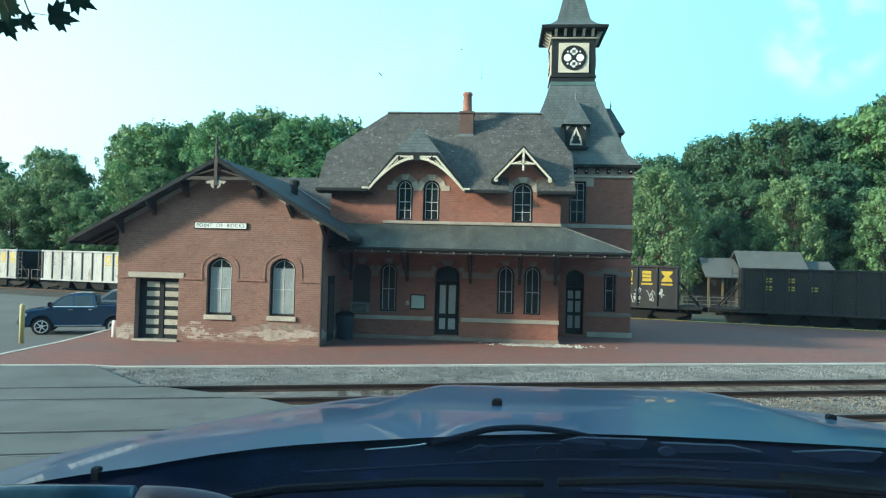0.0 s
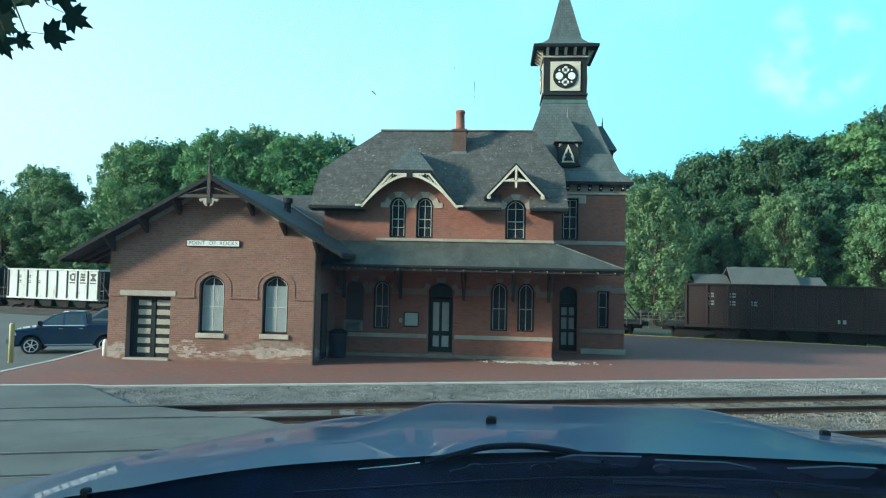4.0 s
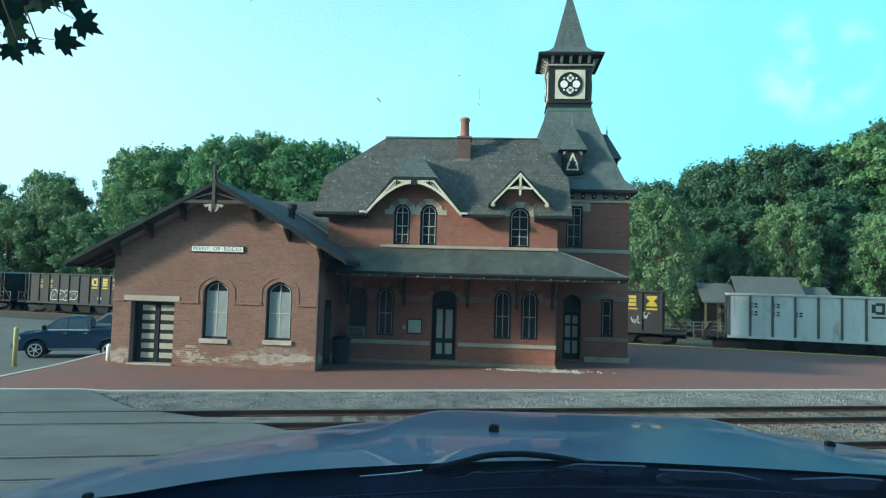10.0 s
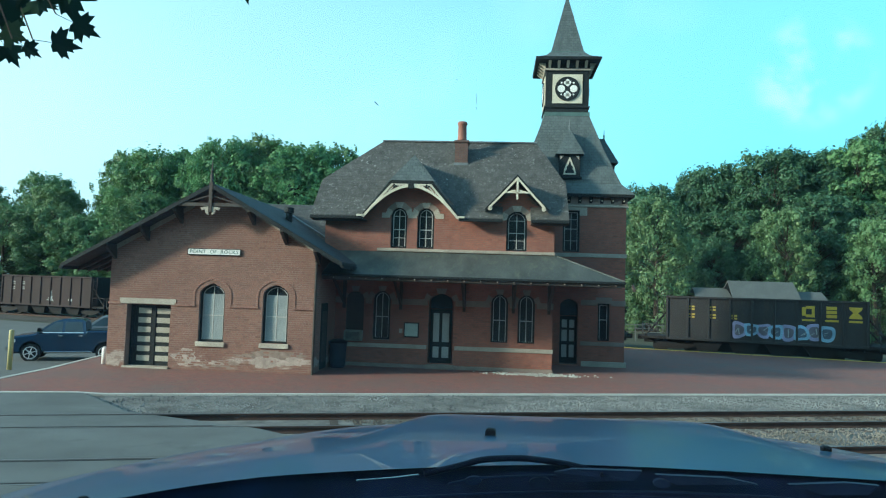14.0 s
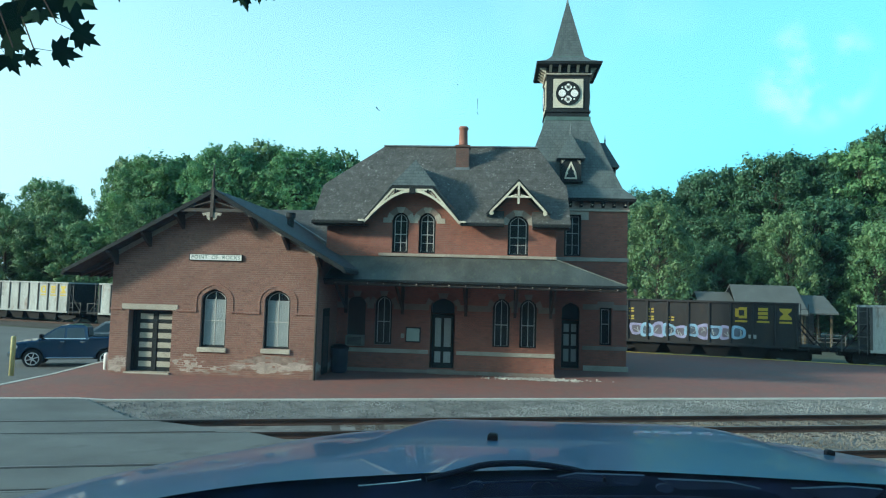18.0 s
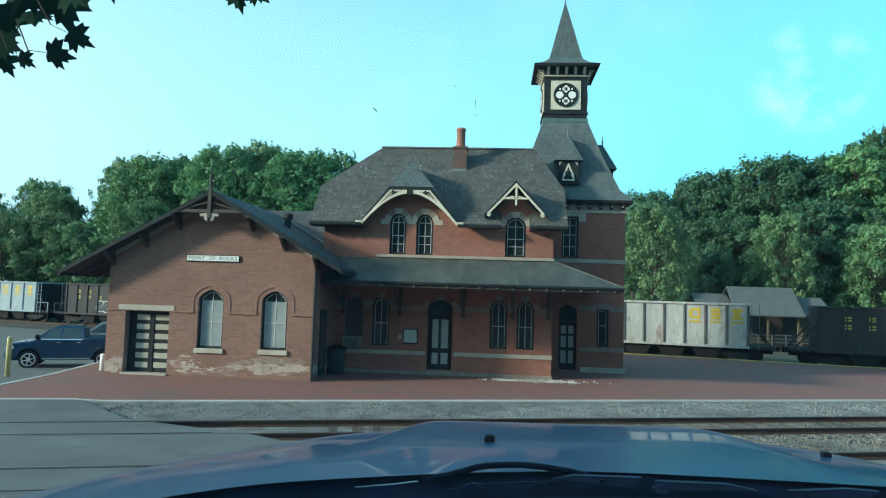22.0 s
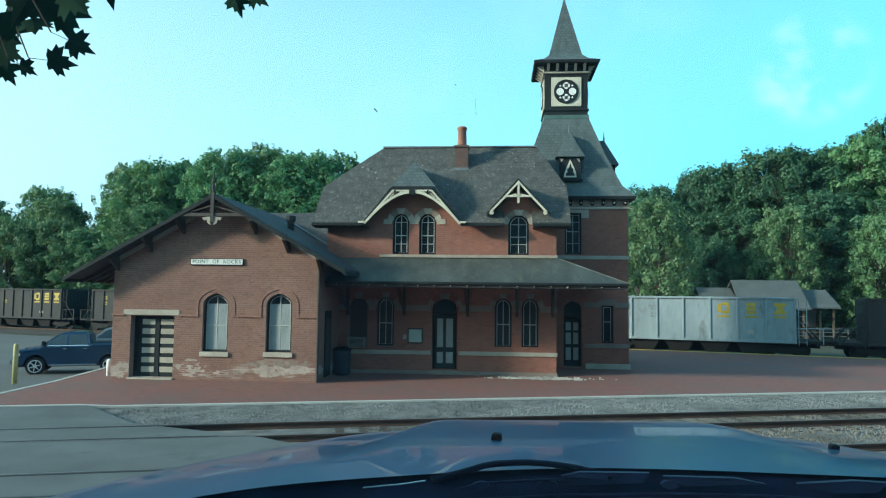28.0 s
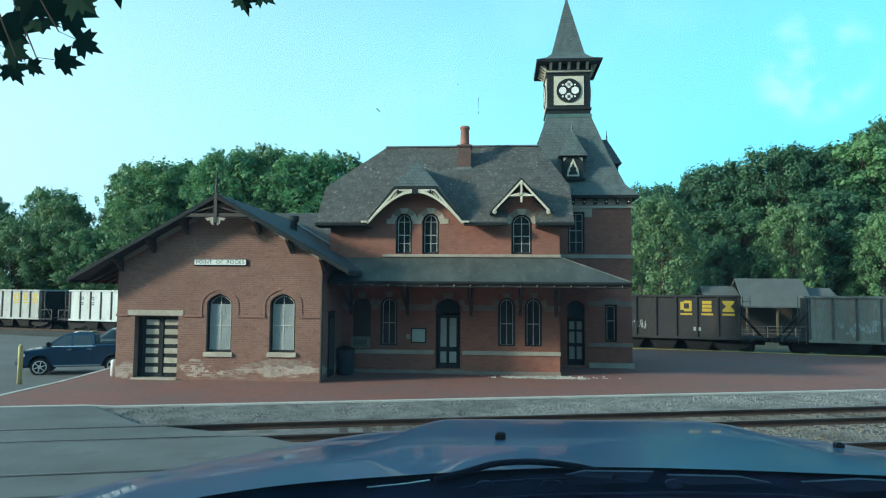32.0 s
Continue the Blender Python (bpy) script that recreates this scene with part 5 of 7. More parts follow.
def make_tree(seed, height, width, material, label, clumps=170, per=185, size=0.165, low=0.05, plume=30):
    rng = random.Random(seed)
    t = thing("tree", label, "tree", "trees behind the railway")
    wood, crown = Solid(), Solid()
    bend = Vector((rng.uniform(-0.4, 0.4), rng.uniform(-0.4, 0.4), 0))
    pts = [Vector((0, 0, -0.6)), Vector((0, 0, height * 0.25)) + bend * 0.4, Vector((0, 0, height * 0.55)) + bend, Vector((0, 0, height * 0.85)) + bend * 1.5]
    rad = [height * 0.022, height * 0.017, height * 0.011, height * 0.004]
    for a, b, r0, r1 in zip(pts, pts[1:], rad, rad[1:]):
        wood.tube(a, b, r0, r1, 8)
    lobes = [(rng.uniform(0, math.tau), rng.uniform(0.1, 0.95), rng.uniform(0.75, 1.25)) for _ in range(9)]
    for i in range(clumps):
        f = i / (clumps - 1)
        z = height * (low + (0.92 - low) * f ** 0.85)
        girth = math.sin(math.pi * min(1, 0.22 + 0.66 * f)) ** 0.8
        a = i * 2.4 + rng.uniform(-0.5, 0.5)
        # boughs reach out unevenly and leave dark hollows between them
        reach = 1.0
        for la, lf, amp in lobes:
            near_by = math.cos(a - la) > 0.55 and abs(f - lf) < 0.16
            reach *= amp if near_by else 1.0
        r = width / 2 * girth * min(1.15, reach) * math.sqrt(rng.uniform(0.12, 0.95))
        c = Vector((math.cos(a) * r, math.sin(a) * r, z))
        base = Vector((0, 0, z * 0.78)) + bend * f
        wood.tube(base, c, height * 0.0028, height * 0.001, 4)
        q = width * rng.uniform(0.045, 0.105) * (0.7 + 0.4 * girth)
        leaf_cloud(crown, c, (q, q, q * rng.uniform(0.7, 1.15)), per, size, rng)
    # feathery leading shoots that roughen the skyline
    for i in range(plume):
        a, r = rng.uniform(0, math.tau), width * 0.42 * math.sqrt(rng.random())
        z = height * (0.965 - 0.34 * (r / (width * 0.42)) ** 2) * rng.uniform(0.95, 1.01)
        tip = Vector((math.cos(a) * r * 1.1, math.sin(a) * r * 1.1, z))
        for k in range(rng.randint(5, 9)):
            way = Vector((rng.uniform(-0.75, 0.75), rng.uniform(-0.75, 0.75), 1)).normalized() * height * rng.uniform(0.03, 0.062)
            root = tip + Vector((rng.uniform(-0.9, 0.9), rng.uniform(-0.9, 0.9), rng.uniform(-0.9, -0.2)))
            for q in range(3):
                e = width * 0.011 * (1.35 - 0.4 * q)
                leaf_cloud(crown, root + way * (0.35 + 0.3 * q), (e, e, e * 1.3), 14, size * 0.6, rng)
    part("trunk", wood, BARK, t)
    part("crown", raw_mesh(crown, "crown", material), material, t, "leafy green crown")
    return t


random.seed(21)
KINDS = [make_tree(1, 18, 11, LEAVES, "tall broad-leaved tree in full summer leaf"),
         make_tree(2, 17, 10, LEAVES_DARK, "tall dark green vine-hung tree in full leaf"),
         make_tree(3, 16, 9, LEAVES, "slender broad-leaved tree in full leaf", 110),
         make_tree(4, 11, 7.5, LEAVES_PALE, "pale silvery-green young tree with dense leaves", 120, 190, 0.125, 0.02, 8)]
used = set()


def plant(kind, x, y, top, spread=1.0):
    src = KINDS[kind]
    h = (18, 17, 16, 11)[kind]
    s = (top + 0.45) / h
    m = pose(x, y, -0.45, 0, 0, random.uniform(0, 360))
    if kind in used:
        ob = copy_thing(src, m)
    else:
        used.add(kind)
        ob = src
        ob.matrix_basis = m
    ob.scale = (s * spread, s * spread, s)
    return ob


TREES_LEFT = [(-38.5, 80, 18.4, 1), (-33.5, 80, 18.5, 0), (-24.8, 80, 19.0, 2), (-40.5, 81, 18.0, 0), (-29, 80, 18.8, 0), (-62, 76, 12.5, 0), (-56, 80, 13.8, 1), (-51, 74, 11.9, 0), (-43.5, 78, 17.8, 0), (-39.5, 74, 17.6, 0), (-36, 77, 18.0, 2), (-31, 73, 18.6, 0), (-27, 77, 19.6, 1), (-22.5, 74, 18.4, 0), (-18.5, 77, 18.9, 2), (-14, 76, 15, 1), (-8, 78, 14, 0),
              (-58, 69, 8, 3), (-52, 68, 9.5, 3), (-47, 69, 10.5, 3), (-43, 68, 9.5, 3), (-37, 69, 12, 0), (-32, 69, 11, 3), (-26, 70, 12, 0), (-68, 74, 11, 1), (-74, 78, 13, 0), (-20, 70, 11, 0), (-12, 71, 10, 1)]
TREES_RIGHT = [(44.6, 80, 23.4, 1, 0.62), (37, 82, 20.2, 1), (42, 79, 20.8, 0), (17.5, 78, 15.5, 1), (21, 82, 14.5, 0), (25.6, 80, 18.2, 1), (22.9, 80, 17.4, 1, 0.55), (30.3, 76, 19.2, 1), (34.5, 78, 19.4, 1), (39, 76, 20.0, 2), (44.5, 80, 21.8, 1), (49, 78, 22, 1), (55, 80, 22, 1),
               (14.6, 62, 11.8, 3, 0.85), (14.0, 74, 12, 1), (27.3, 66, 11.6, 3, 0.72), (35.8, 66, 10.9, 3, 0.9), (22, 70, 9.0, 1), (33, 72, 14, 1), (25, 73, 12, 1), (40.5, 70, 13, 1), (45, 68, 11, 3), (19, 70, 8, 1), (11, 82, 12, 1), (21.5, 74, 12, 1), (9, 74, 11, 0), (4, 76, 12, 1), (-2, 78, 12, 0)]
# left trees take the lighter leaf kinds, standing for sunlit crowns
for x, y, h, k, *slim in TREES_LEFT + TREES_RIGHT:
    plant(0 if k == 1 and x < 0 else k, x, y, h * (1.2 if x < -47 else 1.07 if x < 0 else 1.065), slim[0] if slim else random.uniform(0.92, 1.12))

# unseen trees added behind the waiting car, to dim the station front
for x, y, h, k in ((-24, -16, 19, 0), (-15, -17, 20, 1), (-6, -16, 19, 0), (3, -17, 20, 2), (12, -16, 20, 1), (22, -16, 20, 0), (33, -12, 19, 1), (36, 0, 17, 0)):
    plant(k, x, y, h, 1.2)

# ---- goods train ----
HOP_DARK = plain("black_hopper_paint", (0.024, 0.024, 0.026), 0.75, 0.1, 0.35, 9, 0.7, 0.15, dirt=(0.05, 0.036, 0.028), stretch=(1, 1, 0.3))
HOP_WHITE = plain("chalky_white_hopper_paint", (0.37, 0.375, 0.365), 0.7, 0, 0.22, 9, 0.8, 0.15, dirt=(0.15, 0.11, 0.09), stretch=(1, 1, 0.3))
HOP_CLEAN = plain("clean_white_hopper_paint", (0.52, 0.54, 0.54), 0.65, 0, 0.12, 9, 0.8, 0.1, dirt=(0.3, 0.27, 0.24), stretch=(1, 1, 0.3))
HOP_GREY = plain("weathered_grey_hopper_paint", (0.34, 0.35, 0.34), 0.75, 0, 0.3, 9, 0.8, 0.15, dirt=(0.16, 0.1, 0.075), stretch=(1, 1, 0.3))
HOP_BLUE = plain("faded_pale_blue_hopper_paint", (0.24, 0.3, 0.335), 0.65, 0, 0.2, 9, 0.8, 0.15, dirt=(0.12, 0.13, 0.14), stretch=(1, 1, 0.3))
HOP_RUST = plain("streaked_white_hopper_paint", (0.24, 0.225, 0.2), 0.75, 0, 0.3, 9, 0.8, 0.15, dirt=(0.22, 0.1, 0.06), stretch=(1, 1, 0.3))
HOP_BROWN = plain("rust_brown_hopper_paint", (0.025, 0.0125, 0.0125), 0.85, 0.0, 0.3, 9, 0.7, 0.15, dirt=(0.034, 0.018, 0.015), stretch=(1, 1, 0.3))
MARK_Y, MARK_W, MARK_K = plain("yellow_stencil", (0.46, 0.33, 0.03), 0.6), plain("white_stencil", (0.34, 0.34, 0.33), 0.6), plain("black_stencil", (0.03, 0.03, 0.035), 0.6)
SPRAY = [plain("pale_blue_spray", (0.25, 0.42, 0.6), 0.6, 0, 0.35, 6, 1.5), plain("white_spray", (0.36, 0.39, 0.4), 0.6, 0, 0.3, 6, 1.5), plain("violet_spray", (0.3, 0.3, 0.5), 0.6, 0, 0.35, 6, 1.5),
         plain("slate_blue_spray", (0.07, 0.1, 0.15), 0.6, 0, 0.4, 6, 1.5), plain("mauve_spray", (0.13, 0.12, 0.16), 0.6, 0, 0.4, 6, 1.5), plain("chalky_spray", (0.3, 0.34, 0.36), 0.6, 0, 0.25, 6, 1.5), plain("soot_spray", (0.03, 0.032, 0.038), 0.7, 0, 0.3, 6, 1.5)]
FADED_Y, FADED_K, FADED_W = plain("faded_yellow_stencil", (0.4, 0.3, 0.05), 0.7), plain("faded_grey_stencil", (0.17, 0.19, 0.19), 0.7), plain("dull_white_stencil", (0.24, 0.24, 0.23), 0.7)
FADED = {"black_hopper_paint": FADED_Y, "weathered_grey_hopper_paint": FADED_K, "chalky_white_hopper_paint": FADED_K, "faded_pale_blue_hopper_paint": FADED_K, "streaked_white_hopper_paint": FADED_K, "rust_brown_hopper_paint": FADED_W}
UNDER = plain("sooty_underframe", (0.013, 0.012, 0.012), 0.85, 0.1, 0.3, 14, 2, 0.2)
# darker colour for ribs, ladders and posts of the pale wagons
DARK_RIB = plain("dark_rib_paint", (0.09, 0.085, 0.08), 0.75, 0, 0.3, 9, 0.8, 0.1)
COAL = plain("coal_load", (0.02, 0.02, 0.021), 0.7, 0, 0.4, 6, 1, 1.0)
HB, HE, HW, HT, HBOT = 5.33, 6.68, 1.5, 3.45, 0.95
VAN = -1  # the camera sees the side that faces -y


def hopper_mesh_body():
    r = lambda i, z: [(-HB + i, -HW + i, z), (HB - i, -HW + i, z), (HB - i, HW - i, z), (-HB + i, HW - i, z)]
    return Solid().loft([r(0, HBOT), r(0, HT), r(0.05, HT), r(0.05, HBOT + 0.06)])


def ladder(x, y):
    s = Solid()
    for dx in (-0.2, 0.2):
        s.box(x + dx - 0.018, x + dx + 0.018, y - 0.02, y + 0.02, 0.75, HT - 0.02)
    for i in range(7):
        z = 0.95 + i * 0.36
        s.box(x - 0.2, x + 0.2, y - 0.012, y + 0.012, z, z + 0.022)
    return s


SHARED = {}


def shared(key, make, material):
    k = (key, material.name)
    if k not in SHARED:
        SHARED[k] = make().mesh(key, material)
    return SHARED[k]


def mark_shape(kind):
    """One plain block of the road's large mark over an underline: a hollow block, three bars, a bow."""
    s = Solid()
    y0, y1 = -HW - 0.012, -HW - 0.004
    if kind == 0:
        s.box(0.0, 0.2, y0, y1, 0.08, 0.56).box(0.2, 0.64, y0, y1, 0.0, 0.16).box(0.2, 0.64, y0, y1, 0.48, 0.64).box(0.5, 0.64, y0, y1, 0.16, 0.48)
    elif kind == 1:
        s.box(0.06, 0.58, y0, y1, 0.46, 0.64).box(0.06, 0.58, y0, y1, 0.23, 0.41).box(0.06, 0.58, y0, y1, 0.0, 0.18)
    else:
        s.prism([(0.0, 0.0), (0.66, 0.0), (0.62, 0.14), (0.44, 0.32), (0.62, 0.5), (0.66, 0.64), (0.0, 0.64), (0.04, 0.5), (0.22, 0.32), (0.04, 0.14)], "y", y0, y1)
    return s.box(0.0, 0.66, y0, y1, -0.22, -0.11)


def spray(wagon, rng, style, gx0, gx1):
    """Sprayed shapes along a wagon's side: bubble, outline, block, streak or scribble."""
    face = -HW
    if style == "scribble":
        n = int((gx1 - gx0) / 0.36)
        for k in range(n):
            x, zc = gx0 + (k + 0.5) * (gx1 - gx0) / n, 1.72 + rng.uniform(-0.3, 0.35)
            s, px, pz = Solid(), x - 0.22, zc + rng.uniform(-0.2, 0.2)
            for q in range(11):
                qx, qz = px + rng.uniform(-0.13, 0.17), zc + rng.uniform(-0.28, 0.28)
                d = Vector((qx - px, qz - pz)).normalized() * 0.02
                y = face - 0.006 - 0.001 * q
                s.prism([(px - d.y, pz + d.x), (px + d.y, pz - d.x), (qx + d.y, qz - d.x), (qx - d.y, qz + d.x)], "y", y, face - 0.003)
                px, pz = qx, qz
            part("graffiti", s, SPRAY[1], wagon, "white sprayed scribble")
        return
    count = max(2, int((gx1 - gx0) / {"block": 0.72, "streak": 0.6}.get(style, 0.66)))
    for k in range(count):
        w = (gx1 - gx0) / count
        x, h, zc, n = gx0 + (k + 0.5) * w, rng.uniform(0.36, 0.5), 1.62 + rng.uniform(-0.06, 0.06), 16
        wob, ph, square = rng.uniform(0.05, 0.14), rng.uniform(0, 6), 0.35 if style == "block" else 0.7
        edge = face - 0.012 - 0.003 * (k % 2)

        def blob(q, dy0, dy1):
            ring = []
            for i in range(n):
                a = i * math.tau / n
                c, d = math.cos(a), math.sin(a)
                r = 1 + wob * math.sin(3 * a + ph)
                ring.append((x + q * w * (0.5 if style == "block" else 0.62) * r * math.copysign(abs(c) ** square, c), zc + q * h * r * math.copysign(abs(d) ** square, d)))
            return Solid().prism(ring, "y", dy0, dy1)

        outer, inner = {"bubble": (SPRAY[3], SPRAY[1]), "outline": (SPRAY[1], SPRAY[6]), "block": (SPRAY[0], SPRAY[1]), "streak": (SPRAY[0] if k % 2 else SPRAY[2], SPRAY[3] if k % 2 else SPRAY[4])}[style]
        g = part("graffiti", blob(1.0, edge, face - 0.003), outer, wagon, "rounded sprayed shape")
        part("fill", blob({"bubble": 0.88, "outline": 0.84, "block": 0.55, "streak": 0.62}[style], edge - 0.01, edge - 0.001), inner, g)
        for q in range(2 if style != "block" else 1):
            u, v, a = x + rng.uniform(-0.15, 0.15), zc + rng.uniform(-0.18, 0.18), rng.uniform(0, 3.1)
            du, dv = 0.14 * math.cos(a), 0.14 * math.sin(a)
            part("stroke", Solid().prism([(u - du - 0.025, v - dv - 0.02), (u - du + 0.025, v - dv - 0.02), (u + du + 0.025, v + dv + 0.02), (u + du - 0.025, v + dv + 0.02)], "y", edge - 0.016, edge - 0.011), SPRAY[3] if style in ("bubble", "block") else SPRAY[1], g)


def hopper(paint, mark, label, seed, graffiti=0, ribs=9, load=True, logo=True, rib_paint=None):
    """An open coal hopper wagon; its middle stands at the origin on the rail top, ends along x."""
    rng = random.Random(seed)
    faint = FADED.get(paint.name, mark)
    t = thing("hopper_wagon", label, "goods wagon", "wagons of the coal train")
    body = part("body", shared("body", hopper_mesh_body, paint), paint, t)
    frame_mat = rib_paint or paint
    for sx in (-1, 1):
        part("end_slope", shared("end_slope_%d" % sx, lambda: Solid().loft([[(sx * HB, -HW + 0.06, 2.25), (sx * HB, HW - 0.06, 2.25), (sx * HB, HW - 0.06, 2.19), (sx * HB, -HW + 0.06, 2.19)],
                                                                            [(sx * (HB - 1.4), -HW + 0.06, 1.1), (sx * (HB - 1.4), HW - 0.06, 1.1), (sx * (HB - 1.4), HW - 0.06, 1.04), (sx * (HB - 1.4), -HW + 0.06, 1.04)]]), UNDER), UNDER, t)
        # black sheet added over each end, in place of its dark shaded opening
        part("end_shade", shared("end_wall_%d" % sx, lambda: Solid().box(min(sx * HB, sx * (HB + 0.02)), max(sx * HB, sx * (HB + 0.02)), -HW + 0.02, HW - 0.02, 1.0, HT - 0.1), UNDER), UNDER, t, "black sheet standing for the shaded open end")
        part("end_platform", shared("end_platform_%d" % sx, lambda: Solid().box(min(sx * HB, sx * HE), max(sx * HB, sx * HE), -HW + 0.05, HW - 0.05, 0.85, 1.0), UNDER), UNDER, t)
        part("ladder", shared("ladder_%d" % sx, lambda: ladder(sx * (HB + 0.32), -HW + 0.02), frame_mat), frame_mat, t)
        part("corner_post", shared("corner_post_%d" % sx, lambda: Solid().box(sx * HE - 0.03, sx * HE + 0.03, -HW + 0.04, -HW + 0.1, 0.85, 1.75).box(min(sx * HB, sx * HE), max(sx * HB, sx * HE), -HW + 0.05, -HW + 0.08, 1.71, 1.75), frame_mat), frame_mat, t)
        part("coupler", shared("coupler_%d" % sx, lambda: Solid().box(min(sx * HE, sx * 7.07), max(sx * HE, sx * 7.07), -0.14, 0.14, 0.7, 0.98, 0.03), UNDER), UNDER, t)
        for sy in (-1, 1):
            part("end_brace", shared("end_brace_%d_%d" % (sx, sy), lambda: Solid().tube((sx * (HE - 0.1), sy * (HW - 0.2), 0.95), (sx * HB, sy * (HW - 0.2), 2.5), 0.05, n=6), UNDER), UNDER, t)
        bogie = part("bogie", shared("bogie_%d" % sx, lambda: Solid().prism([(sx * 4.75 - 1.15, 0.5), (sx * 4.75 - 0.7, 0.36), (sx * 4.75 - 0.25, 0.24), (sx * 4.75 + 0.25, 0.24), (sx * 4.75 + 0.7, 0.36), (sx * 4.75 + 1.15, 0.5), (sx * 4.75 + 1.1, 0.66), (sx * 4.75 - 1.1, 0.66)], "y", -1.12, -0.98).prism([(sx * 4.75 - 1.15, 0.5), (sx * 4.75 - 0.25, 0.24), (sx * 4.75 + 0.25, 0.24), (sx * 4.75 + 1.15, 0.5), (sx * 4.75 + 1.1, 0.66), (sx * 4.75 - 1.1, 0.66)], "y", 0.98, 1.12).box(sx * 4.75 - 0.2, sx * 4.75 + 0.2, -1.0, 1.0, 0.45, 0.86), UNDER), UNDER, t)
        for dx in (-0.89, 0.89):
            for y in (-0.8, 0.8):
                part("wheel", shared("wheel", lambda: Solid().lathe((0, -0.07, 0), [(0.1, 0), (0.34, 0.02), (0.36, 0.0), (0.455, 0.0), (0.47, 0.1), (0.49, 0.11), (0.49, 0.14), (0.1, 0.14)], 20, "y"), UNDER), UNDER, bogie, at=pose(sx * 4.75 + dx, y, 0.46))
    for k in range(4):
        x = -3.0 + k * 2.0
        part("discharge_bay", shared("discharge_bay_%d" % k, lambda: Solid().loft([[(x - 0.95, -HW + 0.1, HBOT), (x + 0.95, -HW + 0.1, HBOT), (x + 0.95, HW - 0.1, HBOT), (x - 0.95, HW - 0.1, HBOT)], [(x - 0.45, -HW + 0.35, 0.2), (x + 0.5, -HW + 0.35, 0.2), (x + 0.5, HW - 0.35, 0.2), (x - 0.45, HW - 0.35, 0.2)]]), UNDER), UNDER, t)
    part("centre_sill", shared("centre_sill", lambda: Solid().box(-HE, HE, -0.35, 0.35, 0.55, 0.95), UNDER), UNDER, t)
    # dark sheet added to stand for the shade beneath the wagon
    part("side_skirt", shared("side_skirt", lambda: Solid().prism([(-HB + 1.3, 0.95), (HB - 1.3, 0.95), (HB - 1.6, 0.2), (-HB + 1.6, 0.2)], "y", -0.7, -0.6), UNDER), UNDER, t)
    part("top_rail", shared("top_rail", lambda: Solid().box(-HB - 0.02, HB + 0.02, -HW - 0.09, -HW + 0.06, HT - 0.1, HT + 0.03, 0.015).box(-HB - 0.02, HB + 0.02, HW - 0.06, HW + 0.09, HT - 0.1, HT + 0.03, 0.015).box(-HB - 0.02, -HB + 0.1, -HW, HW, HT - 0.1, HT + 0.03).box(HB - 0.1, HB + 0.02, -HW, HW, HT - 0.1, HT + 0.03), paint), paint, t)
    part("side_sill", shared("side_sill", lambda: Solid().box(-HB, HB, -HW - 0.09, -HW + 0.04, HBOT - 0.1, HBOT + 0.06, 0.015).box(-HB, HB, HW - 0.04, HW + 0.09, HBOT - 0.1, HBOT + 0.06, 0.015), paint), paint, t)
    for i in range(ribs + 1):
        x = -HB + 0.07 + i * (2 * HB - 0.14) / ribs
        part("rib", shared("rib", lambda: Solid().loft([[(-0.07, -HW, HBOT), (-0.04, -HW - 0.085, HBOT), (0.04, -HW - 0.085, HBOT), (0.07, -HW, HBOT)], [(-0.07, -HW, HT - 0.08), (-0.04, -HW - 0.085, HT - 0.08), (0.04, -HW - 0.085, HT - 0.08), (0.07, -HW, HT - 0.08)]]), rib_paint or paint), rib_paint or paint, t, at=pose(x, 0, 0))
    if load:
        def heap():
            s, r2 = Solid(), random.Random(5)
            n, m = 24, 7
            rows = [[(-HB + 0.06 + (2 * HB - 0.12) * i / n, -HW + 0.06 + (2 * HW - 0.12) * j / m, HT - 0.35 + 0.3 * math.sin(math.pi * j / m) + r2.uniform(-0.04, 0.04)) for j in range(m + 1)] for i in range(n + 1)]
            return s.loft(rows, False, False)
        part("coal_load", shared("coal_load", heap, COAL), COAL, t)
    if logo:
        step = (2 * HB - 0.14) / ribs
        for k in range(3):
            x = HB - 0.07 - (3 - k) * step + (step - 0.66) / 2
            part("mark", shared("mark_%d" % k, lambda: mark_shape(k), mark), mark, t, at=pose(x, 0, 2.5))
    step = (2 * HB - 0.14) / ribs
    for r, n in ((2.66, 4), (2.2, 6 if seed % 3 else 4)):
        for k in range(n):
            x = -HB + 1.2 + (k // 2) * step + (k % 2) * 0.25
            part("stencil", shared("stencil", lambda: Solid().box(0, 0.17, -HW - 0.012, -HW - 0.004, 0, 0.1).box(0, 0.17, -HW - 0.012, -HW - 0.004, 0.16, 0.26), faint), faint, t, at=pose(x, 0, r))
    part("tag_plate", shared("tag_plate", lambda: Solid().box(0, 0.42, -HW - 0.012, -HW - 0.004, 0, 0.22), MARK_W), MARK_W, t, at=pose(HB - 2.6, 0, 1.35))
    if graffiti:
        spray(t, rng, *graffiti)
    return t


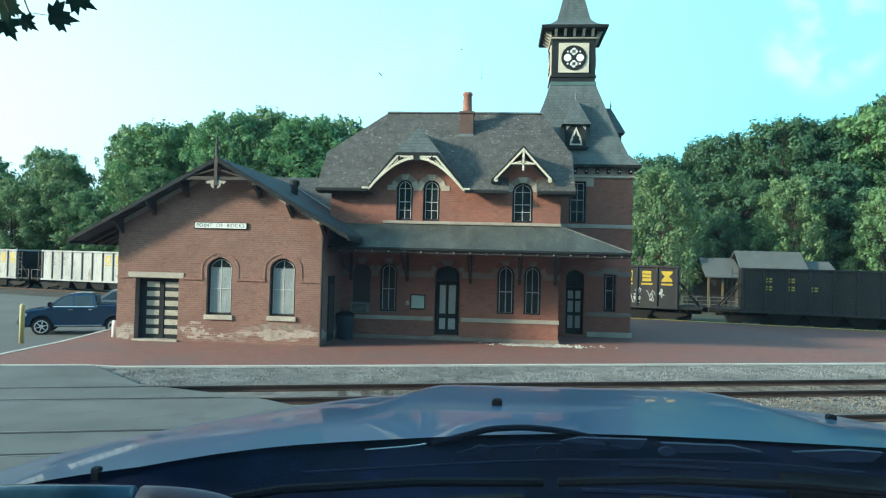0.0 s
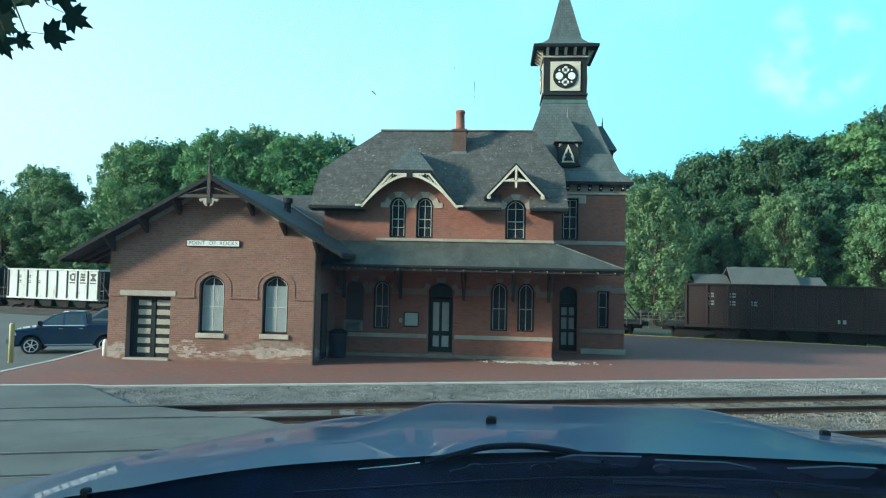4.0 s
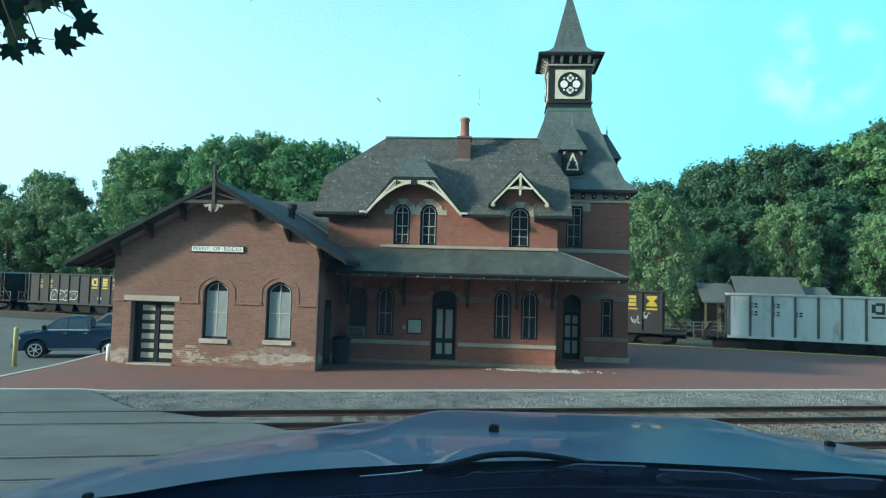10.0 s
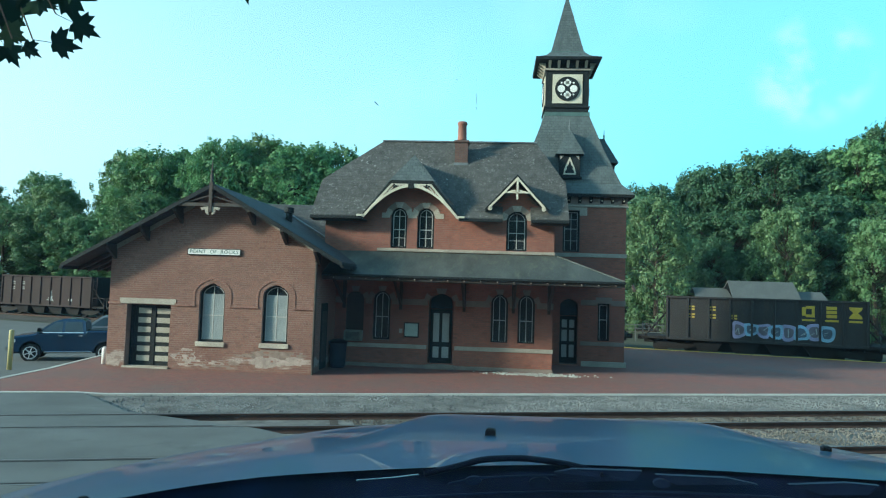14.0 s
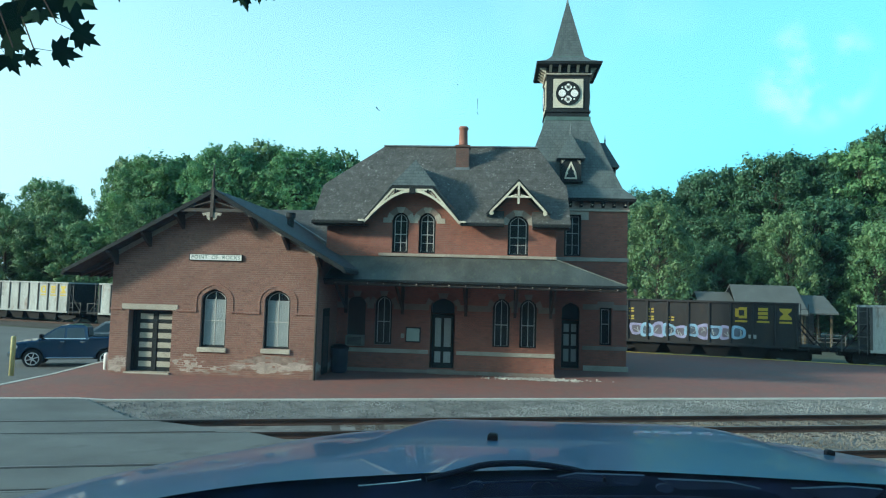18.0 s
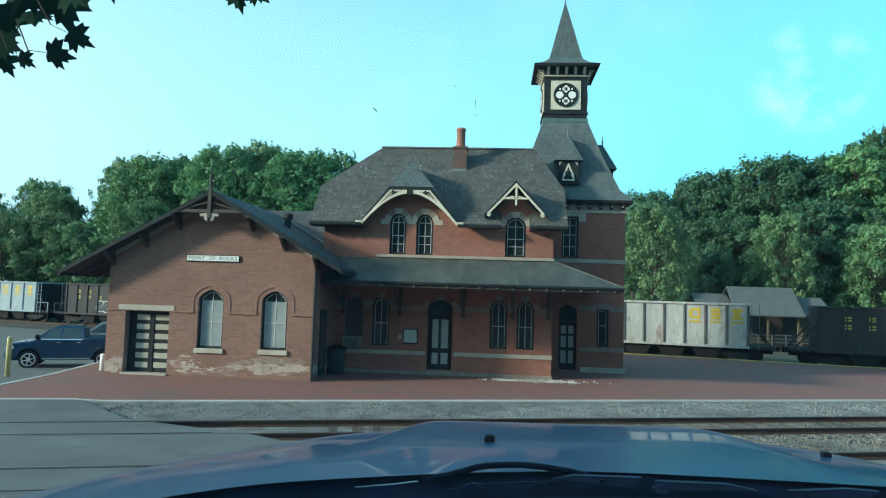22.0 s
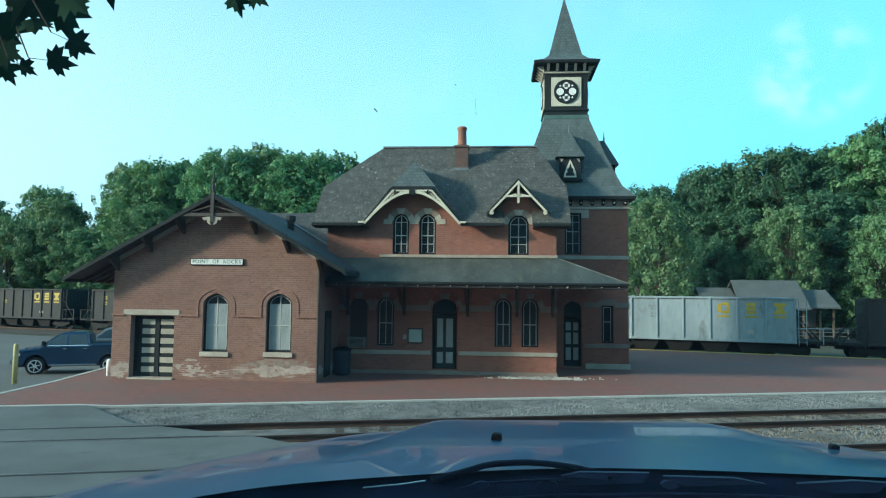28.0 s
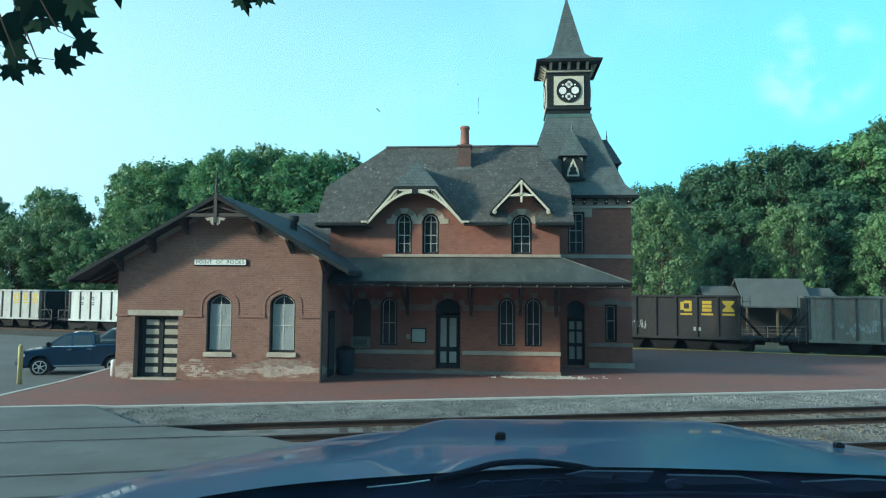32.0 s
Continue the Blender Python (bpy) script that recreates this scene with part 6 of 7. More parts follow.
L = {"k": (HOP_DARK, MARK_Y, "sooty black coal hopper with yellow markings"), "w": (HOP_WHITE, MARK_Y, "chalky white coal hopper with yellow markings"),
     "W": (HOP_CLEAN, MARK_K, "clean white coal hopper with black markings"), "g": (HOP_GREY, MARK_Y, "weathered grey coal hopper with faded markings"),
     "b": (HOP_BLUE, MARK_Y, "faded pale blue coal hopper with yellow markings"), "r": (HOP_RUST, MARK_Y, "rust-streaked white coal hopper"),
     "n": (HOP_BROWN, MARK_W, "rust-brown coal hopper without large markings")}
ORDER = "kkknwgkWkkkkwknkggwkbkrkkwWwk"
ART = {1: ("scribble", -1.3, 4.6), 2: ("scribble", -2.6, 2.0), 4: ("scribble", -3.5, -0.5), 6: ("block", -2.2, 1.3), 8: ("scribble", -1.8, 4.6), 9: ("scribble", 0.0, 3.6), 10: ("streak", -1.6, 3.6), 11: ("outline", -2.6, 0.4),
       13: ("streak", -3.9, 2.5), 14: ("scribble", 0.2, 1.4), 15: ("outline", -1.2, 2.2), 18: ("scribble", 0.5, 2.8), 19: ("outline", -1.8, 1.2), 21: ("bubble", -1.2, 1.8), 22: ("scribble", -3.8, 0.0), 23: ("scribble", -2.5, 0.0)}
SHIFT = {6: 0.22, 7: 0.1, 15: 0.3, 16: 0.25, 17: 0.25, 18: 0.22, 3: 0.4, 5: 0.44, 11: -0.3, 12: -0.5, 13: -0.5}
SPEED = 9.85
TRAIN = []
for i, c in enumerate(ORDER):
    p, mk, lab = L[c]
    lab = lab + (" and sprayed graffiti" if i in ART else "")
    w = hopper(p, mk, lab, 100 + i, ART.get(i, 0), 9 if c != "b" else 7, True, c != "n", DARK_RIB if c in "wgrW" else None)
    TRAIN.append((w, 3.4 - 14.174 * i + SHIFT.get(i, 0)))

# ---- parked pickup ----
RIM = plain("bright_alloy", (0.62, 0.63, 0.64), 0.4, 0.35, 0.1, 30, 3, 0.0)
def ring_of(x, y, z, r0, r1, depth, n=24):
    """A flat ring facing -y."""
    s = Solid()
    prof = [(r0, depth), (r0, 0.006), ((r0 + r1) / 2, 0.0), (r1, 0.006), (r1, depth)]
    return s.loft([[(x + r * math.cos(i * math.tau / n), y + h, z + r * math.sin(i * math.tau / n)) for i in range(n)] for r, h in prof], True, False)


def pickup(m):
    t = thing("pickup_truck", "dark blue crew-cab pickup truck parked on asphalt", "pickup truck", at=m)
    W = 0.97

    def notch(xc):
        return [(xc + 0.47 * math.cos(math.pi * k / 10), 0.46 + 0.47 * math.sin(math.pi * k / 10)) for k in range(11)]

    # lower body with wheel arches cut out, its shoulder rounded in
    low = [(2.48, 0.5), *notch(1.52), *notch(-1.52), (-2.2, 0.46), (-2.32, 0.55), (-2.38, 0.9)]
    top = [(-2.34, 1.04), (-2.22, 1.13), (-1.95, 1.17), (-1.42, 1.24), (-1.3, 1.29), (0.68, 1.33), (0.74, 1.4), (2.4, 1.42), (2.5, 1.36)]
    s = Solid()
    s.loft([[(x, y * (1.0 if z < 0.96 else k), z - dz * (z > 0.96)) for x, z in low + top] for y, k, dz in ((-W, 0.985, 0.06), (-W, 0.93, 0.0), (W, 0.93, 0.0), (W, 0.985, 0.06))])
    body = part("body", s, TRUCKBLUE, t, "dark blue body")
    cab = Solid()
    prof = [(-1.4, 1.24), (-0.64, 1.8), (-0.44, 1.89), (-0.1, 1.94), (0.46, 1.92), (0.62, 1.84), (0.7, 1.32)]
    cab.loft([[(x, y * (1 if z < 1.4 else q if z < 1.85 else q - 0.05), z) for x, z in prof] for y, q in ((-W + 0.05, 0.84), (W - 0.05, 0.84))])
    part("cab", cab, TRUCKBLUE, t)
    lean = lambda z: (W - 0.05) * (1 - 0.16 * (z - 1.27) / 0.56)
    for q, nm in (([(-1.18, 1.33), (-0.3, 1.34), (-0.3, 1.81), (-0.58, 1.78)], "front_side_window"), ([(-0.2, 1.34), (0.56, 1.35), (0.48, 1.8), (-0.2, 1.81)], "rear_side_window")):
        part(nm, Solid().loft([[(x, -lean(z) - e, z) for x, z in q] for e in (0.012, -0.005)]), CARGLASS, t)
        part("window_trim", Solid().loft([[(x, -lean(z) - e, z) for x, z in ((q[0][0] - 0.05, 1.295), (q[1][0] + 0.05, 1.295), (q[1][0] + 0.05, 1.335), (q[0][0] - 0.03, 1.335))] for e in (0.02, -0.005)]), CHROME, t)
    part("windscreen", Solid().loft([[(-1.37 - e, -0.84, 1.29), (-1.37 - e, 0.84, 1.29), (-0.69 - e, 0.72, 1.79), (-0.69 - e, -0.72, 1.79)] for e in (0.0, 0.03)]), CARGLASS, t)
    part("rear_screen", Solid().loft([[(0.695 + e, -0.76, 1.42), (0.695 + e, 0.76, 1.42), (0.64 + e, 0.7, 1.8), (0.64 + e, -0.7, 1.8)] for e in (0.0, 0.02)]), CARGLASS, t)
    part("bed_floor", Solid().box(0.8, 2.38, -W + 0.16, W - 0.16, 1.38, 1.425), BLACK, t)
    for x in (-1.52, 1.52):
        for y, sg in ((-W + 0.01, 1), (W - 0.27, 0)):
            w = part("wheel", Solid().lathe((x, y, 0.4), [(0.24, 0.0), (0.37, 0.0), (0.405, 0.03), (0.405, 0.23), (0.37, 0.26), (0.24, 0.26)], 26, "y"), RUBBER, t)
            if not sg:
                continue
            part("rim", ring_of(x, y - 0.025, 0.4, 0.245, 0.29, 0.03), RIM, w)
            part("rim_well", Solid().lathe((x, y - 0.006, 0.4), [(0.25, 0.0), (0.25, 0.02)], 20, "y"), BLACK, w)
            part("hub_cap", Solid().lathe((x, y - 0.04, 0.4), [(0.03, 0.0), (0.075, 0.015), (0.085, 0.04)], 14, "y"), RIM, w)
            for k in range(6):
                a = k * math.tau / 6 + 0.3
                part("spoke", Solid().tube((x + 0.06 * math.cos(a), y - 0.016, 0.4 + 0.06 * math.sin(a)), (x + 0.26 * math.cos(a), y - 0.016, 0.4 + 0.26 * math.sin(a)), 0.026, 0.02, 6), RIM, w)
        part("wheel_well", Solid().prism([(x + 0.46 * math.cos(math.pi * k / 10), 0.46 + 0.46 * math.sin(math.pi * k / 10)) for k in range(11)], "y", -W + 0.3, W - 0.3), BLACK, t)
        lip = Solid()
        for k in range(10):
            a, b = math.pi * k / 10, math.pi * (k + 1) / 10
            lip.prism([(x + r * math.cos(c), 0.46 + r * math.sin(c)) for r, c in ((0.465, a), (0.51, a), (0.51, b), (0.465, b))], "y", -W - 0.02, -W + 0.03)
        part("wheel_arch_lip", welded(lip, TRUCKBLUE), TRUCKBLUE, t)
    part("chassis", Solid().box(-2.3, 2.3, -0.6, 0.6, 0.34, 0.56), BLACK, t)
    part("headlight", Solid().box(-2.4, -2.12, -W - 0.008, -W + 0.32, 0.86, 1.02, 0.03), plain("headlight_lens", (0.75, 0.77, 0.78), 0.15), t)
    part("bumper", Solid().box(-2.5, -2.2, -W + 0.0, W - 0.0, 0.5, 0.72, 0.05), CHROME, t)
    part("grille", Solid().box(-2.42, -2.3, -0.6, 0.6, 0.74, 1.02, 0.02), BLACK, t)
    part("running_board", Solid().box(-0.98, 0.98, -W - 0.06, -W + 0.12, 0.4, 0.47, 0.015), CHROME, t)
    part("mirror", Solid().box(-1.26, -1.12, -W - 0.2, -W + 0.02, 1.34, 1.54, 0.04), BLACK, t)
    part("tail_light", Solid().box(2.4, 2.55, -W - 0.004, -W + 0.12, 1.0, 1.34, 0.02), plain("red_lens", (0.3, 0.02, 0.02), 0.2), t)
    for x in (-0.44, 0.38):
        part("door_handle", Solid().box(x, x + 0.18, -W - 0.03, -W, 1.15, 1.19, 0.01), CHROME, t)
    for x in (-1.28, -0.25, 0.69):
        part("door_seam", Solid().box(x - 0.007, x + 0.007, -W - 0.003, -W + 0.02, 0.52, 1.28), BLACK, t)
    return t


pickup(pose(-18.81, 29.08, -0.5, 0, 0, 24.8) @ Matrix.Scale(0.95, 4))


def sedan(m):
    t = thing("parked_car", "pale grey car parked behind the pickup", "car", at=m)
    W = 0.9
    part("body", Solid().loft([[(-2.2, y, 0.35), (-2.25, y, 0.75), (-1.2, y, 0.9), (-0.5, y, 1.4), (0.8, y, 1.42), (1.6, y, 0.98), (2.2, y, 0.9), (2.2, y, 0.35)] for y in (-W, W)]), car_paint("silver_paint", (0.5, 0.55, 0.6), 0.25, 0.5), t)
    part("windscreen", Solid().loft([[(-1.1 - e, -0.78, 0.95), (-1.1 - e, 0.78, 0.95), (-0.55 - e, 0.78, 1.36), (-0.55 - e, -0.78, 1.36)] for e in (0.0, 0.03)]), CARGLASS, t)
    part("side_window", Solid().loft([[(-0.95, y, 0.95), (1.35, y, 0.98), (0.75, y, 1.34), (-0.45, y, 1.33)] for y in (-W - 0.01, -W + 0.02)]), CARGLASS, t)
    for x in (-1.4, 1.4):
        for y in (-W - 0.01, W - 0.2):
            part("wheel", Solid().lathe((x, y, 0.33), [(0.15, 0), (0.31, 0), (0.33, 0.03), (0.33, 0.18), (0.15, 0.2)], 18, "y"), RUBBER, t)
    return t


sedan(pose(-20.6, 35.9, -0.53, 0, 0, 20) @ Matrix.Scale(1.2, 4))

# ---- small things on the platform ----
def bollard(x, y, z, h, r, material, label):
    s = Solid().lathe((0, 0, 0), [(r, -0.2), (r, h - r), (r * 0.85, h - r * 0.4), (r * 0.4, h - 0.01), (0.01, h)], 16)
    return single("bollard", s, material, label, "bollard", smooth=True, at=pose(x, y, z))


bollard(-17.37, 23.28, -0.2, 1.42, 0.085, plain("faded_yellow_paint", (0.5, 0.44, 0.2), 0.6, 0, 0.15, 20, 3, 0.1), "yellow painted steel bollard on the asphalt")
bollard(-14.42, 24.3, 0.0, 0.62, 0.1, WHITE, "short white bollard at the corner of the wing")
bin_t = thing("litter_bin", "dark round litter bin under the porch", "bin")
part("drum", Solid().lathe((-6.0, 26.1, 0), [(0.27, 0), (0.31, 0.1), (0.33, 0.85), (0.35, 0.9), (0.35, 0.95)], 20), plain("navy_bin", (0.02, 0.03, 0.05), 0.5), bin_t, "", True)
part("lid", Solid().lathe((-6.0, 26.1, 0.95), [(0.36, 0), (0.36, 0.05), (0.2, 0.14), (0.02, 0.16)], 20), BLACK, bin_t, "", True)
random.seed(31)
chips = Solid()
for _ in range(430):
    x = random.gauss(1.75, 0.85)
    y = 26.25 + random.gauss(0, 0.2) + (x - 1.6) * 0.02
    s = random.uniform(0.018, 0.058)
    chips.prism([(x + s * math.cos(a + random.uniform(-0.3, 0.3)), y + s * math.sin(a)) for a in (0, 1.3, 2.6, 3.9, 5.1)], "z", 0.001, 0.008 + s * 0.3)
single("mortar_chips", chips, foliage("white_chip", (0.2, 0.19, 0.18), (0.5, 0.49, 0.46), 0.9, 0.0), "small pale chips strewn on the brick paving", "debris", kind="stuff")
# grey shelter roof across the line
shed = thing("canopy_shelter", "grey-roofed timber canopy beyond the train", "shelter")
OCHRE_POST = plain("weathered_ochre_timber", (0.11, 0.085, 0.05), 0.8, 0, 0.25, 20, 2, 0.2)
GREYROOF = plain("grey_shingle_roof", (0.088, 0.096, 0.095), 0.8, 0, 0.15, 12, 1.2, 0.2)
for x0, x1, z0, z1, y in ((17.1, 20.2, 3.2, 4.0, 60.0), (19.8, 25.4, 3.1, 4.65, 59.2), (25.2, 28.1, 3.2, 3.9, 60.0)):
    part("roof_slope", roof_sheet([(x0, y - 2.4, z0 - 0.75), (x1, y - 2.4, z0 - 0.75), (x1 - 0.1, y, z1), (x0 + 0.1, y, z1)], 0.12), GREYROOF, shed)
    part("roof_slope", roof_sheet([(x0, y + 2.4, z0 - 0.3), (x1, y + 2.4, z0 - 0.3), (x1 - 0.1, y, z1), (x0 + 0.1, y, z1)], 0.12), GREYROOF, shed)
    # dark panel added behind, to stand for the shade under the roof
    part("shade_panel", Solid().box(x0 + 0.2, x1 - 0.2, y + 1.6, y + 1.72, -0.65, z0 + 0.1), DARK_WOOD, shed, "dark panel added for the shade under the canopy")
    for x in (x0 + 0.4, (x0 + x1) / 2, x1 - 0.4):
        for dy in (-1.9, 1.9):
            part("post", Solid().box(x - 0.07, x + 0.07, y + dy - 0.07, y + dy + 0.07, -0.65, z0 - 0.45), OCHRE_POST if dy < 0 else DARK_WOOD, shed)
DULL = plain("dull_grey_railing", (0.13, 0.13, 0.125), 0.7)
fence = thing("platform_fence", "dull grey metal railing beyond the tracks", "fence")
for i in range(24):
    x = 3.0 + i * 1.1
    part("post", Solid().box(x - 0.03, x + 0.03, 57.0, 57.06, -0.65, 0.75), DULL, fence)
for z in (0.1, 0.4, 0.7):
    part("rail", Solid().box(3.0, 28.3, 57.0, 57.04, z, z + 0.05), DULL, fence)


# ---- the car we sit in: bonnet, wipers, dash and wheel ----
CAR = pose(0, 0, 1.72, 0, 0, -4.0)
car = thing("driven_car", "blue metallic car with long bonnet seen from inside", "car", at=CAR)
XC = 0.0


def bonnet_z(x, y):
    """Height over the road of the bonnet's skin, x from its middle line, y ahead; the road leans a little to the left."""
    d = y - 0.95
    z = 1.241 - 0.0485 * d - 0.0665 * d * d + 0.03 * x
    a = abs(x - 0.06)
    step = min(1.0, max(0.0, (a - 0.33) / 0.09))
    grow = min(1.0, max(0.0, (y - 0.98) / 0.5))
    side = 0.03 * grow * step * step * (3 - 2 * step) + 0.3 * max(0.0, a - 0.37) ** 2
    return z - side - max(0.0, y - 2.0) ** 2 * 1.2


def rear_edge(x):
    e = ((-0.95, 0.62), (-0.56, 0.715), (-0.47, 0.738), (-0.41, 0.78), (-0.33, 0.83), (-0.25, 0.868), (-0.16, 0.905), (-0.08, 0.935), (0.05, 0.968), (0.15, 0.97), (0.25, 0.963), (0.35, 0.952), (0.44, 0.942), (0.95, 0.86))
    for (a, p), (b, q) in zip(e, e[1:]):
        if x <= b:
            return p + (q - p) * (x - a) / (b - a)
    return e[-1][1]


def skin(x0, x1, y0f, y1f, nx, ny, lift=0.0):
    s = Solid()
    rows = []
    for i in range(nx + 1):
        x = x0 + (x1 - x0) * i / nx
        a, b = y0f(x), y1f(x)
        rows.append([(XC + x, a + (b - a) * j / ny, bonnet_z(x, a + (b - a) * j / ny) + lift) for j in range(ny + 1)])
    s.loft(rows, False, False)
    return s


front = lambda x: 2.3 - 0.25 * (x / 0.8) ** 2
part("bonnet", skin(-0.88, 0.88, rear_edge, front, 56, 30), HOODBLUE, car, "blue metallic bonnet with a raised middle", True)
for sgn in (-1, 1):
    x0, x1 = sgn * 0.886, sgn * 0.95
    s = Solid()
    rows = []
    for i in range(7):
        x = x0 + (x1 - x0) * i / 6
        rows.append([(XC + x, y, bonnet_z(sgn * 0.88, min(y, 2.0)) - 0.006 - (abs(x) - 0.886) ** 2 * 14 - max(0, y - 1.6) ** 2 * 0.5) for y in [0.96 + 0.11 * j for j in range(12)]])
    rows.append([(XC + x1 + sgn * 0.02, y, 0.35) for _, y, _ in rows[-1]])
    s.loft(rows, False, False)
    part("front_wing", s, HOODBLUE, car, "", True)
    part("tyre", Solid().lathe((XC + sgn * 0.84 - 0.11, 1.55, 0.38), [(0.2, 0), (0.36, 0), (0.38, 0.03), (0.38, 0.19), (0.36, 0.22), (0.2, 0.22)], 22, "x"), RUBBER, car)
part("engine_bay", Solid().box(XC - 0.78, XC + 0.78, 0.7, 2.0, 0.3, 0.9), BLACK, car)
part("front_bumper", Solid().box(XC - 0.9, XC + 0.9, 2.0, 2.25, 0.35, 0.78, 0.05), HOODBLUE, car)
# washer jets on the bonnet
for x, y in ((-0.084, 1.225), (0.546, 1.4), (-0.522, 0.73)):
    z = bonnet_z(x, y)
    q = 0.0045 if y < 1 else 0.0075 if x > 0.5 else 0.009
    part("washer_jet", Solid().box(XC + x - q, XC + x + q, y - q, y + q, z - 0.01, z + 1.35 * q, 0.4 * q), BLACK, car)
# scuttle behind the bonnet
s = Solid()
rows = []
for i in range(33):
    x = -0.95 + 1.9 * i / 32
    a = rear_edge(x)
    z = bonnet_z(x, a)
    rows.append([(XC + x, a + 0.025, z - 0.002), (XC + x, a + 0.004, z - 0.012), (XC + x, a - 0.012, z - 0.05), (XC + x, a - 0.07, z - 0.07), (XC + x, a - 0.22, z - 0.08), (XC + x, a - 0.3, z - 0.075)])
s.loft(rows, False, False)
part("scuttle_panel", s, SCUTTLE, car, "black plastic scuttle panel", True)
# wipers
def rod(pts, r, n=8):
    """A bent round bar in one skin."""
    pts = [Vector(p) for p in pts]
    rings = []
    for i, p in enumerate(pts):
        w = (pts[min(i + 1, len(pts) - 1)] - pts[max(i - 1, 0)]).normalized()
        u = w.cross(Vector((0, 0, 1))).normalized()
        v = u.cross(w)
        rings.append([tuple(p + (u * math.cos(k * math.tau / n) + v * math.sin(k * math.tau / n)) * r) for k in range(n)])
    return Solid().loft(rings)


def over(x, dy, dz):
    a = rear_edge(x)
    return (XC + x, a + dy, bonnet_z(x, a) + dz)


for x0, x1 in ((-0.62, 0.0), (0.02, 0.6)):
    arm = part("wiper_arm", rod([over(x0 + (x1 - x0) * k, -0.07, -0.045 + 0.01 * math.sin(math.pi * k)) for k in (0, 0.25, 0.5, 0.75, 1.0)], 0.006), BLACK, car)
    part("wiper_blade", rod([over(x0 + 0.1 + (x1 - x0) * k, -0.1, -0.055) for k in (0, 0.2, 0.4, 0.6, 0.8)], 0.007), RUBBER, arm)
NAVY = plain("near_black_navy_plastic", (0.003, 0.006, 0.026), 0.6, 0, 0.3, 30, 6, 0.1, spec=0.2)
COWL = plain("dull_navy_plastic", (0.012, 0.024, 0.078), 0.55, 0, 0.35, 40, 8, 0.1, spec=0.3)
part("wiper_hump", rod([over(x, 0.0, z) for x, z in ((-0.15, -0.008), (-0.118, -0.002), (-0.096, 0.003), (-0.081, 0.0068), (-0.066, 0.0088), (-0.04, 0.0096), (-0.02, 0.0092), (0.007, 0.0064), (0.043, 0.0002), (0.075, -0.007))], 0.0044), NAVY, car)
# thin bright rod drawn for the glint on the wiper arm
part("wiper_glint", rod([over(-0.23, -0.02, -0.0072), over(-0.182, -0.02, -0.006), over(-0.154, -0.02, -0.0037)], 0.0012, 6), CHROME, car)


def cowl_plate(name, pts, dy=-0.02, material=COWL):
    """A thin moulded plate on the front lip of the scuttle, from (across, height) corners."""
    return part(name, Solid().loft([[over(x, dy + e, z) for x, z in pts] for e in (-0.004, 0.004)]), material, car)


cowl_plate("cowl_cover", ((0.023, -0.0043), (0.048, 0.0), (0.139, 0.0), (0.13, -0.0129), (0.036, -0.0174)))
cowl_plate("cowl_cover", ((0.157, -0.0036), (0.246, -0.003), (0.283, -0.0092), (0.183, -0.0155)))
cowl_plate("cowl_cover", ((0.319, -0.0067), (0.384, 0.0), (0.421, -0.001), (0.409, -0.013), (0.358, -0.0167)))
cowl_plate("cowl_clip", ((0.085, -0.003), (0.088, -0.003), (0.089, -0.008), (0.084, -0.008)), -0.025, NAVY)
for x, z, r in ((-0.084, -0.014, 0.007), (0.004, -0.0177, 0.009), (0.165, -0.015, 0.007)):
    cowl_plate("wiper_pivot", [(x + 1.6 * r * math.cos(k * math.tau / 12), z + 0.8 * r * math.sin(k * math.tau / 12)) for k in range(12)])
part("wiper_blade", rod([over(x, -0.022, z) for x, z in ((-0.115, -0.0165), (-0.078, -0.0105), (-0.02, -0.009), (0.027, -0.0089))], 0.0016, 6), COWL, car)
part("wiper_blade", rod([over(x, -0.026, z) for x, z in ((-0.3, -0.029), (-0.071, -0.03), (0.035, -0.0287), (0.183, -0.0243), (0.293, -0.0229), (0.4, -0.026))], 0.0017, 6), COWL, car)
# ribs and grille of the scuttle, windscreen with dust and painted glare over all
part("wiper_blade", rod([over(x, -0.1, -0.046) for x in (0.05, 0.15, 0.25, 0.35, 0.44)], 0.003, 6), SCUTTLE, car)
part("wiper_blade", rod([over(x, -0.04, -0.03) for x in (0.1, 0.17, 0.24)], 0.003, 6), SCUTTLE, car)
part("scuttle_grille", Solid().loft([[over(x, -0.03, -0.036), over(x, -0.03, -0.03), over(x, -0.08, -0.04), over(x, -0.08, -0.05)] for x in (0.3, 0.34, 0.38, 0.42, 0.46)]), BLACK, car, "black plastic air-intake grille")
DUST_GLARE, gn, gl, gb = nodes_of("dust_and_glare_film")
clear, film_ = gn.new("ShaderNodeBsdfTransparent"), gn.new("ShaderNodeMixShader")
# blue tint: the veiling haze is put into the film's colour
gb.inputs["Base Color"].default_value, gb.inputs["Roughness"].default_value = (0.42, 0.66, 1.0, 1), 0.9
gb.inputs["Specular IOR Level"].default_value = 0.0
spread, across = gn.new("ShaderNodeMath"), gn.new("ShaderNodeSeparateXYZ")
spread.operation = "MULTIPLY"
where = mapped(gn, gl, "Object", (1, 1, 1))
gl.new(where, across.inputs[0])
gl.new(ranged(gn, gl, noise_tex(gn, gl, where, 9.0, 5), 0.3, 0.7, 0.066, 0.094), spread.inputs[0])
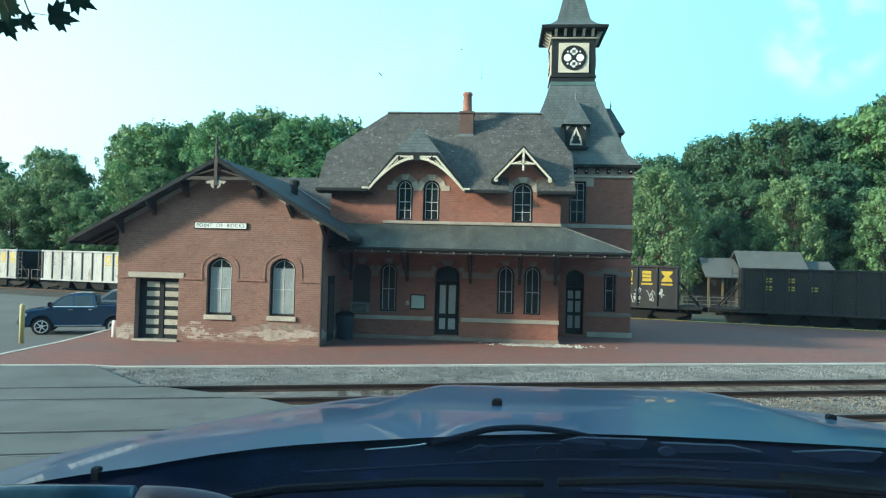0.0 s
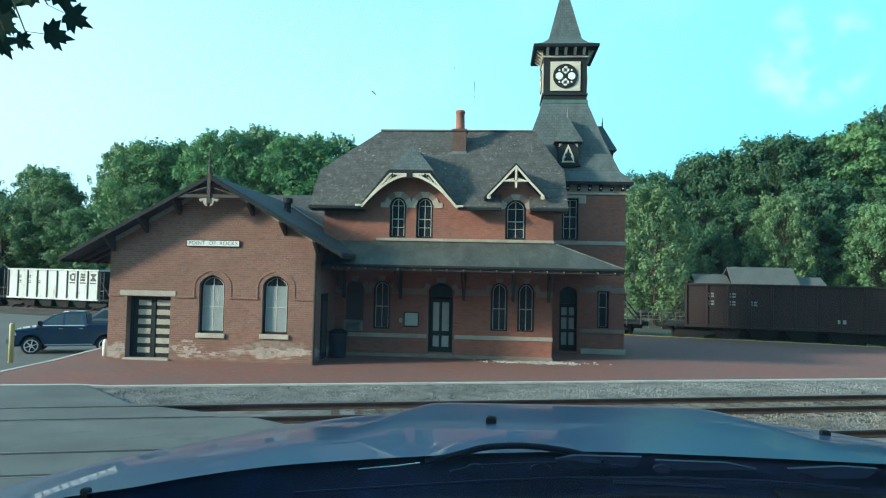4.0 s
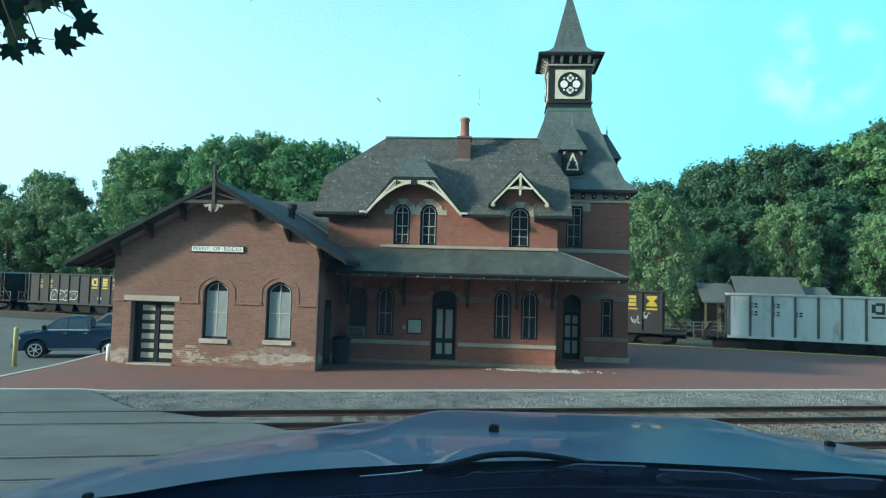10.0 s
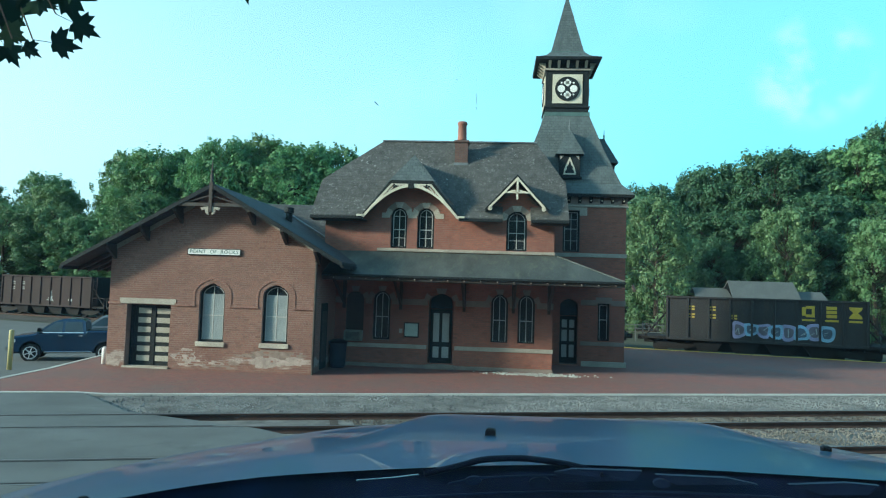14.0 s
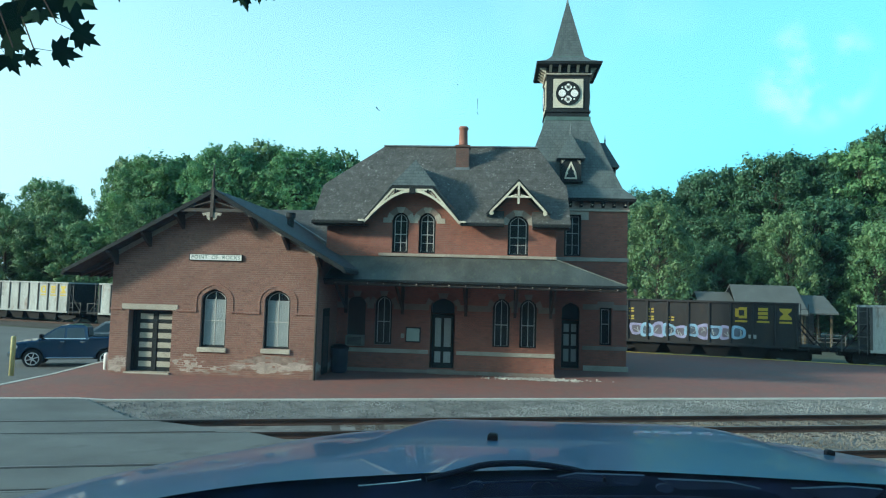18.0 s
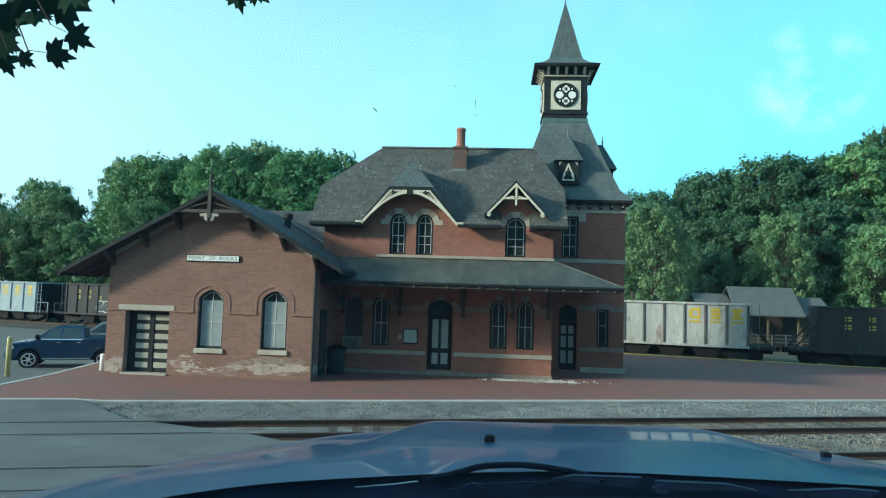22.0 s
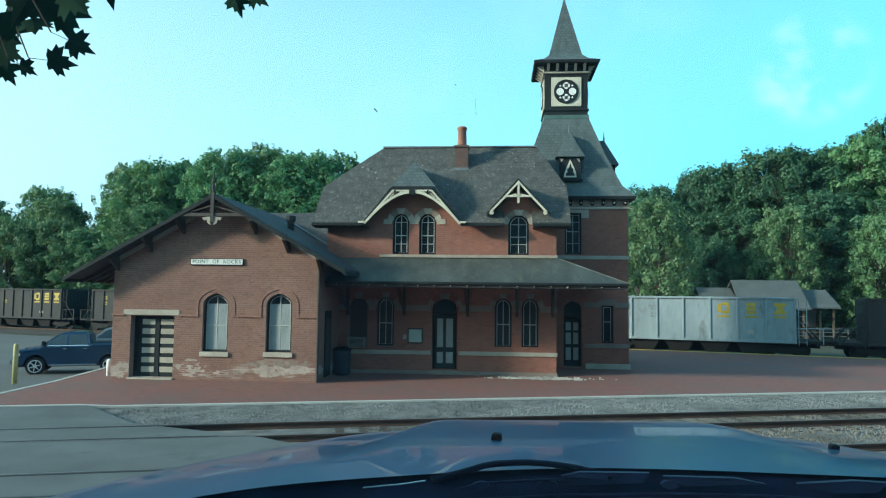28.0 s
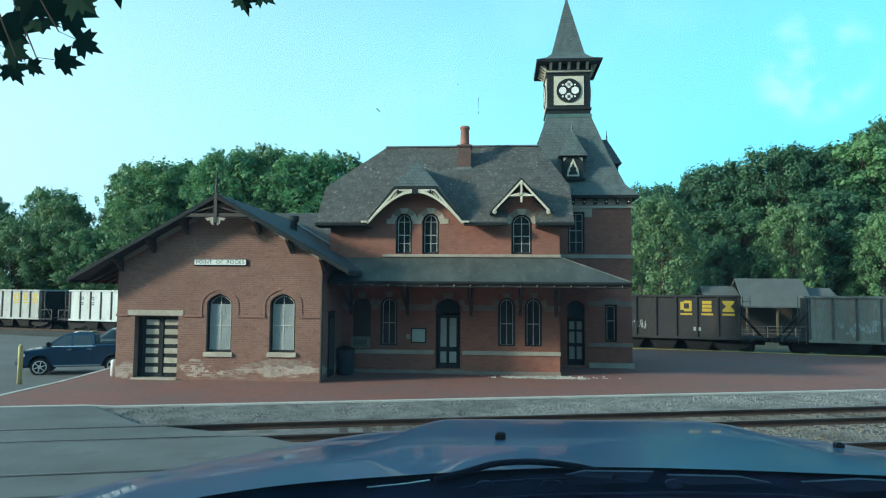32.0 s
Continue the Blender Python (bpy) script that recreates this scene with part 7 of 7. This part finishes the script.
# thicker to the left, where sun glare on the glass is put into the film
gl.new(ranged(gn, gl, across.outputs[0], -0.4, 0.35, 1.6, 0.75), spread.inputs[1])
gl.new(spread.outputs[0], film_.inputs[0])
gl.new(clear.outputs[0], film_.inputs[1])
gl.new(gb.outputs[0], film_.inputs[2])
gl.new(film_.outputs[0], gn["Material Output"].inputs["Surface"])
screen = part("windscreen", Solid().loft([[(-0.8, 0.7 - 0.1 * 0.64, 1.19), (-0.4, 0.7, 1.19), (0.0, 0.72, 1.19), (0.4, 0.7, 1.19), (0.8, 0.64, 1.19)], [(-0.68, -0.02, 1.86), (-0.34, 0.04, 1.87), (0.0, 0.06, 1.87), (0.34, 0.04, 1.87), (0.68, -0.02, 1.86)]], False, False), DUST_GLARE, car, "clear windscreen with a film of dust and painted glare", True)
screen.visible_shadow = False
# insect marks on the glass
SPECK = plain("dried_insect_mark", (0.2, 0.25, 0.28), 0.9)
for a, b, r in (((-0.0889, 0.3391, 1.5769), (-0.0872, 0.3405, 1.5752), 0.0003), ((-0.0447, 0.3308, 1.5856), (-0.0445, 0.331, 1.5852), 0.0004), ((-0.0348, 0.3362, 1.5799), (-0.0352, 0.3405, 1.5755), 0.00012), ((-0.0355, 0.3418, 1.5742), (-0.0351, 0.3428, 1.5731), 0.0002)):
    part("windscreen_speck", Solid().tube(a, b, r, r * 0.6, 6), SPECK, screen)
# dash top and steering wheel
s = Solid()
rows = []
for i in range(25):
    x = -0.85 + 1.7 * i / 24
    a = rear_edge(x) - 0.3
    z = bonnet_z(x, rear_edge(x))
    rows.append([(XC + x, a + 0.02, z - 0.066), (XC + x, a - 0.05, z - 0.07), (XC + x, a - 0.08, z - 0.09), (XC + x, a - 0.09, z - 0.3)])
s.loft(rows, False, False)
part("dash_top", s, plain("blue_grey_dash", (0.035, 0.05, 0.075), 0.6, 0, 0.2, 40, 3, 0.15), car, "dark blue-grey dashboard top", True)
WHEEL = plain("grey_leather", (0.085, 0.08, 0.12), 0.5, 0, 0.1, 50, 4, 0.15)
# streaky blue base: sky reflected in the glossy rim is put into the colour
WHEEL_GLOSS = plain("sky_tinted_gloss_wood", (0.05, 0.11, 0.17), 0.2, 0, 0.5, 9, 3, 0.0, stretch=(3, 1, 1))
wm = pose(-0.395, 0.5, 1.088, 66, 0, 10)


def rim_arc(a0, a1, n):
    s = Solid()
    rings = []
    for i in range(n + 1):
        a = radians(a0 + (a1 - a0) * i / n)
        ca, sa = math.cos(a), math.sin(a)
        c = Vector((math.copysign(0.165 * abs(ca) ** 0.45, ca), math.copysign(0.17 * abs(sa) ** 0.4, sa), 0))
        o = Vector((ca, sa, 0))
        rings.append([tuple(c + o * 0.021 * math.cos(k * math.tau / 12) + Vector((0, 0, 0.018 * math.sin(k * math.tau / 12)))) for k in range(12)])
    return s.loft(rings)


sw = part("steering_wheel", rim_arc(88.5, 325, 60), WHEEL_GLOSS, car, "flat-topped steering wheel with glossy rim", True, wm)
part("leather_grip", rim_arc(-32, 87.5, 40), WHEEL, sw, "grey leather grip", True)
part("wheel_hub", Solid().lathe((0, 0, -0.03), [(0.02, 0.02), (0.06, 0.03), (0.06, -0.02), (0.03, -0.3)], 14), BLACK, sw, "", True)
for a in (0, 180, 270):
    part("wheel_spoke", Solid().tube((0.05 * math.cos(radians(a)), 0.05 * math.sin(radians(a)), -0.02), (0.18 * math.cos(radians(a)), 0.18 * math.sin(radians(a)), 0), 0.016, n=8), BLACK, sw)


# ---- maple twigs hanging over the windscreen ----
def maple_leaf(size):
    half_l = [(0.0, -0.1), (0.16, -0.16), (0.42, -0.12), (0.34, 0.02), (0.62, 0.16), (0.5, 0.24), (0.6, 0.42), (0.36, 0.38), (0.24, 0.36), (0.26, 0.6), (0.14, 0.56), (0.0, 0.92)]
    pts = [(x * size, y * size) for x, y in half_l]
    s = Solid()
    for sg in (-1, 1):
        for i in range(len(pts) - 1):
            a, b = pts[i], pts[i + 1]
            z = lambda p: -0.25 * abs(p[0])
            s.face([(0, 0.1 * size, 0), (sg * a[0], a[1], z(a)), (sg * b[0], b[1], z(b))])
    s.tube((0, -0.1 * size, 0), (0.02 * size, -0.7 * size, 0.05 * size), 0.012 * size, n=5)
    return s


def at_view(px, py, d):
    """A place d metres ahead of the eye, as seen late in the clip."""
    m = aim(4.6, 3.8, 0.67)
    return m @ Vector(((px - 784) / 1190 * d, -(py - 441) / 1190 * d, -d))


maple = thing("maple_tree", "maple tree whose lobed leaves hang over the car", "tree")
twig = part("twig", Solid().tube(at_view(-60, -140, 3.0), at_view(120, -160, 3.0), 0.008, 0.006, 6), BARK, maple, "leafy twig that stirs in the air")
stem = Solid()
B0 = at_view(-420, -330, 3.0)
LEAFY = ((90, 108, 0.125, 252, 1), (126, 74, 0.115, 236, 0), (104, 8, 0.2, 196, 2), (58, 36, 0.13, 196, 1), (118, -12, 0.17, 226, 0), (2, 88, 0.12, 246, 1), (38, 116, 0.08, 226, 0), (4, 118, 0.11, 214, 2), (-8, 40, 0.2, 205, 1), (22, 0, 0.2, 182, 2), (62, -26, 0.24, 150, 0),
         (-40, 90, 0.2, 150, 0), (415, -4, 0.1, 190, 0), (447, -12, 0.1, 230, 1), (-60, -30, 0.3, 120, 2), (330, -60, 0.16, 200, 1), (400, -60, 0.17, 170, 2), (180, -60, 0.2, 200, 0), (250, -80, 0.2, 180, 1))
random.seed(8)
view = aim(4.6, 3.8, 0.67).to_3x3().to_4x4()
for px, py, size, turn, k in LEAFY:
    d = 2.9 + 0.12 * k
    p = at_view(px, py, d)
    m = Matrix.Translation(p) @ view @ pose(0, 0, 0, random.uniform(-35, 35), random.uniform(-35, 35), turn)
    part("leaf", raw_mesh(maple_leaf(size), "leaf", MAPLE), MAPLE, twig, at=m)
    stem.tube(m @ Vector((0.02 * size, -0.7 * size, 0.05 * size)), at_view(px * 0.6 - 60, py - 150, d + 0.1), 0.003, 0.005, 5)
for a, b in (((-420, -330), (-60, -140)), ((-60, -140), (120, -160)), ((120, -160), (460, -150))):
    stem.tube(at_view(*a, 3.0), at_view(*b, 3.0), 0.014, 0.008, 6)
limb = Solid()
limb.tube((-4.6, 0.6, 1.6), (-4.2, 0.2, 7.6), 0.19, 0.1, 10)
limb.tube((-4.4, 0.7, 5.1), at_view(-420, -330, 3.0), 0.07, 0.016, 8)
part("trunk", limb, BARK, maple)
# unseen crown added overhead, to shade the twig and dim the bonnet
shade = Solid()
rng = random.Random(77)
for cx, cy, cz, r in ((-5.5, -1.5, 8.5, 2.6), (-3.0, -2.0, 7.6, 2.3), (-1.0, -1.8, 7.4, 2.0), (-4.5, 0.6, 7.4, 2.0), (-2.2, 0.4, 7.0, 1.7), (1.2, -1.6, 7.6, 1.9), (-3.5, -4.5, 8.0, 2.4), (-0.5, -4.5, 8.0, 2.2), (-0.2, 0.5, 6.9, 1.5), (-6.5, 1.2, 8.0, 2.0)):
    leaf_cloud(shade, (cx, cy, cz), (r, r, r * 0.7), 620, 0.17, rng)
part("crown", raw_mesh(shade, "crown", LEAVES), LEAVES, maple)
part("stem", stem, BARK, twig)


# ---- bricks of the front walls, laid course by course ----
def lay_bricks(wall, holes, x0, x1, top, y, material, seed, z0=0.0, single_from=None, keep=300):
    """Bricks proud of a wall along x: the lowest as pieces of their own, the rest as one part."""
    rng, tops = random.Random(seed), sorted(top.items())
    rest, full, made = Solid(), None, 0
    course, length = 0.076, 0.22

    def height(x):
        for (a, za), (b, zb) in zip(tops, tops[1:]):
            if a <= x <= b:
                return za + (zb - za) * (x - a) / (b - a)
        return tops[0][1] if x < tops[0][0] else tops[-1][1]

    def gap(hole, z):
        hx0, hx1, hz0, spring, crown = hole
        if not hz0 < z < crown + 0.01:
            return None
        half_w, xc = (hx1 - hx0) / 2, (hx0 + hx1) / 2
        if z > spring and crown > spring:
            lo, hi, want = 0.0, 1.0, (z - spring) / (crown - spring)
            for _ in range(12):
                mid = (lo + hi) / 2
                lo, hi = (mid, hi) if 0.75 * (1 - mid * mid) ** 0.45 + 0.25 * (1 - mid) > want else (lo, mid)
            half_w *= lo
        return xc - half_w, xc + half_w

    def brick(solid, a, b, z):
        e = rng.uniform(-0.0015, 0.0015)
        back, face = [(a, y + 0.004, z), (b, y + 0.004, z), (b, y + 0.004, z + 0.066), (a, y + 0.004, z + 0.066)], 0.003
        front = [(a + face, y - 0.0045 + e, z + face), (b - face, y - 0.0045 + e, z + face), (b - face, y - 0.0045 + e, z + 0.063), (a + face, y - 0.0045 + e, z + 0.063)]
        k = len(solid.v)
        solid.v += back + front
        solid.f += [(k + 4, k + 5, k + 6, k + 7), (k, k + 1, k + 5, k + 4), (k + 1, k + 2, k + 6, k + 5), (k + 2, k + 3, k + 7, k + 6), (k + 3, k, k + 4, k + 7)]

    for row in range(int((max(z for _, z in tops) - z0) / course)):
        z = z0 + row * course
        heads = row % 6 == 5
        step = 0.11 if heads else length
        x = x0 - (step / 2 if row % 2 else 0.0)
        cuts = [g for g in (gap(h, z + 0.033) for h in holes) if g]
        while x < x1:
            spans = [(max(x + 0.004, x0), min(x + step - 0.004, x1))]
            for c0, c1 in cuts:
                spans = [q for a, b in spans for q in ((a, min(b, c0)), (max(a, c1), b)) if q[1] > q[0]]
            for a, b in spans:
                if b - a < 0.03 or min(height(a), height(b)) < z + 0.07:
                    continue
                if made < keep and b - a > 0.2:
                    if full is None:
                        one = Solid()
                        brick(one, 0.0, 0.212, 0.0)
                        full = raw_mesh(one, "brick", material)
                    part("brick", full, material, wall, at=pose(a, rng.uniform(-0.001, 0.001), z))
                    made += 1
                else:
                    brick(rest, a, b, z)
            x += step
    tagged(part("bricks", raw_mesh(rest, "bricks", material), material, wall), "weathered red bricks laid in courses", kind="stuff")


lay_bricks(wing_front, wing_holes, WX0, WX1, wtop, WY0, BRICK_WING_LAID, 41)
lay_bricks(block_front, ground_holes + upper_holes, MX0, MX1, top, MY, BRICK_LAID, 42)
lay_bricks(tower_front, tholes, TX0, TX1, {TX0: 7.0, TX1: 7.0}, TY0, BRICK_LAID, 43)



def motions():
    # the twig's sway: seconds, metres across, metres up
    sway = ((0, -0.002, 0.017), (1, -0.006, 0.018), (2, -0.007, 0.017), (3, -0.005, 0.019), (3.5, 0.002, 0.019), (5.5, 0.012, 0.015), (6.5, 0.013, 0.016), (7, 0.018, 0.018), (9, 0.019, 0.018), (11, 0.024, 0.018), (12, 0.024, 0.015),
            (13, 0.021, 0.018), (14.5, 0.018, 0.016), (16.5, 0.012, 0.021), (17, 0.006, 0.01), (18, 0.012, 0.009), (19, 0.005, 0.008), (20, 0.002, -0.009), (21, -0.014, -0.01), (22, -0.001, 0.001), (23, 0.005, 0.004), (25, 0.008, 0),
            (27.5, -0.005, -0.005), (28, 0, 0), (28.5, 0.015, 0.004), (29, 0.015, 0.005), (30, 0.007, 0.005), (31, 0.001, -0.001), (32, 0.02, 0.009))
    walk(twig, [(t, pose(dx, 0, dz)) for t, dx, dz in sway])
    for w, s0 in TRAIN:
        rows = []
        for t in (0, 4, 8, 12, 16, 20, 24, 28, 32):
            p = far(s0 + SPEED * t, 0.0, -0.27)
            rows.append((t, pose(p.x, p.y, p.z, 0, 0, -15.9)))
        walk(w, rows)


motions()
